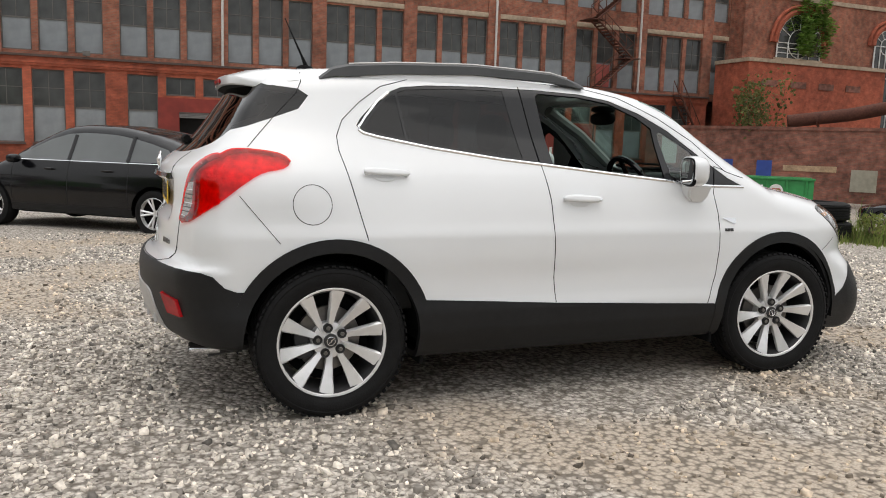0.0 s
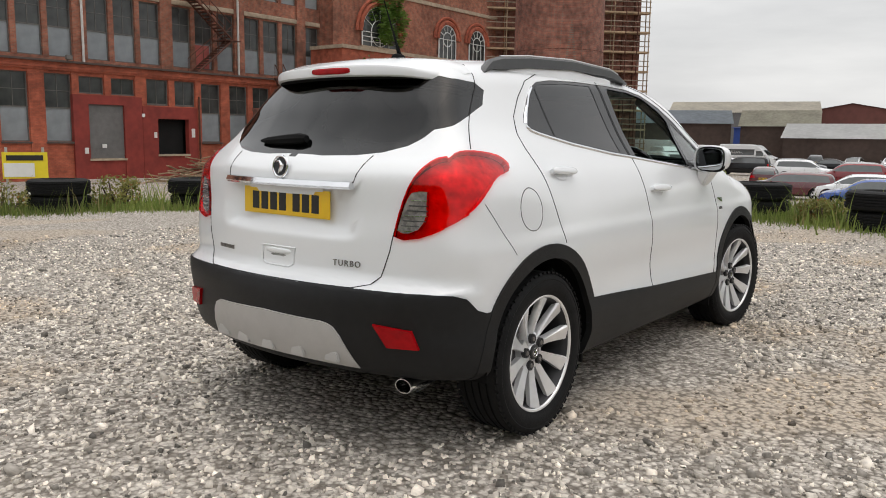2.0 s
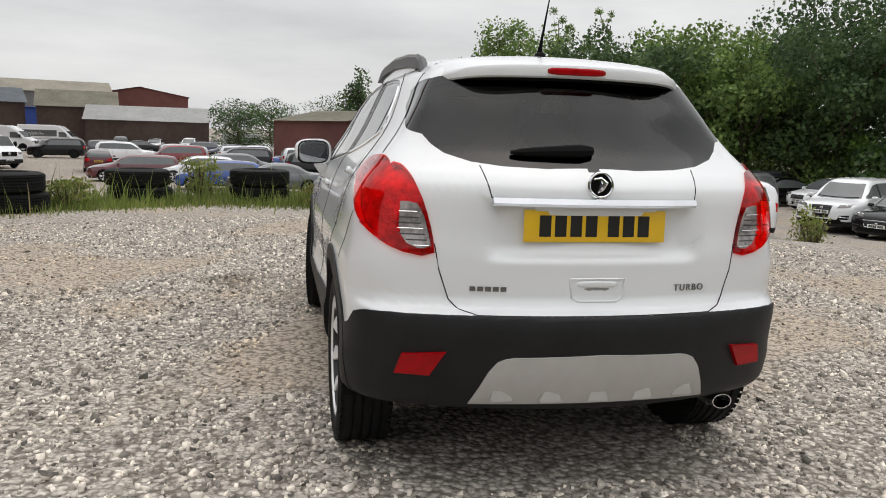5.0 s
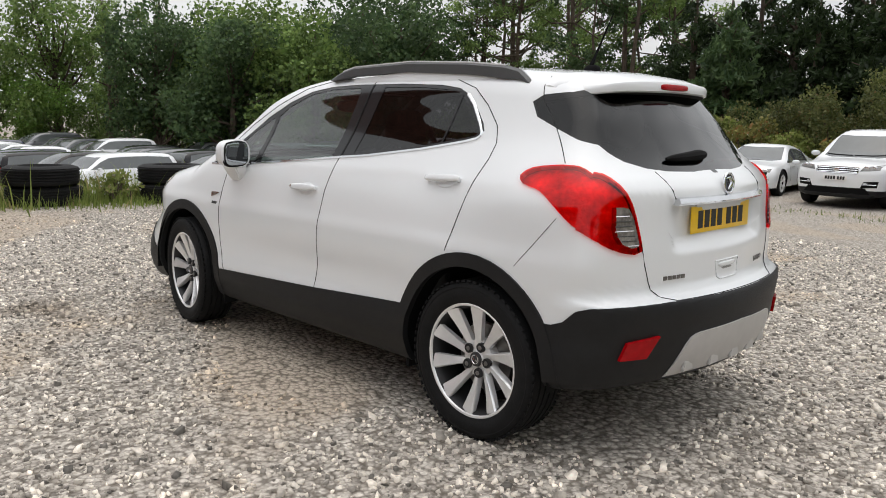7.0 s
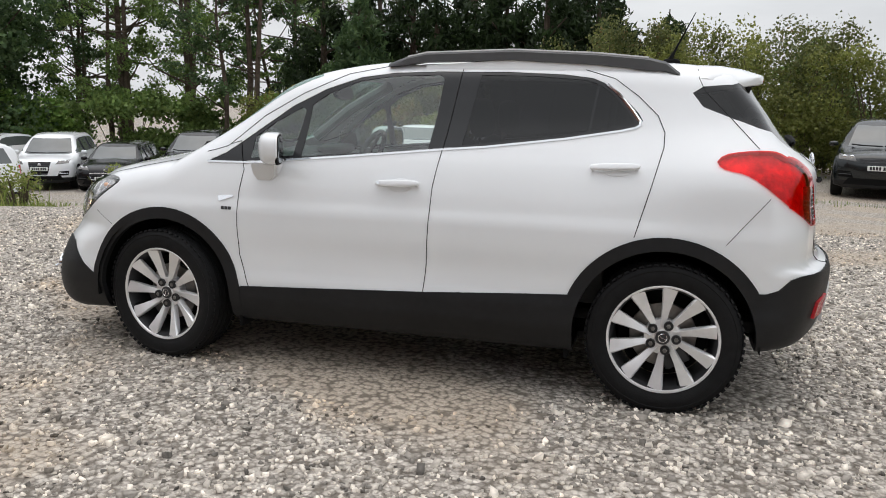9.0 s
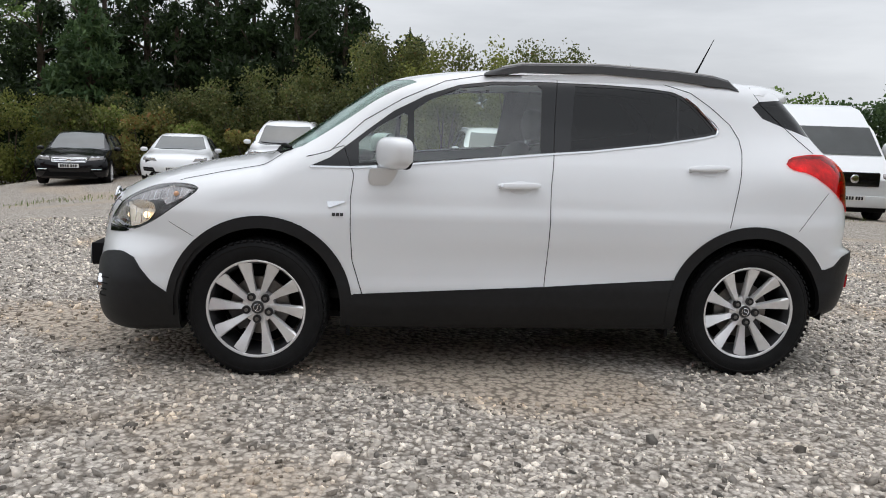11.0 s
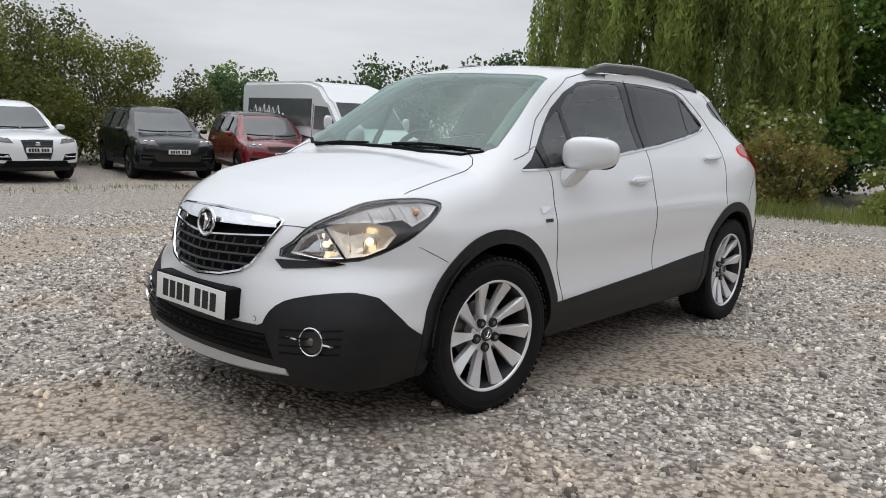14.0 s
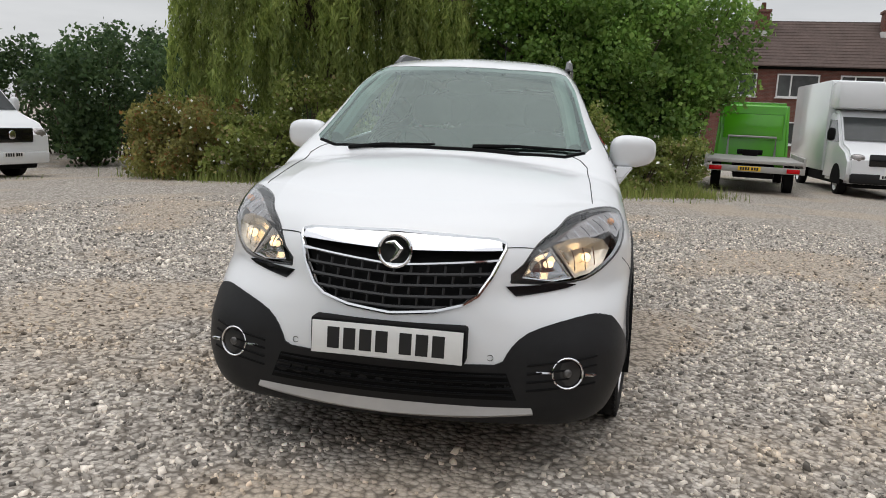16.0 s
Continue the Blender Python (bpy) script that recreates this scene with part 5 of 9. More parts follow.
def sandy_patches(n, l, co, most):
    """How sandy the yard is at a place: the same broad patches on which few loose stones lie, with ragged rims."""
    def op(kind, a, b, c=0.0):
        m = n.new("ShaderNodeMath")
        m.operation = kind
        for k, v in enumerate((a, b, c)):
            if isinstance(v, (int, float)):
                m.inputs[k].default_value = v
            else:
                l.new(v, m.inputs[k])
        return m.outputs[0]
    sp, ns, mr = n.new("ShaderNodeSeparateXYZ"), n.new("ShaderNodeTexNoise"), n.new("ShaderNodeMapRange")
    l.new(co.outputs["Object"], sp.inputs[0])
    l.new(co.outputs["Object"], ns.inputs["Vector"])
    ns.inputs["Scale"].default_value, ns.inputs["Detail"].default_value = 1.1, 7
    x, y = sp.outputs[0], sp.outputs[1]
    swing = op("MULTIPLY", op("SINE", op("MULTIPLY", y, .7), 0), 2.0)
    wave = op("MULTIPLY", op("SINE", op("MULTIPLY_ADD", x, 1.1, swing), 0), op("SINE", op("MULTIPLY_ADD", y, 1.3, 1.0), 0))
    fine = op("MULTIPLY", op("SINE", op("MULTIPLY_ADD", x, 3.1, op("MULTIPLY", y, 2.3)), 0), .35)
    both = op("ADD", wave, fine)
    l.new(op("MULTIPLY_ADD", ns.outputs["Fac"], 2.4, op("ADD", both, -1.2)), mr.inputs["Value"])
    mr.inputs["From Min"].default_value, mr.inputs["From Max"].default_value = .10, .65
    mr.inputs["To Max"].default_value = most
    return mr


def gravel_material():
    m = bpy.data.materials.new("gravel")
    m.use_nodes = True
    n, l = m.node_tree.nodes, m.node_tree.links
    b = n["Principled BSDF"]
    b.inputs["Roughness"].default_value, b.inputs["Specular IOR Level"].default_value = .9, .25
    co = n.new("ShaderNodeTexCoord")
    cells = []
    for sc in (34.0, 70.0):
        v = n.new("ShaderNodeTexVoronoi")
        v.inputs["Scale"].default_value = sc
        l.new(co.outputs["Object"], v.inputs["Vector"])
        cells.append(v)
    ramp = n.new("ShaderNodeValToRGB")
    els = ramp.color_ramp.elements
    els[0].position, els[0].color = 0.0, (.13, .117, .10, 1)
    els[1].position, els[1].color = 1.0, (.78, .73, .66, 1)
    for p, c in ((.3, (.31, .28, .245, 1)), (.6, (.49, .447, .395, 1)), (.85, (.64, .59, .525, 1))):
        e = els.new(p)
        e.color = c
    sep = n.new("ShaderNodeSeparateColor")
    mixc = n.new("ShaderNodeMix")
    mixc.data_type, mixc.inputs[0].default_value = "RGBA", .45
    l.new(cells[0].outputs["Color"], mixc.inputs[6])
    l.new(cells[1].outputs["Color"], mixc.inputs[7])
    l.new(mixc.outputs[2], sep.inputs[0])
    l.new(sep.outputs[0], ramp.inputs["Fac"])
    # worn, sandy patches
    pr = sandy_patches(n, l, co, .85)
    fine = n.new("ShaderNodeTexNoise")
    fine.inputs["Scale"].default_value, fine.inputs["Detail"].default_value = 90, 4
    l.new(co.outputs["Object"], fine.inputs["Vector"])
    sand = n.new("ShaderNodeValToRGB")
    sand.color_ramp.elements[0].position, sand.color_ramp.elements[0].color = .3, (.37, .305, .235, 1)
    sand.color_ramp.elements[1].position, sand.color_ramp.elements[1].color = .7, (.60, .515, .42, 1)
    l.new(fine.outputs["Fac"], sand.inputs["Fac"])
    mx = n.new("ShaderNodeMix")
    mx.data_type = "RGBA"
    l.new(pr.outputs[0], mx.inputs[0])
    l.new(ramp.outputs["Color"], mx.inputs[6])
    l.new(sand.outputs["Color"], mx.inputs[7])
    # dark brown between the cells: shade in the gaps painted in, with the soil
    gap, shaded_soil = n.new("ShaderNodeMapRange"), n.new("ShaderNodeMix")
    gap.inputs["From Min"].default_value, gap.inputs["From Max"].default_value = .42, .78
    gap.inputs["To Max"].default_value = .8
    l.new(cells[0].outputs["Distance"], gap.inputs["Value"])
    shaded_soil.data_type = "RGBA"
    l.new(gap.outputs[0], shaded_soil.inputs[0])
    l.new(mx.outputs[2], shaded_soil.inputs[6])
    shaded_soil.inputs[7].default_value = (.11, .092, .073, 1)
    l.new(shaded_soil.outputs[2], b.inputs["Base Color"])
    bp = n.new("ShaderNodeBump")
    bp.inputs["Strength"].default_value, bp.inputs["Distance"].default_value, bp.invert = .9, .014, True
    l.new(cells[0].outputs["Distance"], bp.inputs["Height"])
    l.new(bp.outputs["Normal"], b.inputs["Normal"])
    return m


def stone_material():
    """Loose chips, each its own grey or beige, browner where the yard is sandy."""
    m = material("stone", (.60, .545, .475), .85, vary=.42, scale=40, island=.80)
    n, l = m.node_tree.nodes, m.node_tree.links
    b = n["Principled BSDF"]
    src = b.inputs["Base Color"].links[0].from_socket
    co, mx = n.new("ShaderNodeTexCoord"), n.new("ShaderNodeMix")
    pr = sandy_patches(n, l, co, .85)
    mx.data_type, mx.blend_type = "RGBA", "MULTIPLY"
    l.new(pr.outputs[0], mx.inputs[0])
    l.new(src, mx.inputs[6])
    mx.inputs[7].default_value = (.86, .76, .64, 1)
    l.new(mx.outputs[2], b.inputs["Base Color"])
    return m


def oil_stain(m):
    """An old oil stain, uneven in outline, on the gravel beside the car's nose."""
    n, l = m.node_tree.nodes, m.node_tree.links
    b = n["Principled BSDF"]
    src = b.inputs["Base Color"].links[0].from_socket
    co, sub, le, ns, ad, mr, mx = n.new("ShaderNodeTexCoord"), n.new("ShaderNodeVectorMath"), n.new("ShaderNodeVectorMath"), n.new("ShaderNodeTexNoise"), n.new("ShaderNodeMath"), n.new("ShaderNodeMapRange"), n.new("ShaderNodeMix")
    sub.operation, le.operation, ad.operation = "SUBTRACT", "LENGTH", "MULTIPLY_ADD"
    sub.inputs[1].default_value = (*STAIN, 0)
    ns.inputs["Scale"].default_value, ns.inputs["Detail"].default_value = 4.5, 5
    l.new(co.outputs["Object"], sub.inputs[0])
    l.new(sub.outputs[0], le.inputs[0])
    l.new(co.outputs["Object"], ns.inputs["Vector"])
    l.new(ns.outputs["Fac"], ad.inputs[0])
    ad.inputs[1].default_value = .5
    l.new(le.outputs["Value"], ad.inputs[2])
    mr.inputs["From Min"].default_value, mr.inputs["From Max"].default_value = .34, .62
    mr.inputs["To Min"].default_value, mr.inputs["To Max"].default_value = .72, 0
    l.new(ad.outputs[0], mr.inputs["Value"])
    mx.data_type, mx.blend_type = "RGBA", "MULTIPLY"
    l.new(mr.outputs[0], mx.inputs[0])
    l.new(src, mx.inputs[6])
    mx.inputs[7].default_value = (.36, .31, .25, 1)
    l.new(mx.outputs[2], b.inputs["Base Color"])
    return m


def brick_material(name, c1, c2, mortar, scale=1.0, stain=.35):
    m = bpy.data.materials.new(name)
    m.use_nodes = True
    n, l = m.node_tree.nodes, m.node_tree.links
    b = n["Principled BSDF"]
    b.inputs["Roughness"].default_value = .9
    co = n.new("ShaderNodeTexCoord")
    # bricks laid along whichever way the wall runs
    sx, add, cmb = n.new("ShaderNodeSeparateXYZ"), n.new("ShaderNodeMath"), n.new("ShaderNodeCombineXYZ")
    l.new(co.outputs["Object"], sx.inputs[0])
    l.new(sx.outputs[0], add.inputs[0])
    l.new(sx.outputs[1], add.inputs[1])
    l.new(add.outputs[0], cmb.inputs[0])
    l.new(sx.outputs[2], cmb.inputs[1])
    br = n.new("ShaderNodeTexBrick")
    br.inputs["Scale"].default_value = scale
    br.inputs["Brick Width"].default_value, br.inputs["Row Height"].default_value, br.inputs["Mortar Size"].default_value = .225, .075, .008
    br.inputs["Color1"].default_value, br.inputs["Color2"].default_value, br.inputs["Mortar"].default_value = (*c1, 1), (*c2, 1), (*mortar, 1)
    l.new(cmb.outputs[0], br.inputs["Vector"])
    ns, n2 = n.new("ShaderNodeTexNoise"), n.new("ShaderNodeTexNoise")
    ns.inputs["Scale"].default_value, ns.inputs["Detail"].default_value = .35, 8
    n2.inputs["Scale"].default_value, n2.inputs["Detail"].default_value = 2.6, 6
    l.new(co.outputs["Object"], ns.inputs["Vector"])
    l.new(co.outputs["Object"], n2.inputs["Vector"])
    ad = n.new("ShaderNodeMath")
    ad.operation = "ADD"
    l.new(ns.outputs["Fac"], ad.inputs[0])
    l.new(n2.outputs["Fac"], ad.inputs[1])
    mr = n.new("ShaderNodeMapRange")
    mr.inputs["From Min"].default_value, mr.inputs["From Max"].default_value = .75, 1.3
    mr.inputs["To Min"].default_value, mr.inputs["To Max"].default_value = 1 - stain, 1 + stain * .5
    l.new(ad.outputs[0], mr.inputs["Value"])
    hs = n.new("ShaderNodeHueSaturation")
    l.new(mr.outputs[0], hs.inputs["Value"])
    l.new(br.outputs["Color"], hs.inputs["Color"])
    l.new(hs.outputs["Color"], b.inputs["Base Color"])
    bp = n.new("ShaderNodeBump")
    bp.inputs["Strength"].default_value, bp.inputs["Distance"].default_value, bp.invert = .5, .01, True
    l.new(br.outputs["Fac"], bp.inputs["Height"])
    l.new(bp.outputs["Normal"], b.inputs["Normal"])
    return m


def leaf_material(name, a, b_, dead=None, dead_share=.0):
    """Leaves: every leaf its own green, a little light comes through."""
    m = bpy.data.materials.new(name)
    m.use_nodes = True
    n, l = m.node_tree.nodes, m.node_tree.links
    b = n["Principled BSDF"]
    b.inputs["Roughness"].default_value, b.inputs["Specular IOR Level"].default_value = .55, .3
    g = n.new("ShaderNodeNewGeometry")
    ramp = n.new("ShaderNodeValToRGB")
    ramp.color_ramp.elements[0].color, ramp.color_ramp.elements[1].color = (*a, 1), (*b_, 1)
    if dead:
        ramp.color_ramp.elements[1].position = 1 - dead_share
        e = ramp.color_ramp.elements.new(min(.999, 1 - dead_share + .02))
        e.color = (*dead, 1)
    co, ns, mx = n.new("ShaderNodeTexCoord"), n.new("ShaderNodeTexNoise"), n.new("ShaderNodeMath")
    ns.inputs["Scale"].default_value, ns.inputs["Detail"].default_value = .7, 4
    l.new(co.outputs["Object"], ns.inputs["Vector"])
    mr = n.new("ShaderNodeMapRange")
    mr.inputs["From Min"].default_value, mr.inputs["From Max"].default_value = .35, .65
    mr.inputs["To Min"].default_value, mr.inputs["To Max"].default_value = .6, 1.3
    l.new(ns.outputs["Fac"], mr.inputs["Value"])
    hs = n.new("ShaderNodeHueSaturation")
    l.new(g.outputs["Random Per Island"], ramp.inputs["Fac"])
    l.new(ramp.outputs["Color"], hs.inputs["Color"])
    l.new(mr.outputs[0], hs.inputs["Value"])
    l.new(hs.outputs["Color"], b.inputs["Base Color"])
    tr, ms = n.new("ShaderNodeBsdfTranslucent"), n.new("ShaderNodeMixShader")
    ms.inputs[0].default_value = .42
    l.new(hs.outputs["Color"], tr.inputs["Color"])
    l.new(b.outputs[0], ms.inputs[1])
    l.new(tr.outputs[0], ms.inputs[2])
    l.new(ms.outputs[0], n["Material Output"].inputs["Surface"])
    return m


M.update({
    "gravel": oil_stain(gravel_material()),
    "stone": oil_stain(stone_material()),
    "brick": brick_material("brick", (.42, .145, .085), (.31, .10, .062), (.26, .19, .14), stain=.5),
    "brick_red": brick_material("brick_red", (.49, .125, .065), (.41, .098, .053), (.31, .10, .06), stain=.45),
    "brick_dark": brick_material("brick_dark", (.33, .125, .085), (.235, .092, .066), (.19, .14, .11), stain=.6),
    "brick_house": brick_material("brick_house", (.20, .07, .05), (.16, .055, .042), (.2, .16, .13), stain=.3),
    "oxide_light": material("oxide_light", (.42, .10, .08), .8, vary=.25, scale=3, bump=.1),
    "oxide": material("oxide", (.25, .035, .025), .75, vary=.25, scale=3, bump=.1),
    "band": material("band", (.42, .33, .24), .85, vary=.3, scale=5, bump=.1),
    "steel_frame": material("steel_frame", (.13, .12, .11), .7, vary=.3, scale=8),
    "frosted": material("frosted", (.27, .295, .31), .35, vary=.3, scale=1.3),
    "dark_pane": material("dark_pane", (.058, .062, .06), .14, vary=.65, scale=1.3),
    # near-black colour that stands for the shade of unlit rooms
    "interior_shade": material("interior_shade", (.008, .008, .008), .9, vary=.3),
    "shutter": material("shutter", (.17, .165, .16), .55, vary=.2, scale=4),
    "rust": material("rust", (.11, .04, .025), .85, vary=.4, scale=9, bump=.2),
    "white_pipe": material("white_pipe", (.62, .60, .57), .6, vary=.15, scale=5),
    "skip_green": material("skip_green", (.03, .26, .07), .5, vary=.25, scale=4, bump=.05),
    "sign_yellow": material("sign_yellow", (.75, .60, .02), .5, vary=.08, scale=6),
    "sign_white": material("sign_white", (.72, .72, .70), .5, vary=.08, scale=6),
    "sign_blue": material("sign_blue", (.08, .22, .45), .5, vary=.1, scale=6),
    "sign_red": material("sign_red", (.55, .08, .12), .5, vary=.1, scale=6),
    "timber": material("timber", (.34, .24, .15), .85, vary=.35, scale=9, bump=.2, island=.3),
    "bark": material("bark", (.10, .075, .055), .95, vary=.4, scale=10, bump=.5, bump_scale=30),
    "roof_tile": material("roof_tile", (.095, .065, .055), .85, vary=.3, scale=7, bump=.3, bump_scale=14),
    "asbestos": material("asbestos", (.36, .34, .27), .9, vary=.25, scale=3, bump=.1),
    "sheet_white": material("sheet_white", (.60, .60, .59), .7, vary=.15, scale=2),
    "cream_sheet": material("cream_sheet", (.52, .48, .40), .75, vary=.2, scale=2),
    "slate_sheet": material("slate_sheet", (.22, .25, .28), .6, vary=.25, scale=2),
    "shed_brown": material("shed_brown", (.075, .05, .04), .85, vary=.3, scale=2),
    "shed_red": material("shed_red", (.15, .055, .045), .85, vary=.25, scale=1),
    "shed_blue": material("shed_blue", (.03, .07, .30), .7, vary=.2, scale=2),
    "upvc": material("upvc", (.72, .72, .71), .45, vary=.05, scale=4),
    "van_green": material("van_green", (.10, .45, .01), .3, vary=.06, scale=3, coat=.8),
    "scaffold_tube": material("scaffold_tube", (.30, .24, .18), .6, metal=.2, vary=.4, scale=3),
    "deck": material("deck", (.40, .39, .37), .6, metal=.3, vary=.2, scale=5),
    "leaf": leaf_material("leaf", (0.109, 0.183, 0.052), (0.248, 0.344, 0.099)),
    "leaf_dark": leaf_material("leaf_dark", (0.053, 0.098, 0.042), (0.120, 0.184, 0.069)),
    "leaf_bright": leaf_material("leaf_bright", (0.121, 0.233, 0.044), (0.257, 0.390, 0.090)),
    "leaf_willow": leaf_material("leaf_willow", (0.185, 0.250, 0.060), (0.36, 0.42, 0.12)),
    "leaf_hedge": leaf_material("leaf_hedge", (.085, .115, .034), (.20, .205, .072), (.20, .15, .06), .05),
    "leaf_olive": leaf_material("leaf_olive", (.15, .18, .04), (.28, .29, .08)),
    "leaf_conifer": leaf_material("leaf_conifer", (.016, .030, .011), (.046, .074, .026)),
    "weed": leaf_material("weed", (.16, .21, .05), (.32, .36, .10), (.38, .32, .15), .09),
    "grass": leaf_material("grass", (.13, .19, .042), (.26, .31, .08), (.38, .32, .15), .07),
    "weed_rust": leaf_material("weed_rust", (.19, .20, .055), (.34, .31, .10), (.34, .19, .07), .12),
    "flower": material("flower", (.75, .75, .68), .7, vary=.1, scale=9),
})
PAINTS = {
    "white": M["white_paint"],
    "black": material("black_paint", (.005, .005, .0062), .14, spec=.3, vary=.1, scale=3, coat=.2),
    "grey": material("grey_paint", (.12, .125, .135), .3, metal=.4, vary=.06, scale=3, coat=1.0),
    "silver": material("silver_paint", (.42, .43, .45), .3, metal=.5, vary=.05, scale=3, coat=1.0),
    "blue": material("blue_paint", (.02, .07, .30), .25, vary=.06, scale=3, coat=1.0),
    "indigo": material("indigo_paint", (.025, .018, .16), .22, metal=.3, vary=.06, scale=3, coat=1.0),
    "red": material("red_paint", (.19, .008, .014), .22, metal=.2, vary=.06, scale=3, coat=1.0),
    "maroon": material("maroon_paint", (.10, .012, .018), .25, vary=.06, scale=3, coat=1.0),
    "navy": material("navy_paint", (.012, .02, .055), .25, vary=.06, scale=3, coat=1.0),
    "dark_teal": material("dark_teal_paint", (.007, .010, .011), .22, spec=.35, vary=.1, scale=3, coat=.45),
}
M["car_glass"] = material("car_glass", (.10, .11, .112), .05, vary=.2, scale=2, spec=.8)

# ---- ground ----
def build_ground():
    xs = grid_axis([(-1500, -300, 300), (-300, -40, 20), (-40, -12, 2), (-12, 22, .5), (22, 60, 3), (60, 300, 20), (300, 1500, 300)])
    ys = grid_axis([(-1500, -300, 300), (-300, -40, 20), (-40, -20, 2), (-20, 24, .5), (24, 60, 3), (60, 300, 20), (300, 1500, 300)])
    xx, yy = np.meshgrid(xs, ys, indexing="ij")
    zz = ground_z(xx, yy)
    n = len(ys)
    v = np.stack([xx, yy, zz], -1).reshape(-1, 3)
    f = [(i * n + j, (i + 1) * n + j, (i + 1) * n + j + 1, i * n + j + 1) for i in range(len(xs) - 1) for j in range(n - 1)]
    g = raw_object("ground", v, f, M["gravel"], smooth=True)
    tagged(g, "grey crushed-stone yard with sandy worn patches", "ground", kind="structure")


def build_stones(count=74000):
    """Loose stones over the part of the yard that the walk passes."""
    rng = np.random.default_rng(5)
    r = np.sqrt(rng.uniform(1.2 ** 2, 7.2 ** 2, count * 3))
    a = rng.uniform(0, math.tau, count * 3)
    x, y = r * np.cos(a) * 1.02, r * np.sin(a)
    keep = (rng.uniform(0, 1, len(x)) < np.clip(1.25 - r / 7.5, .1, 1)) & ~((np.abs(x) < 1.9) & (np.abs(y) < .62))
    # fewer stones on the sandy patches
    patch = np.sin(x * 1.1 + 2.0 * np.sin(y * .7)) * np.sin(y * 1.3 + 1.0) + .35 * np.sin(x * 3.1 + y * 2.3)
    keep &= rng.uniform(0, 1, len(x)) < np.clip(1.0 - (patch - .15) * 1.6, .22, 1.0)
    x, y = x[keep][:count], y[keep][:count]
    n = len(x)
    # an eight-cornered chip, twelve triangles
    base = np.array([(-1, -1, -1), (1, -1, -1), (1, 1, -1), (-1, 1, -1), (-1, -1, 1), (1, -1, 1), (1, 1, 1), (-1, 1, 1)], float) * .62
    P = base[None] * (1 + rng.uniform(-.42, .42, (n, 8, 3)))
    s = rng.lognormal(-4.66, .38, n).clip(.004, .027)
    P *= s[:, None, None] * rng.uniform(.65, 1.3, (n, 1, 3))
    P[:, :, 2] *= .72
    q = rng.uniform(0, math.tau, n)
    tl = rng.uniform(-.5, .5, (n, 2))
    c, d = np.cos(q)[:, None], np.sin(q)[:, None]
    X = P[:, :, 0] * c - P[:, :, 1] * d
    Y = P[:, :, 0] * d + P[:, :, 1] * c
    Z = P[:, :, 2] + X * tl[:, :1] + Y * tl[:, 1:]
    g = ground_z(x, y)
    V = np.stack([X + x[:, None], Y + y[:, None], Z + g[:, None] + s[:, None] * .22], 2).reshape(-1, 3)
    tri = np.array([(4, 5, 6), (4, 6, 7), (0, 1, 5), (0, 5, 4), (1, 2, 6), (1, 6, 5), (2, 3, 7), (2, 7, 6), (3, 0, 4), (3, 4, 7)])
    F = (tri[None] + 8 * np.arange(n)[:, None, None]).reshape(-1, 3)
    ob = fast_mesh("loose_gravel", V, F, M["stone"])
    tagged(ob, "loose grey and beige crushed stones on the yard", "gravel", kind="stuff")


def fast_mesh(name, V, F, mat, parent=None):
    """A mesh from large arrays of triangles or quads."""
    V, F = np.ascontiguousarray(V, np.float32), np.ascontiguousarray(F, np.int32)
    me = bpy.data.meshes.new(name)
    k = F.shape[1]
    me.vertices.add(len(V))
    me.vertices.foreach_set("co", V.ravel())
    me.loops.add(F.size)
    me.loops.foreach_set("vertex_index", F.ravel())
    me.polygons.add(len(F))
    me.polygons.foreach_set("loop_start", np.arange(0, F.size, k, dtype=np.int32))
    me.polygons.foreach_set("loop_total", np.full(len(F), k, np.int32))
    me.update(calc_edges=True)
    me.materials.append(mat)
    ob = new(name, me)
    if parent:
        ob.parent = parent
    return ob


def leaves(rng, centers, size, droop=0.0, narrow=1.0):
    """Folded leaves at many places: two triangles about a middle rib each."""
    n = len(centers)
    a = rng.normal(size=(n, 3))
    a[:, 2] -= droop
    a /= np.linalg.norm(a, axis=1)[:, None]
    b = np.cross(a, rng.normal(size=(n, 3)))
    b /= np.maximum(np.linalg.norm(b, axis=1), 1e-6)[:, None]
    c = np.cross(a, b)
    s = size * rng.uniform(.6, 1.35, n)[:, None]
    w = s * narrow * .42
    P = np.stack([centers - a * s * .5, centers + b * w + c * w * .3, centers + a * s * .5, centers - b * w + c * w * .3], 1)
    F = np.arange(4 * n).reshape(n, 4)
    return P.reshape(-1, 3), F


def crown_points(rng, n, blobs, hollow=.45):
    """Places in a cloud of ellipsoids, denser towards their outsides."""
    w = np.array([b[3] * b[4] * b[5] for b in blobs]) ** .75
    pick = rng.choice(len(blobs), n, p=w / w.sum())
    B = np.array(blobs)[pick]
    d = rng.normal(size=(n, 3))
    d /= np.linalg.norm(d, axis=1)[:, None]
    r = rng.uniform(hollow, 1.0, n) ** .7 * (1 + .12 * rng.normal(size=n))
    return B[:, :3] + d * r[:, None] * B[:, 3:6]


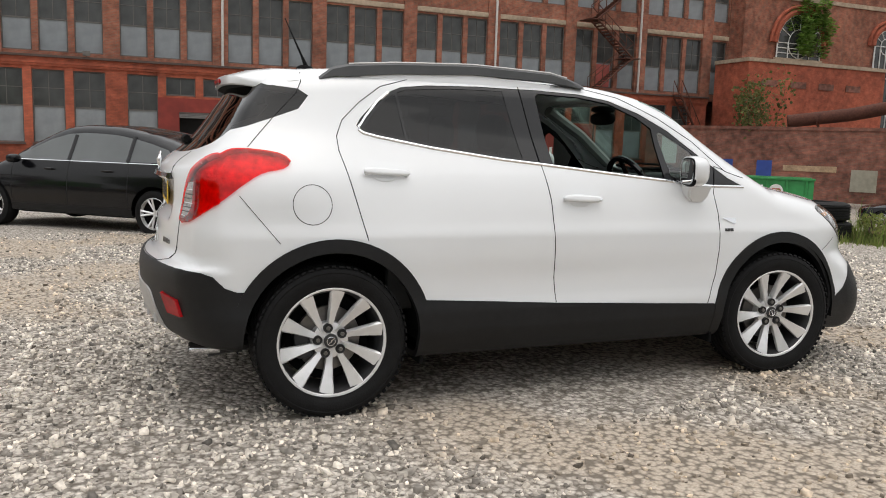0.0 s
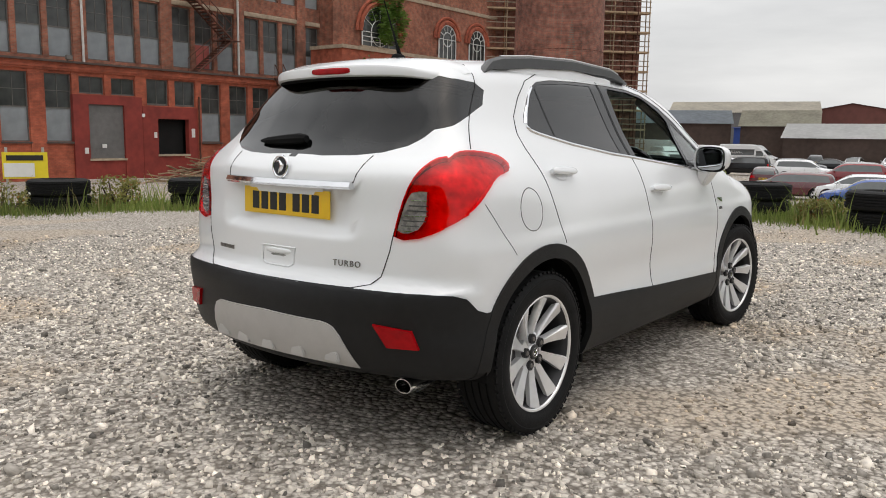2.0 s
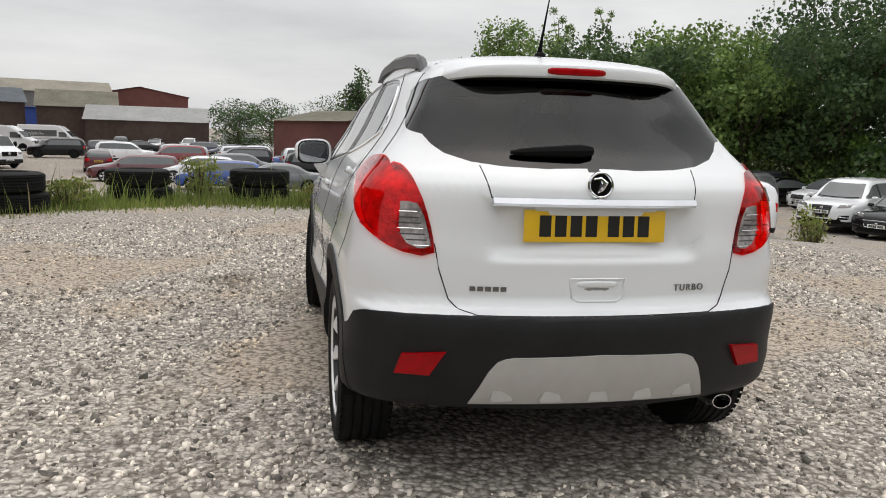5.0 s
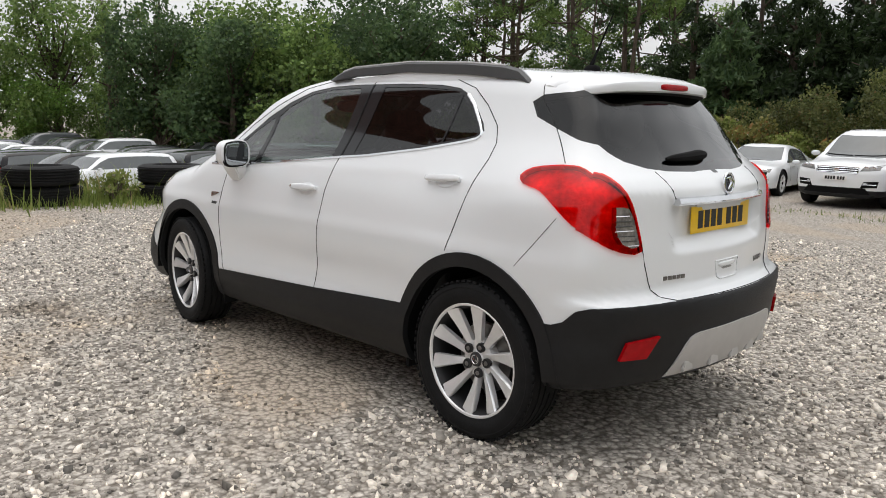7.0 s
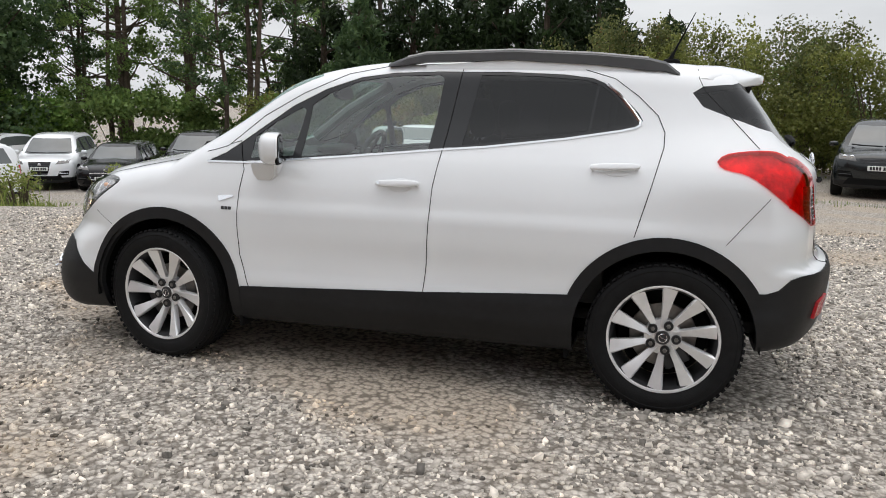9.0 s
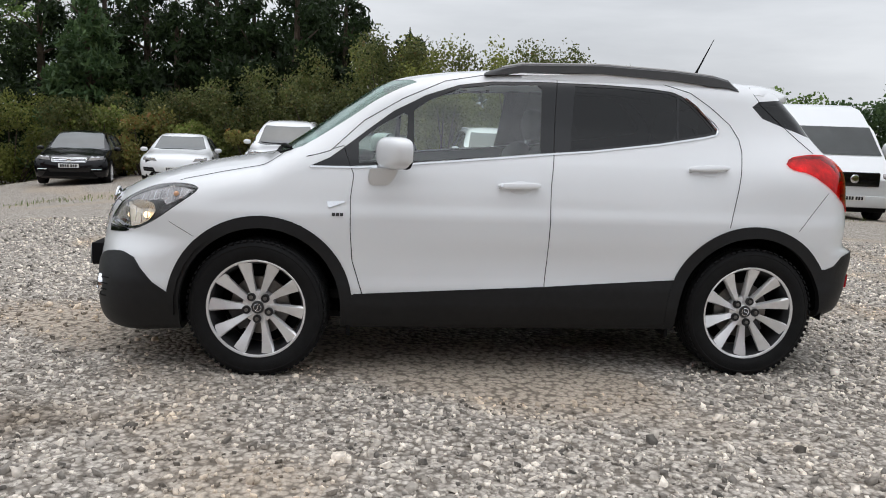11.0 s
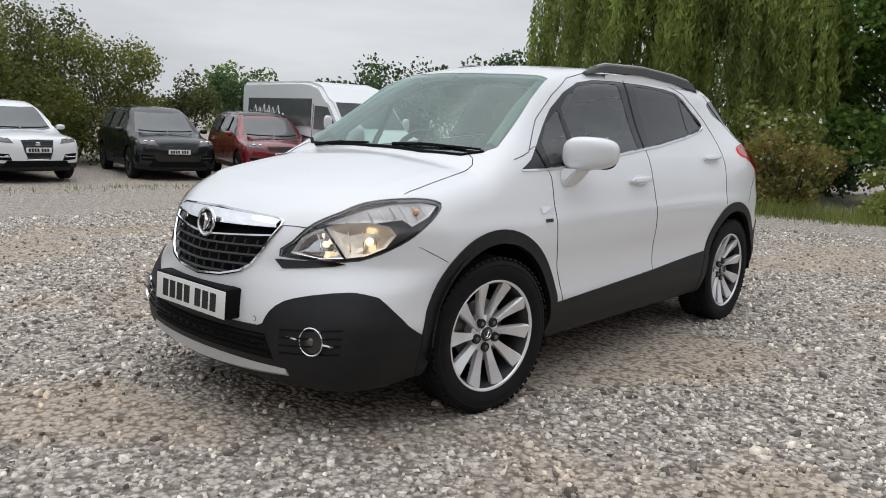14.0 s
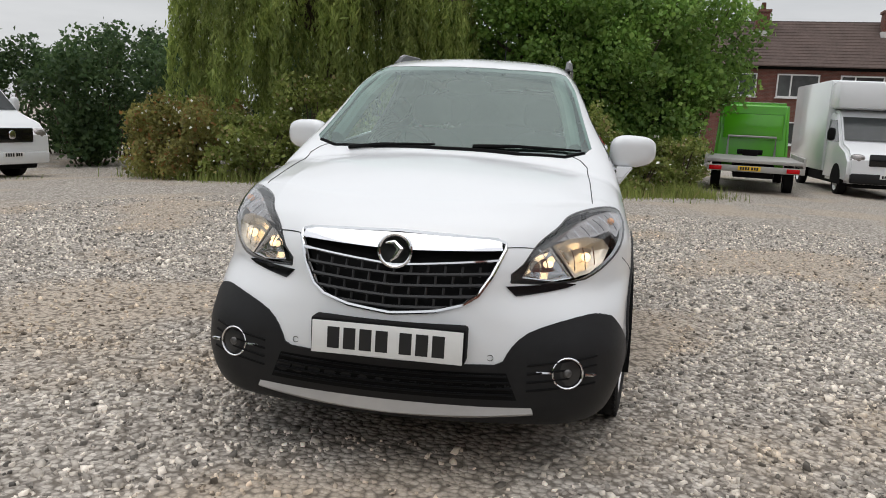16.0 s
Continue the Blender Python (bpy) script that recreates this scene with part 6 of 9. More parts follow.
def tree(x, y, top, width, kind, leaf, count, seed, label, base=None, name="tree"):
    """A tree with a tapered trunk, limbs and a crown of small leaves."""
    rng = np.random.default_rng(seed)
    z0 = gz(x, y) if base is None else base
    h = top - z0
    root = new(name)
    root.location = (x, y, z0)
    tagged(root, label, "tree")
    R = width / 2
    bm = bmesh.new()
    blobs = []
    if kind == "broad":
        trunk_top = h * .55
        tube(bm, [(0, 0, -.2), (.05 * R, 0, h * .2), (-.04 * R, .05 * R, h * .4), (0, 0, trunk_top), (.05, 0, h * .85)], [h * .032, h * .026, h * .02, h * .013, h * .004], 7)
        for k in range(17):
            a = rng.uniform(0, math.tau)
            zb = rng.uniform(.03, .6) * h
            rr = R * rng.uniform(.45, .85)
            ze = min(h * .92, zb + rng.uniform(.12, .38) * h)
            p0, p1 = Vector((0, 0, zb)), Vector((rr * math.cos(a), rr * math.sin(a), ze))
            tube(bm, [p0, p0.lerp(p1, .5) + Vector((0, 0, -.04 * h)), p1], [h * .010, h * .006, h * .002], 5)
            blobs.append((p1.x, p1.y, p1.z, R * rng.uniform(.30, .48), R * rng.uniform(.30, .48), h * rng.uniform(.09, .16)))
        blobs += [(rng.normal() * R * .3, rng.normal() * R * .3, h * rng.uniform(.12, .4), R * .55, R * .55, h * .12) for _ in range(4)]
        blobs += [(rng.normal() * R * .2, rng.normal() * R * .2, h * rng.uniform(.45, .88), R * .5, R * .5, h * .13) for _ in range(6)]
        blobs.append((0, 0, h * .93, R * .28, R * .28, h * .08))
        C = crown_points(rng, count, blobs)
        P, F = leaves(rng, C, .24 if h > 8 else .19 if leaf is not M["leaf_bright"] else .125)
    elif kind == "tall":
        for q in range(3):
            ox, oy, hq = rng.normal() * .9, rng.normal() * .9, h * rng.uniform(.8, 1.0)
            stem = [Vector((ox, oy, -.2)), Vector((ox + .15 * rng.normal(), oy, hq * .35)), Vector((ox * 1.2 + .2 * rng.normal(), oy * 1.2, hq * .7)), Vector((ox * 1.3, oy * 1.3, hq * .97))]
            thick = h * rng.uniform(.010, .019)
            tube(bm, stem, [thick, thick * .82, thick * .5, thick * .15], 7)
            for k in range(20):
                a, f = rng.uniform(0, math.tau), rng.uniform(.12, .95) ** .8
                p0 = stem[1].lerp(stem[3], (f - .35) / .65) if f > .35 else stem[0].lerp(stem[1], f / .35)
                rr = R * rng.uniform(.25, 1.0) * (1.05 - .5 * f)
                p1 = p0 + Vector((rr * math.cos(a), rr * math.sin(a), h * rng.uniform(.02, .2)))
                bend = p0.lerp(p1, .5) + Vector((rng.normal() * .2, rng.normal() * .2, -.02 * h))
                tube(bm, [p0, bend, p1], [thick * .32, thick * .18, thick * .06], 4)
                for c, w in ((p1, 1.0), (bend.lerp(p1, rng.uniform(.2, .8)), .7)):
                    blobs.append((c.x, c.y, c.z, w * R * rng.uniform(.10, .24), w * R * rng.uniform(.10, .24), w * h * rng.uniform(.015, .045)))
        C = crown_points(rng, count, blobs, .05)
        P, F = leaves(rng, C, .13)
    elif kind == "conifer":
        tube(bm, [(0, 0, -.2), (0, 0, h * .5), (0, 0, h * .98)], [h * .03, h * .018, h * .004], 7)
        for k in range(26):
            f = k / 25
            zb = h * (.06 + .86 * f)
            rr = R * (1 - f) ** .65 * rng.uniform(.75, 1.05) + .12
            for q in range(3):
                a = rng.uniform(0, math.tau)
                blobs.append((rr * .6 * math.cos(a), rr * .6 * math.sin(a), zb, rr * .45, rr * .45, h * .045))
        for k in range(14):
            a, zb = rng.uniform(0, math.tau), rng.uniform(.1, .8) * h
            rr = R * (1 - zb / h) ** .65 * .8
            tube(bm, [(0, 0, zb), (rr * math.cos(a), rr * math.sin(a), zb + .08 * h)], [h * .008, h * .002], 5)
        C = crown_points(rng, count, blobs, .3)
        P, F = leaves(rng, C, .30, droop=.7, narrow=.38)
    else:
        tube(bm, [(0, 0, -.2), (.1, 0, h * .25), (-.05, .1, h * .5), (.05, 0, h * .75)], [h * .05, h * .042, h * .03, h * .012], 8)
        strands = []
        for k in range(330):
            a = rng.uniform(0, math.tau)
            rr = R * rng.uniform(.15, 1.0) ** .6
            zt = h * (.62 + .36 * math.sqrt(max(0, 1 - (rr / R) ** 2))) * rng.uniform(.88, 1.04)
            ln = min(zt - .5, rng.uniform(.25, .75) * h)
            px, py = rr * math.cos(a), rr * math.sin(a)
            if k % 7 == 0:
                tube(bm, [(0, 0, h * .5), (px * .55, py * .55, zt * .96), (px, py, zt - .1)], [h * .012, h * .006, .01], 5)
            m = int(count / 330)
            t = rng.uniform(0, 1, m)
            sway = .16 * np.sin(t * 3 + k)
            strands.append(np.stack([px * (1 + .06 * t) + sway * .5 + rng.normal(size=m) * .05, py * (1 + .06 * t) + sway * .3 + rng.normal(size=m) * .05, zt - ln * t], 1))
        C = np.concatenate(strands)
        top_c = crown_points(rng, count // 5, [(0, 0, h * .8, R * .7, R * .7, h * .16)])
        C = np.concatenate([C, top_c])
        P, F = leaves(rng, C, .165, droop=2.6, narrow=.30)
    part("trunk", bm, M["bark"], root)
    fast_mesh("crown", P, F, leaf, root)
    return root


def shrub(x, y, top, width, leaf, count, seed, label, size=.16, depth=None, kindname="shrub", flowers=0):
    rng = np.random.default_rng(seed)
    z0 = gz(x, y)
    h = max(.4, top - z0)
    root = new(kindname)
    root.location = (x, y, z0)
    tagged(root, label, "shrub")
    R = width / 2
    D = R if depth is None else depth / 2
    bm = bmesh.new()
    blobs = []
    for k in range(12):
        px, py = rng.uniform(-.8, .8) * R, rng.uniform(-.7, .7) * D
        zz = h * rng.uniform(.3, .82)
        tube(bm, [(px * .3, py * .3, -.05), (px * .7, py * .7, zz * .6), (px, py, zz)], [.03, .02, .006], 5)
        blobs.append((px, py, zz, R * rng.uniform(.22, .42), D * rng.uniform(.25, .5), h * rng.uniform(.12, .24)))
    blobs += [(rng.uniform(-.7, .7) * R, rng.uniform(-.5, .5) * D, h * .22, R * .4, D * .5, h * .22) for _ in range(4)]
    C = crown_points(rng, count, blobs, .35)
    C[:, 2] = np.maximum(C[:, 2], .02)
    P, F = leaves(rng, C, size)
    tagged(part("stem", bm, M["bark"], root), kind="stuff")
    fast_mesh("foliage", P, F, leaf, root)
    if flowers:
        C = crown_points(rng, flowers, blobs, .95)
        C[:, 2] = np.maximum(C[:, 2], .1)
        P, F = leaves(rng, C, .055, narrow=1.4)
        ob = fast_mesh("blossom", P, F, M["flower"], root)
        tagged(ob, "small white blossom", kind="stuff")
    return root


def grass_band(name, spots, count, hmin, hmax, leaf, seed, label, spread=.6):
    """Grass and weeds as tapering blades, round many spots."""
    rng = np.random.default_rng(seed)
    sp = np.array(spots, float)
    k = rng.integers(0, len(sp) - 1, count)
    t = rng.uniform(0, 1, count)
    c = sp[k] * (1 - t)[:, None] + sp[k + 1] * t[:, None]
    clump = rng.normal(size=(max(8, count // 40), 2)) * spread
    c = c + clump[rng.integers(0, len(clump), count)] + rng.normal(size=(count, 2)) * .10
    z = ground_z(c[:, 0], c[:, 1])
    h = rng.uniform(hmin, hmax, count) * rng.uniform(.5, 1, count)
    a = rng.uniform(0, math.tau, count)
    w = rng.uniform(.003, .009, count) * (1 + h)
    lean = rng.normal(size=(count, 2)) * .28 * h[:, None]
    dx, dy = np.cos(a) * w, np.sin(a) * w
    p0 = np.stack([c[:, 0] - dx, c[:, 1] - dy, z - .01], 1)
    p1 = np.stack([c[:, 0] + dx, c[:, 1] + dy, z - .01], 1)
    p2 = np.stack([c[:, 0] + dx * .6 + lean[:, 0] * .4, c[:, 1] + dy * .6 + lean[:, 1] * .4, z + h * .6], 1)
    p3 = np.stack([c[:, 0] - dx * .6 + lean[:, 0] * .4, c[:, 1] - dy * .6 + lean[:, 1] * .4, z + h * .6], 1)
    p4 = np.stack([c[:, 0] + lean[:, 0], c[:, 1] + lean[:, 1], z + h], 1)
    V = np.stack([p0, p1, p2, p3, p4], 1).reshape(-1, 3)
    i = 5 * np.arange(count)[:, None]
    F = np.concatenate([i + np.array([[0, 1, 2]]), i + np.array([[0, 2, 3]]), i + np.array([[3, 2, 4]])])
    ob = fast_mesh(name, V, F, leaf)
    tagged(ob, label, "grass", kind="stuff")


# ---- other vehicles ----
KINDS = {
    "suv": dict(L=4.65, W=1.90, H=1.70, top=[(-1, .58), (-.975, .76), (-.90, .93), (-.75, .985), (-.3, 1), (.1, .985), (.25, .92), (.50, .665), (.58, .63), (.84, .585), (.95, .54), (1, .45)], win=(.50, -.86), r=.37),
    "sedan": dict(L=4.85, W=1.88, H=1.45, top=[(-1, .52), (-.965, .66), (-.72, .70), (-.64, .725), (-.42, .91), (-.2, .985), (0, 1), (.13, .975), (.28, .88), (.48, .70), (.56, .665), (.84, .58), (.95, .52), (1, .43)], win=(.48, -.62), r=.335),
    "hatch": dict(L=4.25, W=1.78, H=1.46, top=[(-1, .55), (-.965, .74), (-.88, .90), (-.72, .97), (-.3, 1), (.1, .98), (.26, .90), (.50, .69), (.58, .655), (.86, .57), (.96, .50), (1, .43)], win=(.50, -.84), r=.32),
    "estate": dict(L=4.75, W=1.83, H=1.47, top=[(-1, .55), (-.975, .72), (-.92, .90), (-.82, .965), (-.3, 1), (.08, .985), (.22, .92), (.44, .70), (.52, .665), (.84, .575), (.95, .51), (1, .43)], win=(.44, -.88), r=.325),
    "liftback": dict(L=4.39, W=1.70, H=1.43, top=[(-1, .60), (-.975, .70), (-.90, .77), (-.72, .84), (-.45, .945), (-.2, .995), (0, 1), (.13, .975), (.30, .87), (.52, .69), (.60, .645), (.86, .56), (.96, .49), (1, .42)], win=(.52, -.72), r=.305),
    "roadster": dict(L=4.34, W=1.80, H=1.28, top=[(-1, .56), (-.96, .68), (-.7, .75), (-.45, .90), (-.2, .99), (-.05, 1), (.08, .95), (.36, .72), (.46, .68), (.75, .63), (.92, .54), (1, .42)], win=(.36, -.5), r=.33),
}
_made = {}
_ground_kind = {}


def generic_skin(kind):
    k = KINDS[kind]
    a, hw, H = k["L"] / 2, k["W"] / 2, k["H"]
    tx, tz = [p[0] for p in k["top"]], [p[1] for p in k["top"]]

    def f(x, y, z):
        u = z / H
        ys = hw * lerp_table(u, [0, .12, .2, .38, .5, .58, .64, .7, .8, .9, 1.05], [.86, .93, .97, 1, .985, .955, .92, .87, .79, .71, .60])
        ys = ys * (1 - .06 * np.clip(np.abs(x) / a, 0, 1) ** 4)
        zt = H * lerp_table(x / a, tx, tz) - .10 * (y / hw) ** 2 * H * .5
        xf = a * (1 - .03 * np.clip((.3 - u) / .3, 0, 1)) - .22 * (y / hw) ** 2
        xr = -a * (1 - .02 * np.clip((.3 - u) / .3, 0, 1)) + .16 * (y / hw) ** 2
        q = smax(np.abs(y) - ys, z - zt, .10)
        q = smax(q, smax(x - xf, xr - x, .05), .16)
        return smax(q, .14 * H - z, .05)
    return f


def generic_car(kind, paint, face=""):
    """A parked car: shell, glass, wheels, lamps, grille and plate, facing +x."""
    k = KINDS[kind]
    a, hw, H, r = k["L"] / 2, k["W"] / 2, k["H"], k["r"]
    f = generic_skin(kind)
    root = new("parked_car")
    key = (kind, bool(face))
    seg, fine = (24, 6) if face else (14, 3)
    if key not in _ground_kind:
        step = .105 if face else .16
        X, Y, Z = grid_axis([(-a, a, step)]), grid_axis([(0, hw, step)]), grid_axis([(.1 * H, H * 1.02, step)])
        verts, faces, index = [], [], {}

        def vid(p):
            q = tuple(round(c, 4) for c in p)
            if q not in index:
                index[q] = len(verts)
                verts.append(p)
            return index[q]

        def sheet(us, vs, g):
            t = [[vid(g(u, v)) for v in vs] for u in us]
            for i in range(len(us) - 1):
                for j in range(len(vs) - 1):
                    faces.append((t[i][j], t[i + 1][j], t[i + 1][j + 1], t[i][j + 1]))
        sheet(X, Z, lambda u, v: (u, hw, v))
        sheet(X[::-1], Y, lambda u, v: (u, v, Z[-1]))
        sheet(Y, Z, lambda u, v: (a, u, v))
        sheet(Y[::-1], Z, lambda u, v: (-a, u, v))
        P = np.array(verts)
        C = np.stack([P[:, 0] * .84, np.zeros(len(P)), H * (.22 + .14 * P[:, 2] / H)], 1)
        D = P - C
        L = np.linalg.norm(D, axis=1)
        D /= L[:, None]
        lo, hi = np.zeros(len(P)), L * 1.02
        for _ in range(30):
            mid = (lo + hi) / 2
            Q = C + D * mid[:, None]
            ins = f(Q[:, 0], Q[:, 1], Q[:, 2]) < 0
            lo, hi = np.where(ins, mid, lo), np.where(ins, hi, mid)
        Q = C + D * lo[:, None]
        bm = bmesh.new()
        vs = [bm.verts.new(p) for p in Q]
        for fc in faces:
            try:
                bm.faces.new([vs[i] for i in fc])
            except ValueError:
                pass
        bmesh.ops.remove_doubles(bm, verts=bm.verts[:], dist=.001)
        tops = lambda x: H * float(lerp_table(np.array(x / a), [p[0] for p in k["top"]], [p[1] for p in k["top"]]))
        x0, x1 = k["win"][0] * a, k["win"][1] * a
        belt = .655 * H
        up = [x0 - .12 - (x0 - x1 - .25) * i / 9 for i in range(10)]
        dlo = [(x0 - .02, belt - .01)] + [(x, max(belt + .03, min(tops(x) - .085 * H, .915 * H))) for x in up] + [(x1, belt + .02)]
        ax = .62 * a if kind != "roadster" else .57 * a
        axr = -.60 * a if kind != "roadster" else -.57 * a

        def cut(poly, plane, keep, closed=True):
            ends = poly + [poly[0]] if closed else poly
            ij = {"xz": (0, 2), "xy": (0, 1), "yz": (1, 2)}[plane]
            for p, q in zip(ends, ends[1:]):
                d = Vector((q[0] - p[0], q[1] - p[1]))
                if d.length < 1e-5:
                    continue
                d.normalize()
                no, co = [0, 0, 0], [0, 0, 0]
                no[ij[0]], no[ij[1]] = -d[1], d[0]
                co[ij[0]], co[ij[1]] = p
                lo_, hi_ = [min(p[t], q[t]) - .004 for t in (0, 1)], [max(p[t], q[t]) + .004 for t in (0, 1)]
                fs = [g for g in bm.faces if keep(g.verts[0].co) and all(max(v.co[ij[t]] for v in g.verts) >= lo_[t] and min(v.co[ij[t]] for v in g.verts) <= hi_[t] for t in (0, 1))]
                if fs:
                    geom = list({v for g in fs for v in g.verts}) + list({e for g in fs for e in g.edges}) + fs
                    bmesh.ops.bisect_plane(bm, geom=geom, plane_co=co, plane_no=no, dist=.002)
        cut(dlo, "xz", lambda c: c.y > hw * .5)
        wb, wt = x0 + .20, next((p[0] for p in k["top"][::-1] if p[1] > .915), .2) * a
        screen = [(wb, 0), (wb - .06, hw * .5), (wb - .22, hw * .74), (wt - .04, hw * .60), (wt + .04, hw * .3), (wt + .05, 0)]
        cut(screen, "xy", lambda c: c.z > .6 * H and c.x > 0, False)
        rz0, rz1 = (.68 * H, .93 * H) if kind not in ("sedan", "roadster") else (.735 * H, .93 * H)
        back = [(0, rz1), (hw * .62, rz1), (hw * .74, rz0), (0, rz0)]
        cut(back, "yz", lambda c: c.x < -.25 * a and c.z > .6 * H, False)
        for w in (ax, axr):
            cut([(w + (r + .045) * math.cos(radians(t)), r + (r + .045) * math.sin(radians(t))) for t in range(-30, 211, 20)], "xz", lambda c: c.y > hw * .5, False)
        cut([(-a, .24 * H), (a, .24 * H)], "xz", lambda c: True, False)
        groups = {}
        bm.normal_update()
        for g in bm.faces:
            c, n = g.calc_center_median(), g.normal
            kd = "body"
            if c.y > hw * .55 and any(math.hypot(c.x - w, c.z - r) < r + .045 for w in (ax, axr)):
                kd = "hole"
            elif abs(n.y) > .35 and c.y > hw * .45 and inside((c.x, c.z), dlo):
                kd = "glass"
            elif c.x > .0 and c.z > .62 * H and inside((c.x, c.y), screen):
                kd = "glass"
            elif c.x < -.25 * a and c.z > .62 * H and abs(n.x) > .3 and inside((c.y, c.z), back):
                kd = "glass"
            elif c.z < .24 * H:
                kd = "lower"
            groups.setdefault(kd, []).append(g)
        meshes = {}
        for kd in ("body", "glass", "lower"):
            b2 = bmesh.new()
            mp = {}
            for g in groups.get(kd, []):
                for sg in (1, -1):
                    loop = []
                    for v in g.verts:
                        q = (v.index, sg if abs(v.co.y) > 1e-4 else 0)
                        q = (tuple(round(c, 4) for c in v.co), q[1])
                        if q not in mp:
                            mp[q] = b2.verts.new((v.co.x, v.co.y * sg, v.co.z))
                        loop.append(mp[q])
                    try:
                        b2.faces.new(loop if sg > 0 else loop[::-1])
                    except ValueError:
                        pass
            bmesh.ops.recalc_face_normals(b2, faces=b2.faces[:])
            meshes[kd] = b2
        bm.free()
        _ground_kind[key] = (meshes, ax, axr)
    meshes, ax, axr = _ground_kind[key]
    part("body", meshes["body"].copy(), PAINTS[paint], root)
    part("window_glass", meshes["glass"].copy(), M["car_glass"], root)
    part("lower_body", meshes["lower"].copy(), PAINTS[paint] if kind in ("sedan", "hatch", "roadster", "estate") else M["cladding"], root)
    # underside and wheel houses
    b = bmesh.new()
    box(b, -a * .93, a * .93, -hw * .80, hw * .80, .16 * H, .5 * H, .03)
    part("floor_pan", b, M["black_matt"], root)
    for w in (ax, axr):
        for s in (1, -1):
            wheel = new("wheel")
            wheel.parent = root
            wheel.location = (w, s * (hw - .12), r)
            b = bmesh.new()
            lathe(b, [(r * .66, -.10), (r * .8, -.115), (r * .95, -.10), (r, -.06), (r, .06), (r * .95, .10), (r * .8, .115), (r * .66, .10)], seg)
            part("tyre", b, M["tyre"], wheel)
            b = bmesh.new()
            lathe(b, [(.001, s * .07), (r * .12, s * .075), (r * .15, s * .06)], 12)
            for q in range(5):
                t = math.tau * q / 5
                for dt in (-.16, .16):
                    p0, p1 = Vector((r * .1 * math.cos(t), s * .065, r * .1 * math.sin(t))), Vector((r * .64 * math.cos(t + dt), s * .095, r * .64 * math.sin(t + dt)))
                    tube(b, [p0, p1], r * .05, 4)
            lathe(b, [(r * .62, s * .06), (r * .66, s * .105), (r * .70, s * .10)], seg)
            part("rim", b, M["rim_dark"] if face in ("shield", "slim") or (paint == "black" and kind == "suv") else M["alloy"], wheel)
            b = bmesh.new()
            cyl(b, (0, s * -.05, 0), (0, s * .02, 0), r * .66, seg=20)
            part("brake", b, M["black_matt"], wheel)
    # lamps
    g = lambda y, z: solve_generic(f, a, y, z)
    for s in (1, -1):
        b = bmesh.new()
        y0, y1, z0, z1 = hw * .48, hw * .86, .47 * H, .545 * H
        outline = [(y0, z0 + .01), (y1, z0 + .03 * H), (y1, z1 + .015 * H), (y0 + .06, z1 - .02)]
        lamp_panel(b, f, a, outline, s, 1, fine)
        part("headlamp", b, M["lamp_shell"] if face else M["lamp_clear"], root)
        if face:
            for q in (.30, .68):
                b = bmesh.new()
                yy, zz = y0 + (y1 - y0) * q, (z0 + z1) / 2 + .018 * H
                rounded(b, (solve_generic(f, a, yy, zz) + .004, s * yy, zz), (.022, .052, .026 * H), 2.2, 12, 8)
                part("lamp_lens", b, M["reflector"], root)
        b = bmesh.new()
        lamp_panel(b, f, a, [(hw * .56, .53 * H), (hw * .86, .53 * H), (hw * .84, .62 * H), (hw * .58, .62 * H)] if kind != "suv" else [(hw * .62, .5 * H), (hw * .88, .5 * H), (hw * .86, .64 * H), (hw * .64, .64 * H)], s, -1, fine)
        part("tail_lamp", b, M["lamp_red"], root)
        b = bmesh.new()
        rounded(b, (k["win"][0] * a - .28, s * (hw + .06), .66 * H), (.07, .10, .06), 2.6, 2 * fine, fine)
        part("door_mirror", b, PAINTS[paint], root)
        # door gaps
        for xx in (k["win"][0] * a - .15, .02 * a, -.42 * a):
            b = bmesh.new()
            pts = []
            for zz in np.linspace(.26 * H, .64 * H, 7):
                yv = solve_side(f, xx, zz, hw)
                pts.append((xx, s * (yv + .001), zz))
            tube(b, pts, .004, 4)
            part("door_gap", b, M["seam"], root)
    # half width at the foot and top, then the heights of the grille
    g0, g1, gb, gt = {"shield": (.24, .34, .29, .52), "bars": (.44, .46, .45, .525), "oval": (.38, .46, .29, .42), "low": (.30, .34, .20, .25), "slim": (.40, .44, .455, .52)}.get(face, (.40, .42, .36, .50))
    b = bmesh.new()
    lamp_panel(b, f, a, [(-hw * g0, gb * H), (hw * g0, gb * H), (hw * g1, gt * H), (-hw * g1, gt * H)], 1, 1, fine)
    part("grille", b, M["black_gloss"], root)
    for q in range({"bars": 3, "shield": 5, "slim": 2}.get(face, 4)):
        b = bmesh.new()
        zz = (gb + (gt - gb) * (q + .5) / {"bars": 3, "shield": 5, "slim": 2}.get(face, 4)) * H
        half = hw * (g0 + (g1 - g0) * (zz / H - gb) / (gt - gb)) * .97
        tube(b, [Vector((solve_generic(f, a, y, zz) + .013, y, zz)) for y in np.linspace(-half, half, 5)], .009 if face == "bars" else .006, 4)
        part("grille_bar", b, M["chrome"] if face == "bars" else M["alloy_dark"], root)
    if face in ("shield", "oval", "bars"):
        b = bmesh.new()
        ring = [(-g0, gb), (0, gb - .004), (g0, gb), ((g0 + g1) / 2 + .01, (gb + gt) / 2), (g1, gt), (0, gt + .004), (-g1, gt), (-(g0 + g1) / 2 - .01, (gb + gt) / 2)]
        tube(b, [Vector((solve_generic(f, a, hw * y, z * H) + .012, hw * y, z * H)) for y, z in ring], .011, 5, True)
        part("grille_frame", b, M["chrome"], root)
        b = bmesh.new()
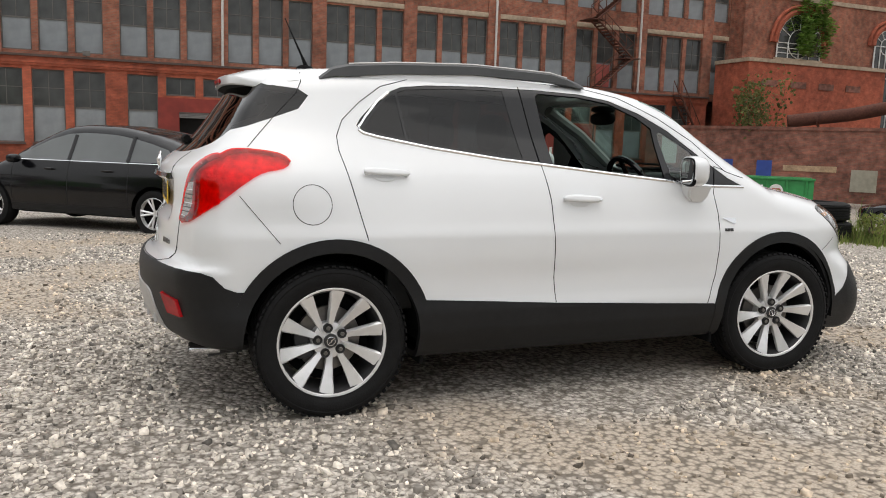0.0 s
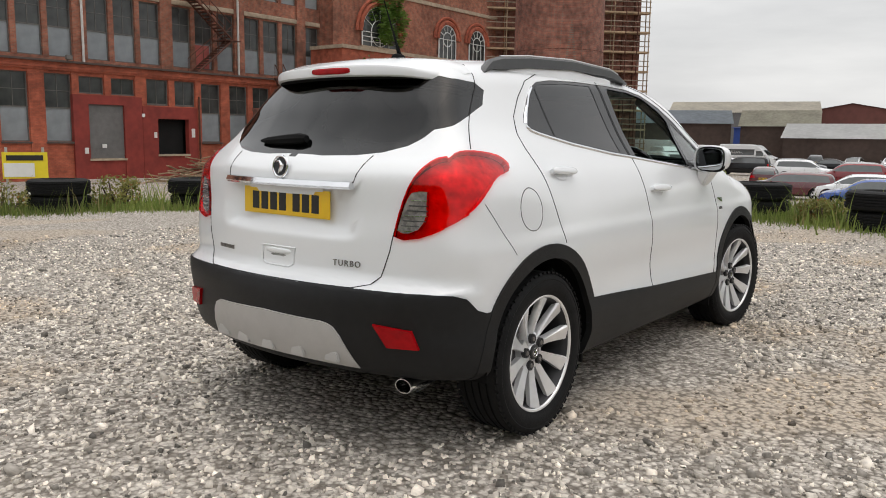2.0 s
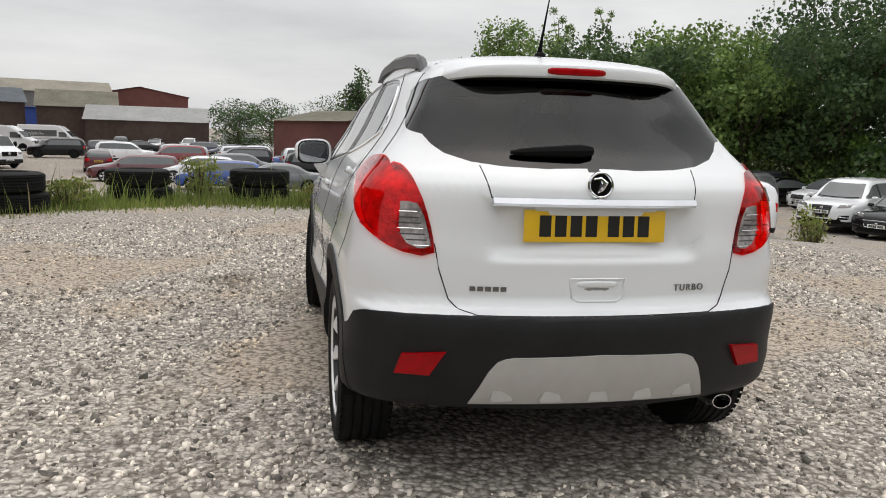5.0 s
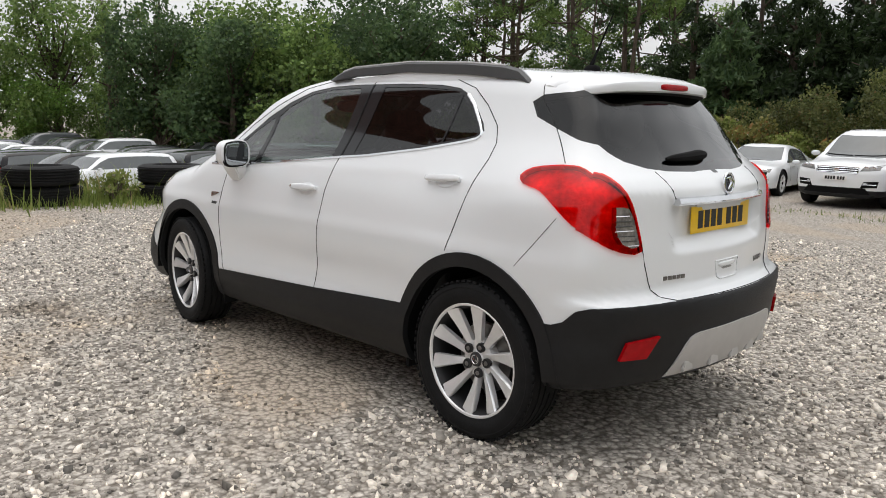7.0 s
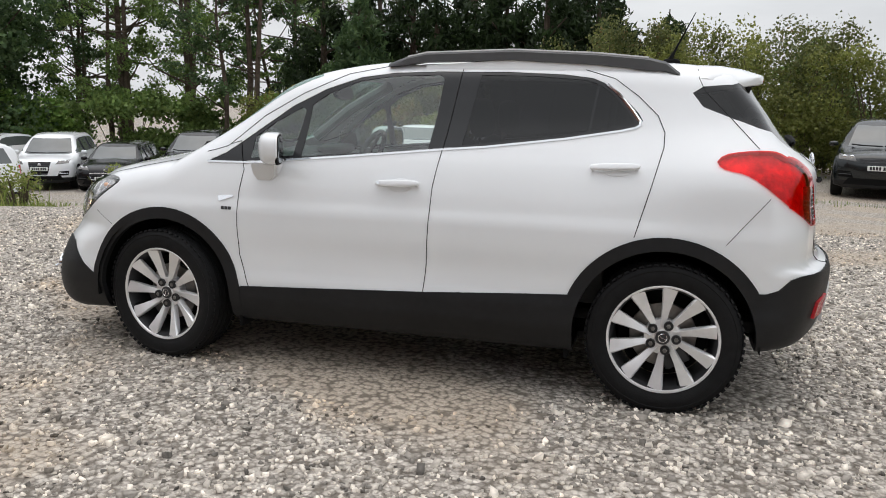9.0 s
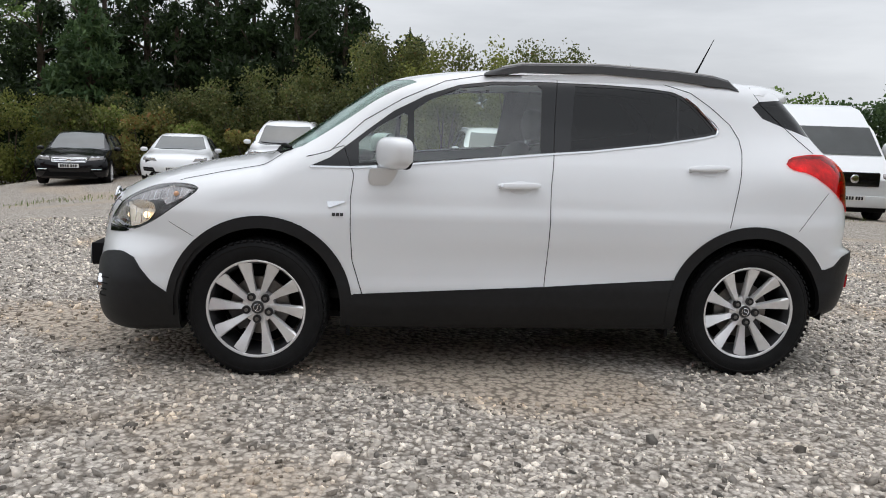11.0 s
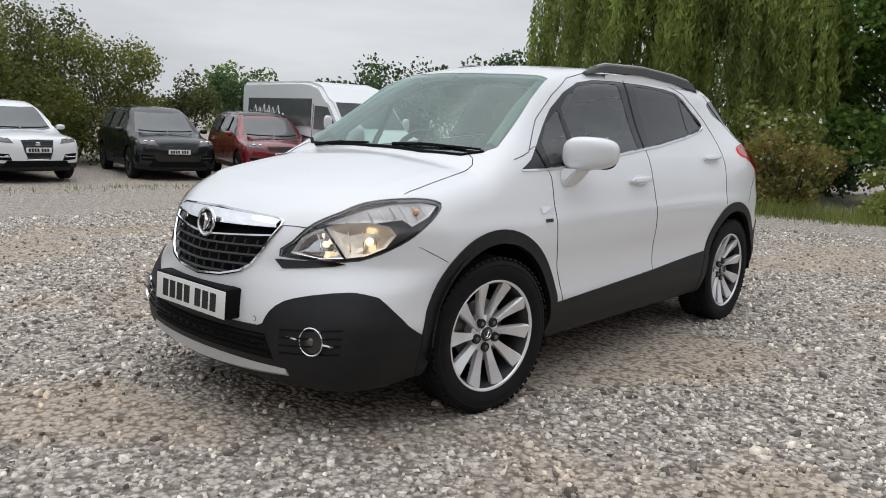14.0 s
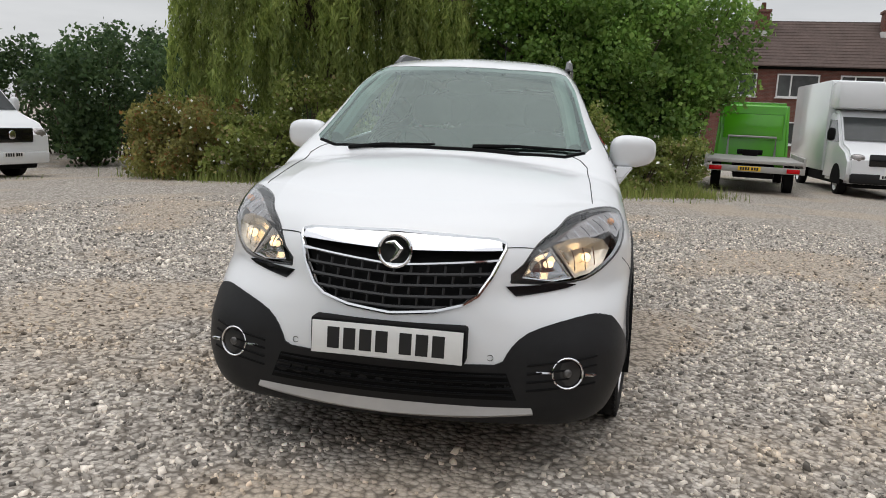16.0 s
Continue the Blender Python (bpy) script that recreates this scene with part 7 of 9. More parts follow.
        zz = (gb + (gt - gb) * (.5 if face != "shield" else .78)) * H
        rounded(b, (solve_generic(f, a, 0, zz) + .016, 0, zz), (.010, .055, .05), 2.2, 14, 8)
        part("front_badge", b, M["chrome"], root)
    b = bmesh.new()
    lamp_panel(b, f, a, [(-hw * .72, .19 * H), (hw * .72, .19 * H), (hw * .62, .27 * H), (-hw * .62, .27 * H)], 1, 1, fine)
    part("lower_grille", b, M["black_matt"], root)
    if face:
        for s in (1, -1):
            b = bmesh.new()
            lamp_panel(b, f, a, [(hw * .52, .27 * H), (hw * .84, .28 * H), (hw * .86, .36 * H), (hw * .58, .35 * H)], s, 1, 4, .006)
            part("side_intake", b, M["black_matt"], root)
            b = bmesh.new()
            zz = .315 * H
            tube(b, [Vector((solve_generic(f, a, y, zz) + .016, s * y, zz)) for y in np.linspace(hw * .57, hw * .83, 5)], .008, 4)
            part("intake_trim", b, M["chrome"] if face in ("bars", "shield") else M["alloy_dark"], root)
            for xx in (.16 * a, -.27 * a):
                b = bmesh.new()
                zz = .575 * H
                rounded(b, (xx, s * (solve_side(f, xx, zz, hw) + .012), zz), (.10, .014, .014), 3, 10, 6)
                part("door_handle", b, PAINTS[paint], root)
            for xx in (.03 * a, -.40 * a):
                b = bmesh.new()
                tube(b, [Vector((xx - .02 * (zz / H - .6), s * (solve_side(f, xx, zz, hw) + .001), zz)) for zz in np.linspace(.66 * H, .89 * H, 5)], .028, 5)
                part("window_pillar", b, M["black_gloss"], root)
            b = bmesh.new()
            xs = np.linspace(k["win"][0] * a - .05, k["win"][1] * a + .08, 9)
            tube(b, [Vector((xx, s * (solve_side(f, xx, .652 * H, hw) + .004), .652 * H)) for xx in xs], .008, 4)
            part("window_trim", b, M["chrome"] if face in ("bars", "shield") else M["black_gloss"], root)
            if kind == "suv":
                b = bmesh.new()
                xs = np.linspace(.12 * a, -.78 * a, 9)
                zt = [H * float(lerp_table(np.array(xx / a), [p[0] for p in k["top"]], [p[1] for p in k["top"]])) for xx in xs]
                tube(b, [Vector((xx, s * hw * .60, z - .03 * H + (.012 if 0 < i < 8 else -.02))) for i, (xx, z) in enumerate(zip(xs, zt))], .018, 5)
                part("roof_rail", b, M["silver_plastic"] if paint == "white" else M["black_gloss"], root)
            b = bmesh.new()
            wx = k["win"][0] * a + .16
            tube(b, [Vector((wx + .02, s * .02, .652 * H)), Vector((wx - .02, s * hw * .42, .655 * H)), Vector((wx - .16, s * hw * .66, .665 * H))], .014, 4)
            part("wiper", b, M["black_matt"], root)
        if paint == "red":
            b = meshes["body"].copy()
            bmesh.ops.delete(b, geom=[q for q in b.faces if q.calc_center_median().z < .925 * H], context="FACES")
            bmesh.ops.translate(b, verts=b.verts[:], vec=(0, 0, .005))
            part("roof_panel", b, M["black_gloss"], root, "black painted roof")
    for sgn, mat, zz in ((1, M["plate_white"], {"shield": .40, "bars": .385, "low": .33, "slim": .40}.get(face, .315) * H), (-1, M["plate_yellow"], .50 * H)):
        m = frame_at(Vector((sgn * (abs(solve_generic(f, a * sgn, 0, zz)) + .02), 0, zz)), Vector((sgn, 0, .05)), Vector((0, sgn, 0)))
        plate("number_plate", .50, .105, mat, PLATE_BARS, root, m, "number plate with plain bars")
    return root


def solve_side(f, x, z, hw):
    v = np.linspace(hw * 1.1, hw * .3, 200)
    q = f(np.full(200, x), v, np.full(200, z)) <= 0
    return float(v[np.argmax(q)])


def solve_generic(f, a, y, z):
    """Where the front (a above zero) or rear end lies."""
    v = np.linspace(a * 1.05, a * .5, 200)
    q = f(v, np.full(200, y), np.full(200, z)) <= 0
    return float(v[np.argmax(q)])


def lamp_panel(b, f, a, quad, s, end, n=6, lift=.008):
    """A panel that follows the body's end inside four corners (y, z)."""
    rows = []
    for i in range(n + 1):
        row = []
        for j in range(n + 1):
            u, v = i / n, j / n
            y = (quad[0][0] * (1 - u) + quad[1][0] * u) * (1 - v) + (quad[3][0] * (1 - u) + quad[2][0] * u) * v
            z = (quad[0][1] * (1 - u) + quad[1][1] * u) * (1 - v) + (quad[3][1] * (1 - u) + quad[2][1] * u) * v
            x = solve_generic(f, a * end, y, z) + end * lift
            row.append(b.verts.new((x, y * s, z)))
        rows.append(row)
    for i in range(n):
        for j in range(n):
            b.faces.new((rows[i][j], rows[i + 1][j], rows[i + 1][j + 1], rows[i][j + 1]))
    bmesh.ops.recalc_face_normals(b, faces=b.faces[:])
    bmesh.ops.solidify(b, geom=b.faces[:], thickness=.012)


def park(kind, paint, x, y, heading, label, group="", z=None, face=""):
    """A car of that kind and paint, its middle at x, y and its nose towards heading (degrees)."""
    zz = gz(x, y) if z is None else z
    m = Matrix.Translation((x, y, zz)) @ Matrix.Rotation(radians(heading), 4, "Z")
    if (kind, paint, face) not in _made:
        c = generic_car(kind, paint, face)
        _made[(kind, paint, face)] = c
        c.matrix_basis = m
    else:
        c = copy_thing(_made[(kind, paint, face)], m)
    tagged(c, label, "car", group)
    return c


def van(x, y, heading, L=5.9, H=2.75, W=2.0, label="", graphics=False, cab_only=False, box_h=None, paint="white"):
    """A panel van: cab with a sloping nose and a tall box behind."""
    root = new("panel_van")
    root.location, root.rotation_euler = (x, y, gz(x, y)), (0, 0, radians(heading))
    tagged(root, label, "van")
    a, hw = L / 2, W / 2
    tall = box_h or H
    prof = [(-a, .35), (a - .15, .35), (a, .55), (a - .02, .95), (a - .25, 1.20), (a - .80, 1.40), (a - 1.46, 2.06), (a - 1.66, H - .45), (a - 2.05, H - .14), (a - 2.6, H - .02), (a - 3.2, H), (-a + .1, H), (-a, H - .15)]
    if box_h:
        prof = [(a - 2.3, .35), (a - .15, .35), (a, .55), (a - .02, .95), (a - .35, 1.18), (a - .95, 1.35), (a - 1.7, 2.1), (a - 1.9, 2.2), (a - 2.3, 2.2)]
    b = bmesh.new()
    prism(b, prof, -hw, hw, "xz")
    bmesh.ops.bevel(b, geom=[e for e in b.edges if abs((e.verts[0].co - e.verts[1].co).y) < .01], offset=.09, segments=3, affect="EDGES")
    for v in b.verts:
        v.co.y *= 1 - .10 * max(0, (v.co.z - 1.3) / 1.6)
    part("body", b, PAINTS[paint], root)
    if box_h:
        b = bmesh.new()
        box(b, -a, a - 2.25, -hw - .05, hw + .05, .55, box_h, .06)
        box(b, a - 2.3, a - 1.45, -hw - .03, hw + .03, 2.22, box_h - .05, .12)
        part("box_body", b, PAINTS["white"], root)
    # windscreen
    b = bmesh.new()
    p, q = (Vector((a - .82, 0, 1.42)), Vector((a - 1.45, 0, 2.05))) if not box_h else (Vector((a - .98, 0, 1.40)), Vector((a - 1.68, 0, 2.06)))
    for t0, t1, m_ in ((.02, .98, "glass"),):
        v0, v1 = p.lerp(q, t0), p.lerp(q, t1)
        n = Vector((.70, 0, .71)) * .012
        w0, w1 = hw * .88, hw * .82
        quad = [b.verts.new(v0 + n + Vector((0, -w0, 0))), b.verts.new(v0 + n + Vector((0, w0, 0))), b.verts.new(v1 + n + Vector((0, w1, 0))), b.verts.new(v1 + n + Vector((0, -w1, 0)))]
        b.faces.new(quad)
        bmesh.ops.solidify(b, geom=b.faces[:], thickness=.01)
    part("windscreen", b, M["car_glass"], root)
    for s in (1, -1):
        b = bmesh.new()
        prism(b, [(a - 1.05, 1.36), (a - 1.58, 1.92), (a - 2.2, 1.95), (a - 2.2, 1.36)], s * (hw - .01), s * (hw + .010), "xz")
        for v in b.verts:
            v.co.y *= 1 - .10 * max(0, (v.co.z - 1.3) / 1.6)
        part("cab_window", b, M["car_glass"], root)
        b = bmesh.new()
        rounded(b, (a - 1.2, s * (hw + .16), 1.55), (.08, .10, .17), 3, 12, 8)
        part("door_mirror", b, M["black_matt"] if not graphics else PAINTS["white"], root)
        b = bmesh.new()
        tube(b, [(a - 2.28, s * (hw + .004), .5), (a - 2.28, s * (hw + .002), 1.3), (a - 2.28, s * (hw * .95 + .004), 2.0)], .006, 4)
        part("door_gap", b, M["seam"], root)
        b = bmesh.new()
        rounded(b, (a - .14, s * hw * .76, .98), (.13, .17, .11), 3, 12, 8)
        part("headlamp", b, M["lamp_clear"], root)
        for wx in (a - 1.0, -a + 1.1):
            wheel = new("wheel")
            wheel.parent = root
            wheel.location = (wx, s * (hw - .12), .36)
            b = bmesh.new()
            lathe(b, [(.24, -.11), (.30, -.12), (.355, -.09), (.36, 0), (.355, .09), (.30, .12), (.24, .11)], 24)
            part("tyre", b, M["tyre"], wheel)
            b = bmesh.new()
            lathe(b, [(.001, s * .08), (.10, s * .09), (.2, s * .06), (.245, s * .105)], 24)
            part("rim", b, M["alloy_dark"] if graphics else M["alloy"], wheel)
            b = bmesh.new()
            prism(b, [(wx + .46 * math.cos(t), .36 + .46 * math.sin(t)) for t in [math.pi * i / 10 for i in range(11)]] + [(wx - .46, .3), (wx + .46, .3)], s * (hw - .30), s * (hw + .003), "xz")
            part("wheel_house", b, M["black_matt"], root)
        if graphics:
            b = bmesh.new()
            prism(b, [(-a + .5, 1.42), (a - 2.4, 1.42), (a - 2.4, 2.12), (-a + .5, 2.12)], s * (hw - .01), s * (hw + .010), "xz")
            for v in b.verts:
                v.co.y *= 1 - .10 * max(0, (v.co.z - 1.3) / 1.6)
            part("side_window", b, M["car_glass"], root, "dark side glass with a white mountain outline")
            rng = random.Random(3)
            for run in range(3):
                b = bmesh.new()
                pts, xx = [], -a + .55 + run * .55
                for i in range(9):
                    zz = 1.55 + (.42 if i % 2 else .08) * (1 - abs(i - 4) / 6) + rng.uniform(-.05, .05)
                    pts.append((xx, s * ((hw + .012) * (1 - .10 * (zz - 1.3) / 1.6) + .006), zz))
                    xx += .15
                tube(b, pts, .024, 5)
                part("mountain_outline", b, M["upvc"], root)
            b = bmesh.new()
            tube(b, [(-a + .3, s * (hw + .006), 1.05), (0, s * (hw + .006), 1.22), (a - 2.0, s * (hw + .006), 1.10)], .02, 4)
            part("body_stripe", b, M["black_matt"], root)
    b = bmesh.new()
    box(b, a - .06, a + .012, -hw * .52, hw * .52, .80, 1.10, .03)
    part("grille", b, M["black_gloss"], root)
    b = bmesh.new()
    box(b, a - .10, a + .03, -hw * .92, hw * .92, .36, .62, .05)
    part("bumper", b, M["cladding"] if not graphics else PAINTS["white"], root)
    plate("number_plate", .50, .105, M["plate_white"], PLATE_BARS, root, frame_at(Vector((a + .034, 0, .56)), Vector((1, 0, 0)), Vector((0, 1, 0))), "white number plate with plain bars")
    b = bmesh.new()
    rounded(b, (a + .01, 0, .96), (.02, .09, .09), 2.2, 16, 8)
    part("front_badge", b, M["chrome"], root)
    b = bmesh.new()
    box(b, -a + .1, a - .2, -hw * .8, hw * .8, .25, .5, .03)
    part("chassis", b, M["black_matt"], root)
    return root


def flatbed(x, y, heading):
    """A small recovery truck seen from behind: low deck, bright green cab."""
    root = new("recovery_truck")
    root.location, root.rotation_euler = (x, y, gz(x, y)), (0, 0, radians(heading))
    tagged(root, "bright green recovery truck with a low aluminium deck", "truck")
    b = bmesh.new()
    prism(b, [(1.0, .5), (3.1, .5), (3.15, 1.1), (2.75, 1.35), (2.2, 2.1), (1.5, 2.3), (1.05, 2.25)], -.98, .98, "xz")
    bmesh.ops.bevel(b, geom=b.edges[:], offset=.09, segments=3, affect="EDGES")
    for v in b.verts:
        v.co.y *= 1 - .09 * max(0, (v.co.z - 1.2))
    part("cab", b, M["van_green"], root)
    b = bmesh.new()
    box(b, .985, 1.0, -.78, .78, 1.25, 1.95, .02)
    part("cab_back_panel", b, M["van_green"], root)
    b = bmesh.new()
    box(b, -3.0, .95, -1.08, 1.08, .72, .80, .015)
    part("deck", b, M["deck"], root, "grey chequer-plate deck")
    for s in (1, -1):
        b = bmesh.new()
        box(b, -3.0, .95, s * 1.08 - .03, s * 1.08 + .03, .64, .90, .01)
        part("side_rail", b, M["deck"], root)
        for wx in (-1.75, 2.3):
            wheel = new("wheel")
            wheel.parent = root
            wheel.location = (wx, s * .84, .34)
            b = bmesh.new()
            lathe(b, [(.22, -.11), (.33, -.11), (.34, 0), (.33, .11), (.22, .11)], 22)
            part("tyre", b, M["tyre"], wheel)
            b = bmesh.new()
            lathe(b, [(.001, s * .06), (.1, s * .07), (.225, s * .1)], 18)
            part("rim", b, M["alloy"], wheel)
    b = bmesh.new()
    tube(b, [(.9, -.62, .8), (.9, -.62, 1.32), (.9, .62, 1.32), (.9, .62, .8)], .035, 6)
    part("headboard", b, M["deck"], root)
    b = bmesh.new()
    box(b, .45, .75, -.18, .22, .80, .96, .02)
    cyl(b, (.6, -.3, .9), (.6, .36, .9), .07, seg=12)
    part("winch", b, M["black_matt"], root)
    b = bmesh.new()
    box(b, -3.04, -2.95, -1.1, 1.1, .52, .66, .01)
    part("tail_beam", b, M["deck"], root)
    for s in (1, -1):
        b = bmesh.new()
        box(b, -3.07, -3.035, s * .85 - .14, s * .85 + .14, .54, .64, .01)
        part("tail_lamp", b, M["lamp_red"], root)
    b = bmesh.new()
    box(b, -2.9, 2.8, -.45, .45, .38, .70, .02)
    part("chassis", b, M["black_matt"], root)
    plate("number_plate", .5, .105, M["plate_yellow"], PLATE_BARS, root, frame_at(Vector((-3.05, .1, .60)), Vector((-1, 0, 0)), Vector((0, -1, 0))), "yellow number plate with plain bars")


# ---- yard things ----
def truck_tyre(name):
    root = new(name)
    bm = bmesh.new()
    prof = [(.27, .03), (.30, .0), (.44, .005), (.50, .03)]
    for g in (.075, .115, .155, .195, .235):
        prof += [(.515, g - .018), (.515, g), (.50, g + .003), (.50, g + .015)]
    prof += [(.50, .255), (.44, .28), (.30, .285), (.27, .25), (.29, .14)]
    lathe(bm, prof, 48, axis="z", close=True)
    part("tyre_carcass", bm, M["tyre"], root)
    return root


def tyre_stacks():
    first = None
    spots = [(2.7, 11.3, 2), (4.6, 9.95, 2), (5.95, 8.5, 2), (6.85, 6.6, 2), (7.6, 4.85, 2), (9.2, 3.35, 2), (9.55, 1.4, 2), (8.65, -.65, 2), (8.2, -2.4, 2), (1.0, 12.0, 1), (6.6, 9.9, 1)]
    rng = random.Random(4)
    for x, y, n in spots:
        z = gz(x, y) - .01
        for k in range(n):
            m = Matrix.Translation((x + rng.uniform(-.05, .05), y + rng.uniform(-.05, .05), z + k * .283)) @ Matrix.Rotation(rng.uniform(0, 6), 4, "Z")
            if first is None:
                first = truck_tyre("truck_tyre")
                first.matrix_basis = m
                o = first
            else:
                o = copy_thing(first, m)
            tagged(o, "worn black truck tyre lying in a stack", "tyre", "tyres along the yard's edge")


def green_skip(x, y, heading):
    root = new("waste_skip")
    root.location, root.rotation_euler = (x, y, gz(x, y)), (0, 0, radians(heading))
    tagged(root, "green steel waste skip with a white sign", "skip")
    b = bmesh.new()
    outer = [(-2.2, 0), (1.9, 0), (2.3, .5), (2.3, 1.75), (-2.3, 1.75), (-2.3, .3)]
    for y0, y1 in ((-.95, -.90), (.90, .95)):
        prism(b, outer, y0, y1, "xz")
    box(b, -2.3, -2.25, -.9, .9, .3, 1.75)
    box(b, 2.25, 2.3, -.9, .9, .5, 1.75)
    box(b, -2.2, 1.9, -.9, .9, 0, .06)
    part("skip_body", b, M["skip_green"], root, smooth=False)
    for i in range(6):
        for s in (1, -1):
            b = bmesh.new()
            xx = -2.0 + i * .8
            box(b, xx - .05, xx + .05, s * .95 - .001, s * 1.02, .1, 1.7, .01)
            part("skip_rib", b, M["skip_green"], root)
    for s in (1, -1):
        b = bmesh.new()
        box(b, -2.34, 2.34, s * .98 - .06, s * .98 + .06, 1.70, 1.80, .02)
        part("skip_rail", b, M["skip_green"], root)
    b = bmesh.new()
    box(b, -1.5, .2, -1.05, -1.03, .85, 1.45)
    part("skip_sign", b, M["sign_white"], root)
    for k, (x0, x1, z0, z1, mat) in enumerate(((-1.45, -.3, 1.25, 1.38, "skip_green"), (-1.45, -.35, 1.08, 1.17, "sign_blue"), (-1.45, -.25, .90, 1.0, "sign_red"))):
        b = bmesh.new()
        box(b, x0, x1, -1.058, -1.052, z0, z1)
        part("sign_bar", b, M[mat], root)
    b = bmesh.new()
    cyl(b, (.75, -1.03, 1.2), (.75, -1.055, 1.2), .30, seg=28)
    part("round_sign", b, M["sign_white"], root)
    b = bmesh.new()
    box(b, .58, .92, -1.064, -1.057, 1.22, 1.32)
    box(b, .55, .95, -1.064, -1.057, 1.06, 1.15)
    part("sign_bar", b, M["sign_red"], root)


# ---- buildings ----
def sash(root, w, h, split=.38, cols=3, rows=2):
    """A factory window: frame, frosted lower light, dark upper panes with bars. Origin at its sill's middle, facing -y."""
    b = bmesh.new()
    t = .06
    for x0, x1, z0, z1 in ((-w / 2, -w / 2 + t, 0, h), (w / 2 - t, w / 2, 0, h), (-w / 2 + t, w / 2 - t, 0, t), (-w / 2 + t, w / 2 - t, h - t, h), (-w / 2 + t, w / 2 - t, h * (1 - split) - .03, h * (1 - split) + .03)):
        box(b, x0, x1, -.06, .04, z0, z1)
    part("window_frame", b, M["steel_frame"], root, smooth=False)
    b = bmesh.new()
    box(b, -w / 2 + t, w / 2 - t, -.01, .01, t, h * (1 - split) - .03)
    part("lower_pane", b, M["frosted"], root, smooth=False)
    b = bmesh.new()
    box(b, -w / 2 + t, w / 2 - t, -.008, .012, h * (1 - split) + .03, h - t)
    part("upper_pane", b, M["dark_pane"], root, smooth=False)
    b = bmesh.new()
    for i in range(1, cols):
        xx = -w / 2 + w * i / cols
        box(b, xx - .018, xx + .018, -.035, -.012, h * (1 - split), h - t)
    for i in range(1, rows):
        zz = h * (1 - split) + h * split * i / rows
        box(b, -w / 2 + t, w / 2 - t, -.034, -.013, zz - .018, zz + .018)
    part("glazing", b, M["steel_frame"], root, smooth=False)


def build_mill():
    base = -1.5
    mill = tagged(new("brick_mill"), "long red-brick mill with rows of tall steel windows", "mill")
    y0, x0, x1 = 43.0, -20.33, 39.0
    bay, win, mull = 5.7, 1.41, .38
    bays = [x0 + i * bay for i in range(11)] + [x1]
    storeys = [(5.5, 9.3), (10.7, 13.9), (15.3, 18.4)]
    wins = []
    # upper front: piers, spandrels and mullions with real openings between
    def wall(name, mat, boxes, label=""):
        b = bmesh.new()
        for q in boxes:
            box(b, *q)
        return part(name, b, mat, mill, label, smooth=False)
    def pieces(name, mat, boxes):
        for q in boxes:
            wall(name, mat, [q])
    for i, xb in enumerate(bays[:-1]):
        boxes = [(xb, xb + .84, y0, y0 + .5, 5.0, 19.4)]
        z = 5.0
        for zb, zt in storeys:
            boxes.append((xb + .84, min(xb + bay, x1), y0 + .12, y0 + .5, z, zb))
            for k in range(3):
                xs_ = xb + .84 + k * (win + mull - .06)
                if k:
                    boxes.append((xs_ - mull + .06, xs_, y0 + .08, y0 + .5, zb, zt))
                wins.append((xs_ + win / 2, zb, zt - zb, win))
            z = zt
        boxes.append((xb + .84, min(xb + bay, x1), y0 + .12, y0 + .5, z, 19.4))
        pieces("wall_bay", M["brick"], boxes)
        b = bmesh.new()
        box(b, xb + .84, xb + bay, y0 + .02, y0 + .14, 9.42, 9.72, .02)
        part("lintel_band", b, M["band"], mill)
        b = bmesh.new()
        box(b, xb + .84, xb + bay, y0 + .02, y0 + .14, 13.95, 14.25, .02)
        part("lintel_band", b, M["band"], mill)
    # added sheet close behind the windows, its black standing for dim rooms
    wall("dark_backing", M["interior_shade"], [(x0, x1, y0 + 2.2, y0 + 2.4, base, 19.4)])
    pieces("floor_slab", M["band"], [(x0, x1, y0 + .5, y0 + 2.2, 5.2, 5.6), (x0, x1, y0 + .5, y0 + 2.2, 9.9, 10.3), (x0, x1, y0 + .5, y0 + 2.2, 14.5, 14.9)])
    pieces("end_wall", M["brick"], [(x0 - .4, x0, y0, y0 + 14, base, 19.4), (x1, x1 + .4, y0, y0 + 14, base, 19.4)])
    wall("roof", M["roof_tile"], [(x0 - .5, x1 + .5, y0 - .1, y0 + 14, 19.4, 19.7)])
    # ground floor, standing forward, painted: three windows to a bay, short ones over the doors
    yg = 41.6
    gw, boxes = [], []
    firsts = (-21.4, -15.0, -8.55, -2.06, 4.47, 10.83, 17.1, 23.26, 29.36)
    short = {(3, 1), (3, 2), (4, 0), (4, 1), (6, 1), (6, 2)}
    above_door = {(7, 0), (7, 1)}
    xx, before = x0, "tall"
    for i, first in enumerate(firsts):
        for k in range(3):
            a0 = first + 1.94 * k
            a1 = a0 + 1.53
            if a0 < x0 + .3:
                continue
            sort_ = "short" if (i, k) in short else "door" if (i, k) in above_door else "tall"
            foot = base if sort_ == "tall" or before != sort_ else {"short": 3.2, "door": 2.7}[sort_]
            boxes.append((xx, a0, yg, yg + .5, foot, 4.62))
            sill, head = {"short": (3.42, 4.4), "door": (2.93, 4.5), "tall": (.70, 4.45)}[sort_]
            boxes.append((a0, a1, yg + .06, yg + .5, base if sort_ == "tall" else sill - .25, sill))
            boxes.append((a0, a1, yg + .06, yg + .5, head, 4.62))
            gw.append(((a0 + a1) / 2, sill, head - sill, 1.53))
            if sort_ == "tall":
                wall("window_sill", M["roof_tile"], [(a0 - .05, a1 + .05, yg - .07, yg + .2, sill - .11, sill - .004)])
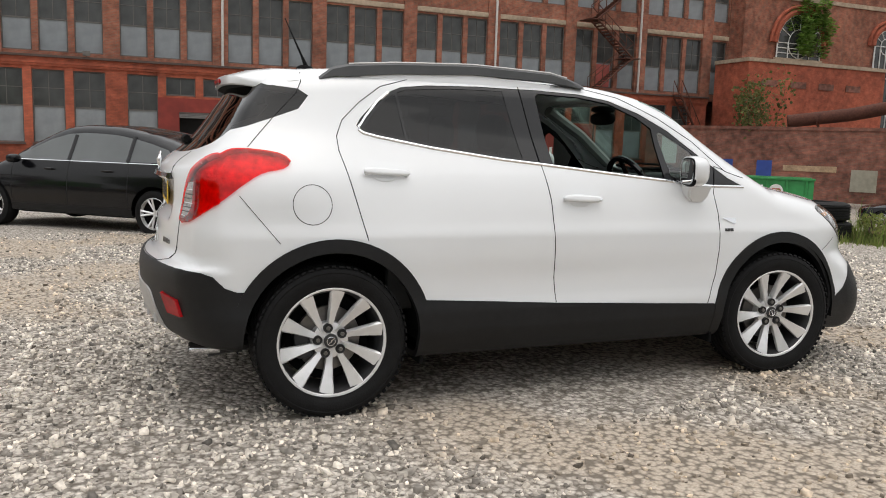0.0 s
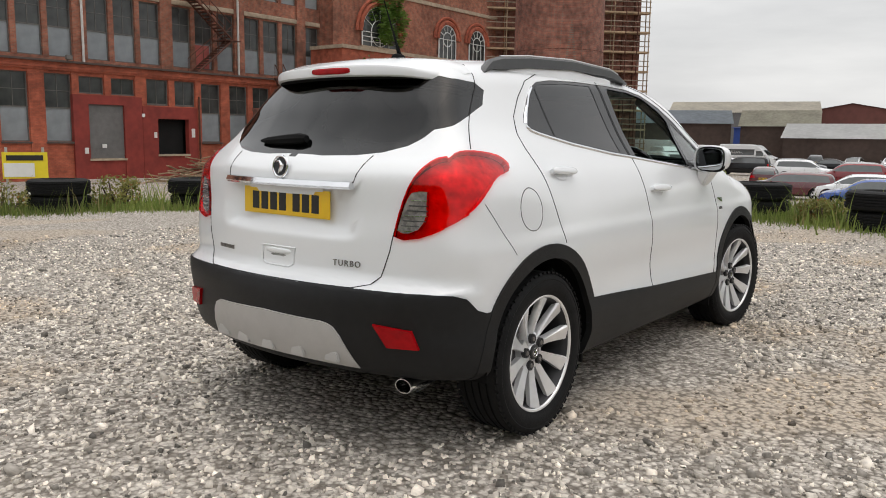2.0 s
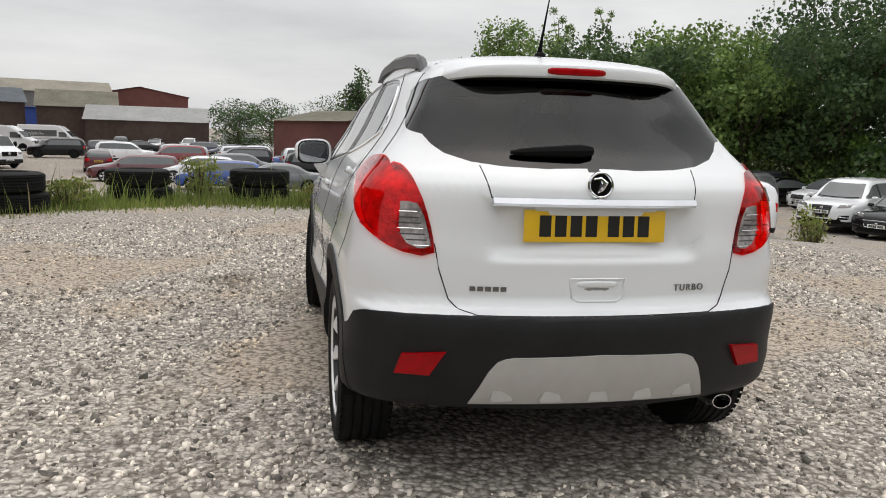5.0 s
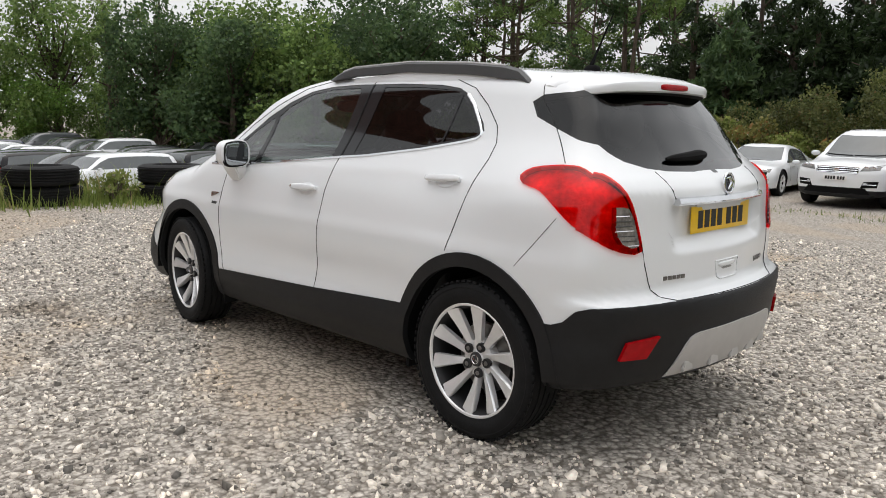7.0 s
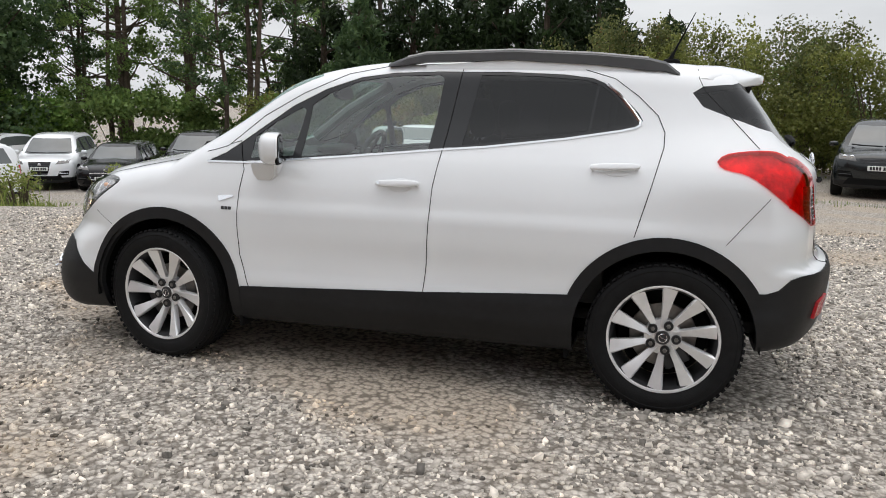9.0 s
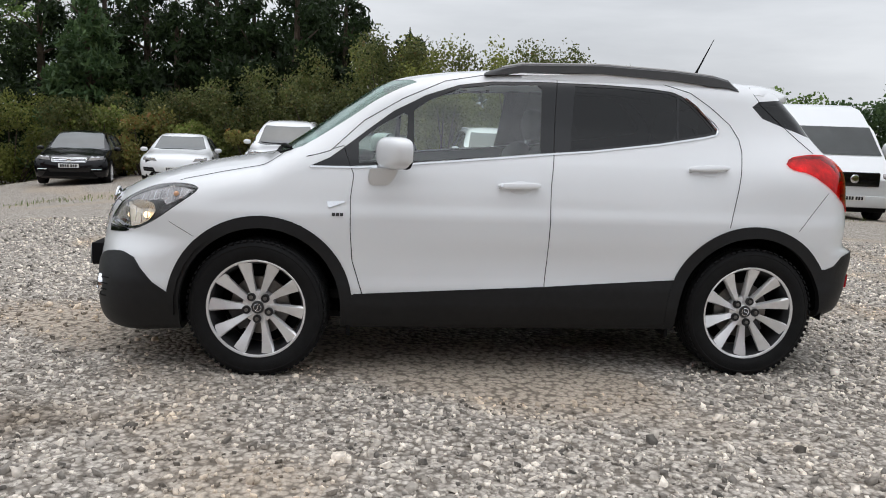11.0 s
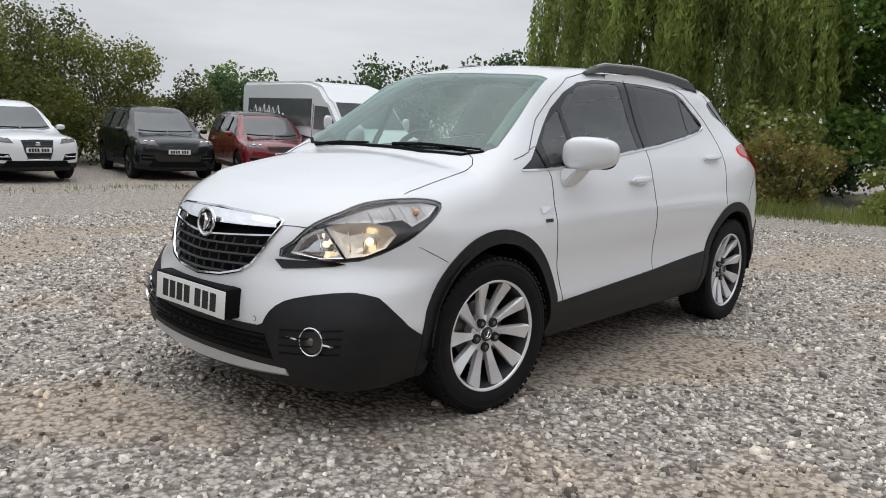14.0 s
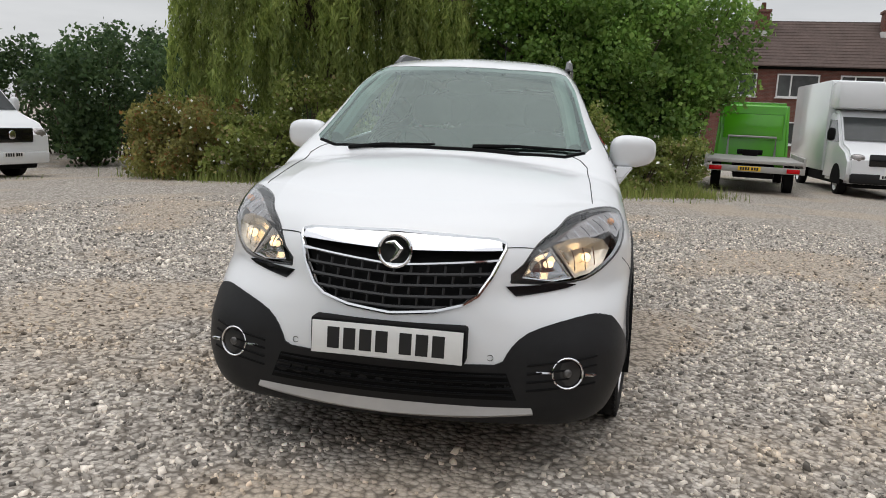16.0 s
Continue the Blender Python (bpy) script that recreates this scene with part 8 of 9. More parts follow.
            xx, before = a1, sort_
    boxes.append((xx, 36.2, yg, yg + .5, base, 4.62))
    wall("ground_floor_wall", M["brick_red"], boxes, "ground floor painted brick red")
    wall("parapet", M["brick_red"], [(x0, 36.2, yg - .08, yg + .5, 4.62, 5.05), (x0, 36.2, yg - .14, yg - .08, 4.74, 4.84)])
    wall("parapet_coping", M["roof_tile"], [(x0, 36.2, yg - .24, yg + .6, 5.05, 5.16)])
    wall("ledge_roof", M["roof_tile"], [(x0, 36.2, yg + .5, y0 + .4, 4.88, 5.0)])
    # the same black sheet downstairs, in place of the rooms' shade
    wall("ground_floor_back", M["interior_shade"], [(x0, 36, yg + 1.0, yg + 1.15, base, 4.6)])
    # doors: left and right edge, foot, head, ends of the surround, its top
    for k, (d0, d1, foot, head, s0, s1, top) in enumerate(((.54, 2.93, -.2, 2.56, -.55, 3.046, 3.30), (5.04, 7.41, -.2, 2.73, 3.05, 7.42, 3.45), (19.5, 21.69, -.27, 2.84, 18.6, 22.86, 3.36), (23.9, 26.09, -.05, 2.13, 22.88, 26.75, 2.86))):
        wall("door_surround", M["oxide"], [(s0, d0, yg - .10, yg + .3, base, top), (d1, s1, yg - .10, yg + .3, base, top), (d0, d1, yg - .10, yg + .3, head, top), (d0, d1, yg - .06, yg + .3, base, foot)], "dark red painted door surround")
        wall("door_step", M["band"], [(d0 - .05, d1 + .05, yg - .16, yg + .1, foot - .12, foot + .004)])
        if k == 1:
            wall("door_pier", M["brick_red"], [(7.42, 8.41, yg - .09, yg + .3, base, 3.45)])
        if k == 2:
            b = bmesh.new()
            box(b, d0, d1, yg + .10, yg + .12, foot, head)
            shutter = part("roller_shutter", b, M["shutter"], mill, "grey roller shutter, closed", smooth=False)
            zz = foot + .02
            while zz < head - .12:
                b = bmesh.new()
                box(b, d0, d1, yg + .06, yg + .098, zz, zz + .125)
                part("slat", b, M["shutter"], shutter, smooth=False)
                zz += .145
        else:
            # doorways closed by a sheet: black for the shade inside, brown in the second
            wall("doorway_inside", M["interior_shade"] if k != 1 else M["rust"], [(d0, d1, yg + .6, yg + .7, base, head + .2)])
            if k < 2:
                deep = (.32, .58)[k]
                for q in range(4):
                    wall("shutter_slat", M["shutter"], [(d0, d1, yg - .03, yg + .02, head - deep * (q + 1) / 4 + .012, head - deep * q / 4)])
    # boards over two of the windows, notices beside the doors
    wall("window_board", M["oxide_light"], [(31.2, 32.75, yg + .12, yg + .17, .78, 2.55)], "faded red board")
    wall("window_board", M["oxide_light"], [(27.6, 28.95, y0 + .14, y0 + .19, 5.55, 7.05)], "faded red board")
    for nx, nz, w_, h_ in ((19.27, .02, .22, .34), (20.35, .35, .26, .22), (23.7, .95, .20, .36), (26.4, 1.0, .24, .56), (22.92, 2.2, .2, .2)):
        wall("notice", M["sign_white"], [(nx - w_ / 2, nx + w_ / 2, yg - .13, yg - .104, nz, nz + h_)])
    # windows: one of each size, then copies
    protos = {}
    def place(cx, zb, h, w, yy):
        key = (round(h, 2), round(w, 2))
        m = Matrix.Translation((cx, yy, zb))
        if key not in protos:
            o = new("window")
            o.parent = mill
            sash(o, w, h, (.56 if w < 1.5 else .50) if h > 2 else .94, 2, 2 if h > 2 else 1)
            o.matrix_basis = m
            protos[key] = o
        else:
            copy_thing(protos[key], m)
    for cx, zb, h, w in wins:
        if cx < x1 - .5 and zb < 15:
            place(cx, zb, h, w, y0 + .3)
    for cx, zb, h, w in gw:
        place(cx, zb, h, w, yg + .25)
    # down pipes
    for px in (3.0, 20.1, 31.2):
        b = bmesh.new()
        tube(b, [(px, y0 - .1, 5.02), (px, y0 - .1, 19.0)], .075, 8)
        part("down_pipe", b, M["white_pipe"], mill)
    b = bmesh.new()
    tube(b, [(26.84, yg - .18, 3.6), (26.84, yg - .18, base)], .06, 8)
    part("down_pipe", b, M["rust"], mill)
    # fire escape
    esc = tagged(new("fire_escape"), "rusty steel fire escape zigzagging up the mill", "stairs")
    esc.location = (28.2, y0 - 1.1, 5.05)
    z, sgn = 0.0, 1
    for f_ in range(3):
        b = bmesh.new()
        for t in np.linspace(0, 1, 14):
            box(b, sgn * (-1.4 + 2.8 * t) - .14, sgn * (-1.4 + 2.8 * t) + .14, -.38, .38, z + 2.3 * t, z + 2.3 * t + .05)
        part("tread_flight", b, M["rust"], esc, smooth=False)
        for yy in (-.42, .42):
            b = bmesh.new()
            tube(b, [(sgn * -1.45, yy, z), (sgn * 1.45, yy, z + 2.35)], .06, 6)
            part("stringer", b, M["rust"], esc)
            b = bmesh.new()
            tube(b, [(sgn * -1.45, yy, z + 1.0), (sgn * 1.45, yy, z + 3.3)], .03, 6)
            part("handrail", b, M["rust"], esc)
            for t in np.linspace(0, 1, 6):
                b = bmesh.new()
                xx = sgn * (-1.45 + 2.9 * t)
                tube(b, [(xx, yy, z + 2.35 * t), (xx, yy, z + 2.35 * t + 1.0)], .018, 5)
                part("baluster", b, M["rust"], esc)
        b = bmesh.new()
        box(b, sgn * 1.45 - .6, sgn * 1.45 + .6, -.5, .9, z + 2.32, z + 2.38)
        part("landing", b, M["rust"], esc, smooth=False)
        z += 2.35
        sgn = -sgn
    esc2 = tagged(new("fire_escape"), "rusty lower fire escape down to the yard", "stairs")
    esc2.location = (35.0, yg - .9, base)
    for yy in (-.42, .42):
        b = bmesh.new()
        tube(b, [(1.9, yy, 0), (-2.1, yy, 6.6)], .07, 6)
        part("stringer", b, M["rust"], esc2)
        b = bmesh.new()
        tube(b, [(1.9, yy, 1.0), (-2.1, yy, 7.6)], .035, 6)
        part("handrail", b, M["rust"], esc2)
        for t in np.linspace(0, 1, 10):
            b = bmesh.new()
            tube(b, [(1.9 - 4 * t, yy, 6.6 * t), (1.9 - 4 * t, yy, 6.6 * t + 1)], .02, 5)
            part("baluster", b, M["rust"], esc2)
    b = bmesh.new()
    for t in np.linspace(0, 1, 30):
        box(b, 1.9 - 4 * t - .13, 1.9 - 4 * t + .13, -.4, .4, 6.6 * t, 6.6 * t + .04)
    part("tread_flight", b, M["rust"], esc2, smooth=False)
    for px, zz in ((18.4, 5.16), (-4.0, 5.16), (4.16, 4.72)):
        lamp = tagged(new("wall_lamp"), "small grey flood lamp on the mill's ledge", "lamp")
        lamp.location = (px, yg - .1, zz)
        b = bmesh.new()
        box(b, -.18, .18, -.28, -.12, .05, .30, .02)
        part("lamp_head", b, M["steel_frame"], lamp)
        b = bmesh.new()
        tube(b, [(0, .05, 0), (0, -.15, .10)], .03, 6)
        part("bracket", b, M["steel_frame"], lamp)


def arch_window(parent, cx, zb, w, h, y, mats=None):
    """A tall round-headed window in a brick arch, facing -y."""
    r = w / 2
    root = new("arched_window")
    root.parent = parent
    root.location = (cx, y, zb)
    pts = [(-r, 0), (r, 0)] + [(r * math.cos(t), h - r + r * math.sin(t)) for t in [math.pi * i / 14 for i in range(15)]]
    b = bmesh.new()
    prism(b, pts, -.02, .02, "xz")
    part("pane", b, M["dark_pane"], root, smooth=False)
    b = bmesh.new()
    for rr, wd in ((r + .22, .22), (r + .62, .14)):
        tube(b, [(rr * math.cos(t), -.08, h - r + rr * math.sin(t)) for t in [math.pi * i / 18 for i in range(19)]], wd, 6)
    part("brick_arch", b, M["brick_red"], root)
    b = bmesh.new()
    tube(b, [(-r, -.06, 0), (-r, -.06, h - r)] + [(r * math.cos(math.pi - t), -.06, h - r + r * math.sin(t)) for t in [math.pi * i / 12 for i in range(1, 12)]] + [(r, -.06, h - r), (r, -.06, 0)], .06, 5)
    for i in (-1, 0, 1):
        tube(b, [(i * r * .5, -.06, 0), (i * r * .5, -.06, h - r)], .045, 5)
    for i in range(1, 4):
        tube(b, [(-r, -.06, (h - r) * i / 3), (r, -.06, (h - r) * i / 3)], .035, 5)
    tube(b, [(r * .5 * math.cos(t), -.06, h - r + r * .5 * math.sin(t)) for t in [math.tau * i / 18 for i in range(18)]], .04, 5, True)
    for i in range(1, 6):
        t = math.pi * i / 6
        tube(b, [(r * .5 * math.cos(t), -.06, h - r + r * .5 * math.sin(t)), (r * math.cos(t), -.06, h - r + r * math.sin(t))], .035, 5)
    part("tracery", b, M["upvc"], root)
    b = bmesh.new()
    box(b, -r - .2, r + .2, -.2, .05, -.18, 0)
    part("sill", b, M["band"], root)


def build_engine_house():
    base = -1.5
    eh = tagged(new("engine_house"), "tall brick engine house with round-headed windows", "mill")
    def wall(name, mat, boxes, label=""):
        b = bmesh.new()
        for q in boxes:
            box(b, *q)
        return part(name, b, mat, eh, label, smooth=False)
    wall("front_wall", M["brick"], [(39.4, 62, 42.0, 43.0, base, 17.5)])
    wall("stone_course", M["band"], [(39.4, 62.1, 41.9, 42.0, 12.6, 12.9), (39.4, 62.1, 41.85, 42.0, 16.6, 17.2)])
    wall("side_block", M["brick_red"], [(62, 72, 41.4, 43.2, base, 24)])
    for zb in (0, 4.6, 9.2, 13.8, 18.4):
        for cx in (63.6, 65.3, 68.2, 69.9):
            w = new("window")
            w.parent = eh
            w.location = (cx, 41.36, zb)
            sash(w, 1.2, 3.6, .9, 2, 4)
        b = bmesh.new()
        box(b, 62, 72, 41.25, 41.4, zb + 3.75, zb + 4.1)
        part("band_course", b, M["band"], eh)
    arch_window(eh, 53.6, 2.6, 2.5, 8.6, 41.95)
    arch_window(eh, 58.2, 2.6, 2.5, 8.6, 41.95)
    arch_window(eh, 44.6, 8.4, 4.2, 3.2, 41.95)
    annex = tagged(new("brick_annex"), "flat-roofed red brick annex", "building")
    b = bmesh.new()
    box(b, 37.0, 49.8, 38.6, 41.9, base, 7.5)
    part("annex_wall", b, M["brick_red"], annex, smooth=False)
    b = bmesh.new()
    box(b, 36.9, 49.9, 38.5, 41.9, 7.5, 7.75)
    part("coping", b, M["band"], annex, smooth=False)
    for k in range(4):
        b = bmesh.new()
        box(b, 38.2 + k * 2.6, 39.6 + k * 2.6, 38.56, 38.62, 5.9, 6.35)
        part("sunk_panel", b, M["brick_dark"], annex, smooth=False)
    # ivy over the round window
    shr = shrub(45.5, 41.6, 12.8, 4.2, M["leaf_bright"], 2600, 71, "green ivy climbing over the brick arch", .35, 1.2, "ivy")
    shr.location.z = 8.6
    shr.scale = (1, 1, .32)
    # low boundary wall by the chimney
    wall_ = tagged(new("boundary_wall"), "soot-dark brick boundary wall with boarded openings", "wall")
    a, c = Vector((30.6, 40.6, 0)), Vector((44.6, 22.6, 0))
    L = (c - a).length
    wall_.matrix_basis = Matrix.Translation((*a.xy, base)) @ Matrix.Rotation(math.atan2(c.y - a.y, c.x - a.x), 4, "Z")
    b = bmesh.new()
    box(b, 0, L, -.25, .25, 0, 4.3)
    part("wall_body", b, M["brick_dark"], wall_, smooth=False)
    b = bmesh.new()
    box(b, -.05, L, -.32, .32, 4.3, 4.5)
    part("coping", b, M["brick_dark"], wall_, smooth=False)
    for xx, w_, z_, h_, mat in ((1.6, 1.0, 2.0, 1.9, "sign_white"), (5.2, 1.0, .9, 1.5, "shed_blue"), (7.6, .9, .9, 1.5, "shed_blue"), (13.2, 1.4, .7, 1.3, "asbestos"), (16.0, 1.3, .7, 1.4, "asbestos"), (10.2, 3.0, 1.8, .35, "timber")):
        b = bmesh.new()
        box(b, xx - w_ / 2, xx + w_ / 2, -.30, -.24, z_, z_ + h_)
        part("boarded_opening", b, M[mat], wall_, smooth=False)
    pipe = tagged(new("fallen_duct"), "rusty round duct lying along the wall top", "duct")
    b = bmesh.new()
    tube(b, [(37.2, 35.0, 3.4), (40.0, 32.6, 3.9), (44.3, 28.6, 5.2)], .42, 12)
    part("duct_tube", b, M["rust"], pipe)
    for p in ((38.5, 33.9, 3.55), (41.5, 31.2, 4.3)):
        b = bmesh.new()
        tube(b, [Vector(p) + Vector((-.05, .05, -.02)), Vector(p) + Vector((.05, -.05, .02))], .50, 12)
        part("duct_flange", b, M["rust"], pipe)
    # chimney
    ch = tagged(new("mill_chimney"), "huge round soot-dark brick mill chimney", "chimney")
    ch.location = (43.2, 24.5, base)
    ch.scale = (.925, .925, 1)
    b = bmesh.new()
    lathe(b, [(3.25, -.2), (3.2, 8), (3.12, 16), (3.02, 26), (2.9, 38), (2.5, 38), (2.4, 30)], 48, axis="z")
    part("shaft", b, M["brick_dark"], ch)
    for zz in (4.5, 8.4, 12.2, 16.0, 19.8):
        b = bmesh.new()
        r_ = 3.235 - zz * .009
        tube(b, [(r_ * math.cos(t), r_ * math.sin(t), zz) for t in [math.tau * i / 40 for i in range(40)]], .05, 6, True)
        part("iron_band", b, M["rust"], ch)
    # scaffolded block behind the chimney
    sc = tagged(new("scaffolded_mill"), "dark brick mill block wrapped in scaffolding", "mill")
    a, c = Vector((58.0, 44.0, 0)), Vector((71.2, 31.0, 0))
    L = (c - a).length
    sc.matrix_basis = Matrix.Translation((*a.xy, base)) @ Matrix.Rotation(math.atan2(c.y - a.y, c.x - a.x), 4, "Z")
    b = bmesh.new()
    box(b, 0, L + .1, 1.0, 13, 0, 26)
    part("block_wall", b, M["brick_dark"], sc, smooth=False)
    for i in range(13):
        xx = L - 1.2 * i + .6
        for yy in (-.1, .9):
            b = bmesh.new()
            tube(b, [(xx, yy, 0), (xx, yy, 27)], .06, 5)
            part("scaffold_pole", b, M["rust"] if i % 3 else M["timber"], sc)
    for q in range(14):
        zz = 1.9 * (q + 1)
        b = bmesh.new()
        box(b, 1, L + .7, -.1, .9, zz - .12, zz + .05)
        part("scaffold_deck", b, M["timber"], sc, smooth=False)
        b = bmesh.new()
        tube(b, [(1, -.12, zz + 1.0), (L + .7, -.12, zz + 1.0)], .05, 5)
        part("scaffold_rail", b, M["scaffold_tube"], sc)
        b = bmesh.new()
        tube(b, [(1, -.12, zz + .5), (L + .7, -.12, zz + .5)], .05, 5)
        part("scaffold_rail", b, M["scaffold_tube"], sc)


def gable_shed(x, y, heading, L, W, wall_h, ridge, wall_mat, roof_mat, label, base=-1.8, stripes=0):
    wall_h, ridge = wall_h + .35, ridge + .35
    root = tagged(new("shed"), label, "shed")
    root.matrix_basis = Matrix.Translation((x, y, base)) @ Matrix.Rotation(radians(heading), 4, "Z")
    b = bmesh.new()
    prism(b, [(-W / 2, 0), (W / 2, 0), (W / 2, wall_h), (0, ridge), (-W / 2, wall_h)], -L / 2, L / 2, "yz")
    part("wall_shell", b, M[wall_mat], root, smooth=False)
    for s in (1, -1):
        b = bmesh.new()
        d = Vector((0, s * (W / 2 + .3), wall_h - .3 * (ridge - wall_h) / (W / 2)))
        t = Vector((0, 0, ridge))
        vs = [b.verts.new(v + Vector((xx, 0, .06))) for v, xx in ((d, -L / 2 - .3), (d, L / 2 + .3), (t, L / 2 + .3), (t, -L / 2 - .3))]
        b.faces.new(vs)
        bmesh.ops.solidify(b, geom=b.faces[:], thickness=.1)
        part("roof_slope", b, M[roof_mat], root, smooth=False)
    for i in range(stripes):
        b = bmesh.new()
        xx = -L / 2 + L * (i + .5) / stripes
        box(b, xx - .9, xx + .9, -W / 2 - .05, -W / 2 + .02, .1, wall_h * .7)
        part("shed_door", b, M["shutter"], root, smooth=False)
    return root


def build_house():
    """Brick terrace beyond the west hedge, facing the yard (+x)."""
    h = tagged(new("terraced_house"), "brown-brick terraced houses with a tiled roof", "house")
    h.matrix_basis = Matrix.Translation((-45.0, 13.0, 0)) @ Matrix.Rotation(radians(-7), 4, "Z")
    b = bmesh.new()
    box(b, -7.5, 0, -9, 16, -1, 5.2)
    part("wall", b, M["brick_house"], h, smooth=False)
    for s, (xa, za, xb, zb) in enumerate(((.45, 5.1, -3.75, 8.1), (-7.95, 5.1, -3.75, 8.1))):
        n = 15
        for k in range(n):
            b = bmesh.new()
            t0, t1 = k / n, (k + 1) / n + .01
            v = [(xa + (xb - xa) * t0, za + (zb - za) * t0), (xa + (xb - xa) * t1, za + (zb - za) * t1)]
            prism(b, [(v[0][0], v[0][1]), (v[1][0], v[1][1]), (v[1][0], v[1][1] + .04), (v[0][0], v[0][1] + .07)], -9.3, 16.3, "xz")
            part("tile_course", b, M["roof_tile"], h, smooth=False)
    b = bmesh.new()
    box(b, .02, .14, -9, 16, 4.95, 5.15)
    part("gutter", b, M["black_matt"], h, smooth=False)
    for yy in (-2.1, 5.0):
        ch = new("chimney")
        ch.parent = h
        ch.location = (-2.9, yy, 7.2)
        b = bmesh.new()
        box(b, -.45, .45, -.4, .4, 0, 1.5, .01)
        box(b, -.52, .52, -.47, .47, 1.35, 1.5)
        part("stack", b, M["brick_house"], ch, smooth=False)
        b = bmesh.new()
        cyl(b, (0, 0, 1.5), (0, 0, 1.95), .16, .13, 12)
        part("chimney_pot", b, M["rust"], ch)
        b = bmesh.new()
        box(b, -.55, .6, -.5, .5, -.1, .25)
        part("flashing", b, M["sheet_white"], ch, smooth=False)
    for yy, w in ((-3.0, 1.5), (0.0, 2.3), (3.4, 2.3), (6.9, 1.5), (10.0, 2.3), (-6.3, 2.3)):
        for zb in (3.35, .6):
            wd = new("window")
            wd.parent = h
            wd.location = (.04, yy, zb)
            b = bmesh.new()
            hh = 1.35
            for y0, y1, z0, z1 in ((-w / 2, -w / 2 + .08, 0, hh), (w / 2 - .08, w / 2, 0, hh), (-w / 2, w / 2, 0, .08), (-w / 2, w / 2, hh - .08, hh), (-w * .18, -w * .18 + .08, 0, hh)):
                box(b, -.02, .06, y0, y1, z0, z1)
            part("window_frame", b, M["upvc"], wd, smooth=False)
            b = bmesh.new()
            box(b, -.01, .01, -w / 2 + .05, w / 2 - .05, .05, hh - .05)
            part("pane", b, M["dark_pane"], wd, smooth=False)
            b = bmesh.new()
            box(b, -.03, .12, -w / 2 - .06, w / 2 + .06, -.07, 0)
            part("sill", b, M["upvc"], wd, smooth=False)


# ---- place everything ----
build_ground()
hero = build_hero()
tyre_stacks()
build_mill()
build_engine_house()
gable_shed(101, 17.0, 97, 14, 9, 3.2, 4.9, "shed_brown", "sheet_white", "long low shed with a pale sheet roof")
gable_shed(104.6, 26.2, 102, 9.0, 8, 4.7, 6.7, "shed_brown", "asbestos", "brown shed with a tan corrugated roof")
gable_shed(142, 24.5, 8, 16, 15, 7.4, 8.8, "shed_red", "shed_red", "red-brown industrial hall with a low gable")
gable_shed(130, 38.8, 106, 22, 13, 7.2, 9.1, "shutter", "cream_sheet", "long industrial hall with a cream sheet roof")
gable_shed(118, 33.2, 106, 6, 3, 4.6, 4.7, "shed_blue", "shed_blue", "blue sheet-metal container shed")
gable_shed(69, -5.5, 25, 14, 9, 3.5, 4.5, "shed_red", "asbestos", "red-brown shed with a mossy tan roof")
gable_shed(103, 40.5, 112, 15.5, 10, 5.0, 6.8, "shed_brown", "slate_sheet", "dark shed with a blue-grey sheet roof")
build_house()
green_skip(25.0, 24.3, -42)

# the row of cars on the south side of the yard
row = "cars along the hedge"
park("sedan", "black", 8.7, -19.4, 98, "black saloon parked nose to the yard", row, face="bars")
park("roadster", "white", 5.6, -17.9, 96, "white two-seat roadster parked nose to the yard", row, face="low")
park("suv", "white", 2.6, -17.0, 89, "white large off-roader parked nose to the yard", row, face="bars")
park("sedan", "indigo", .05, -16.6, 84, "deep blue sports saloon parked nose to the yard", row, face="oval")
park("suv", "white", -2.75, -16.5, 89, "white seven-seat off-roader parked nose to the yard", row, face="shield")
park("suv", "dark_teal", -6.2, -16.0, 76, "black compact off-roader parked at an angle", row, face="slim")
park("suv", "red", -8.5, -14.7, 70, "dark red off-roader with a black roof", row, face="slim")
van(-10.1, -13.9, 80, 6.6, 2.58, 2.0, "white camper van with dark side windows and a mountain outline", True)
park("liftback", "black", -2.30, 7.95, 140, "black liftback parked side-on before the mill", face="bars")
flatbed(-17.6, 5.2, 170)
van(-19.2, 8.3, -2, 6.2, 2.2, 2.0, "white box van with a tall load body", False, False, 3.0)

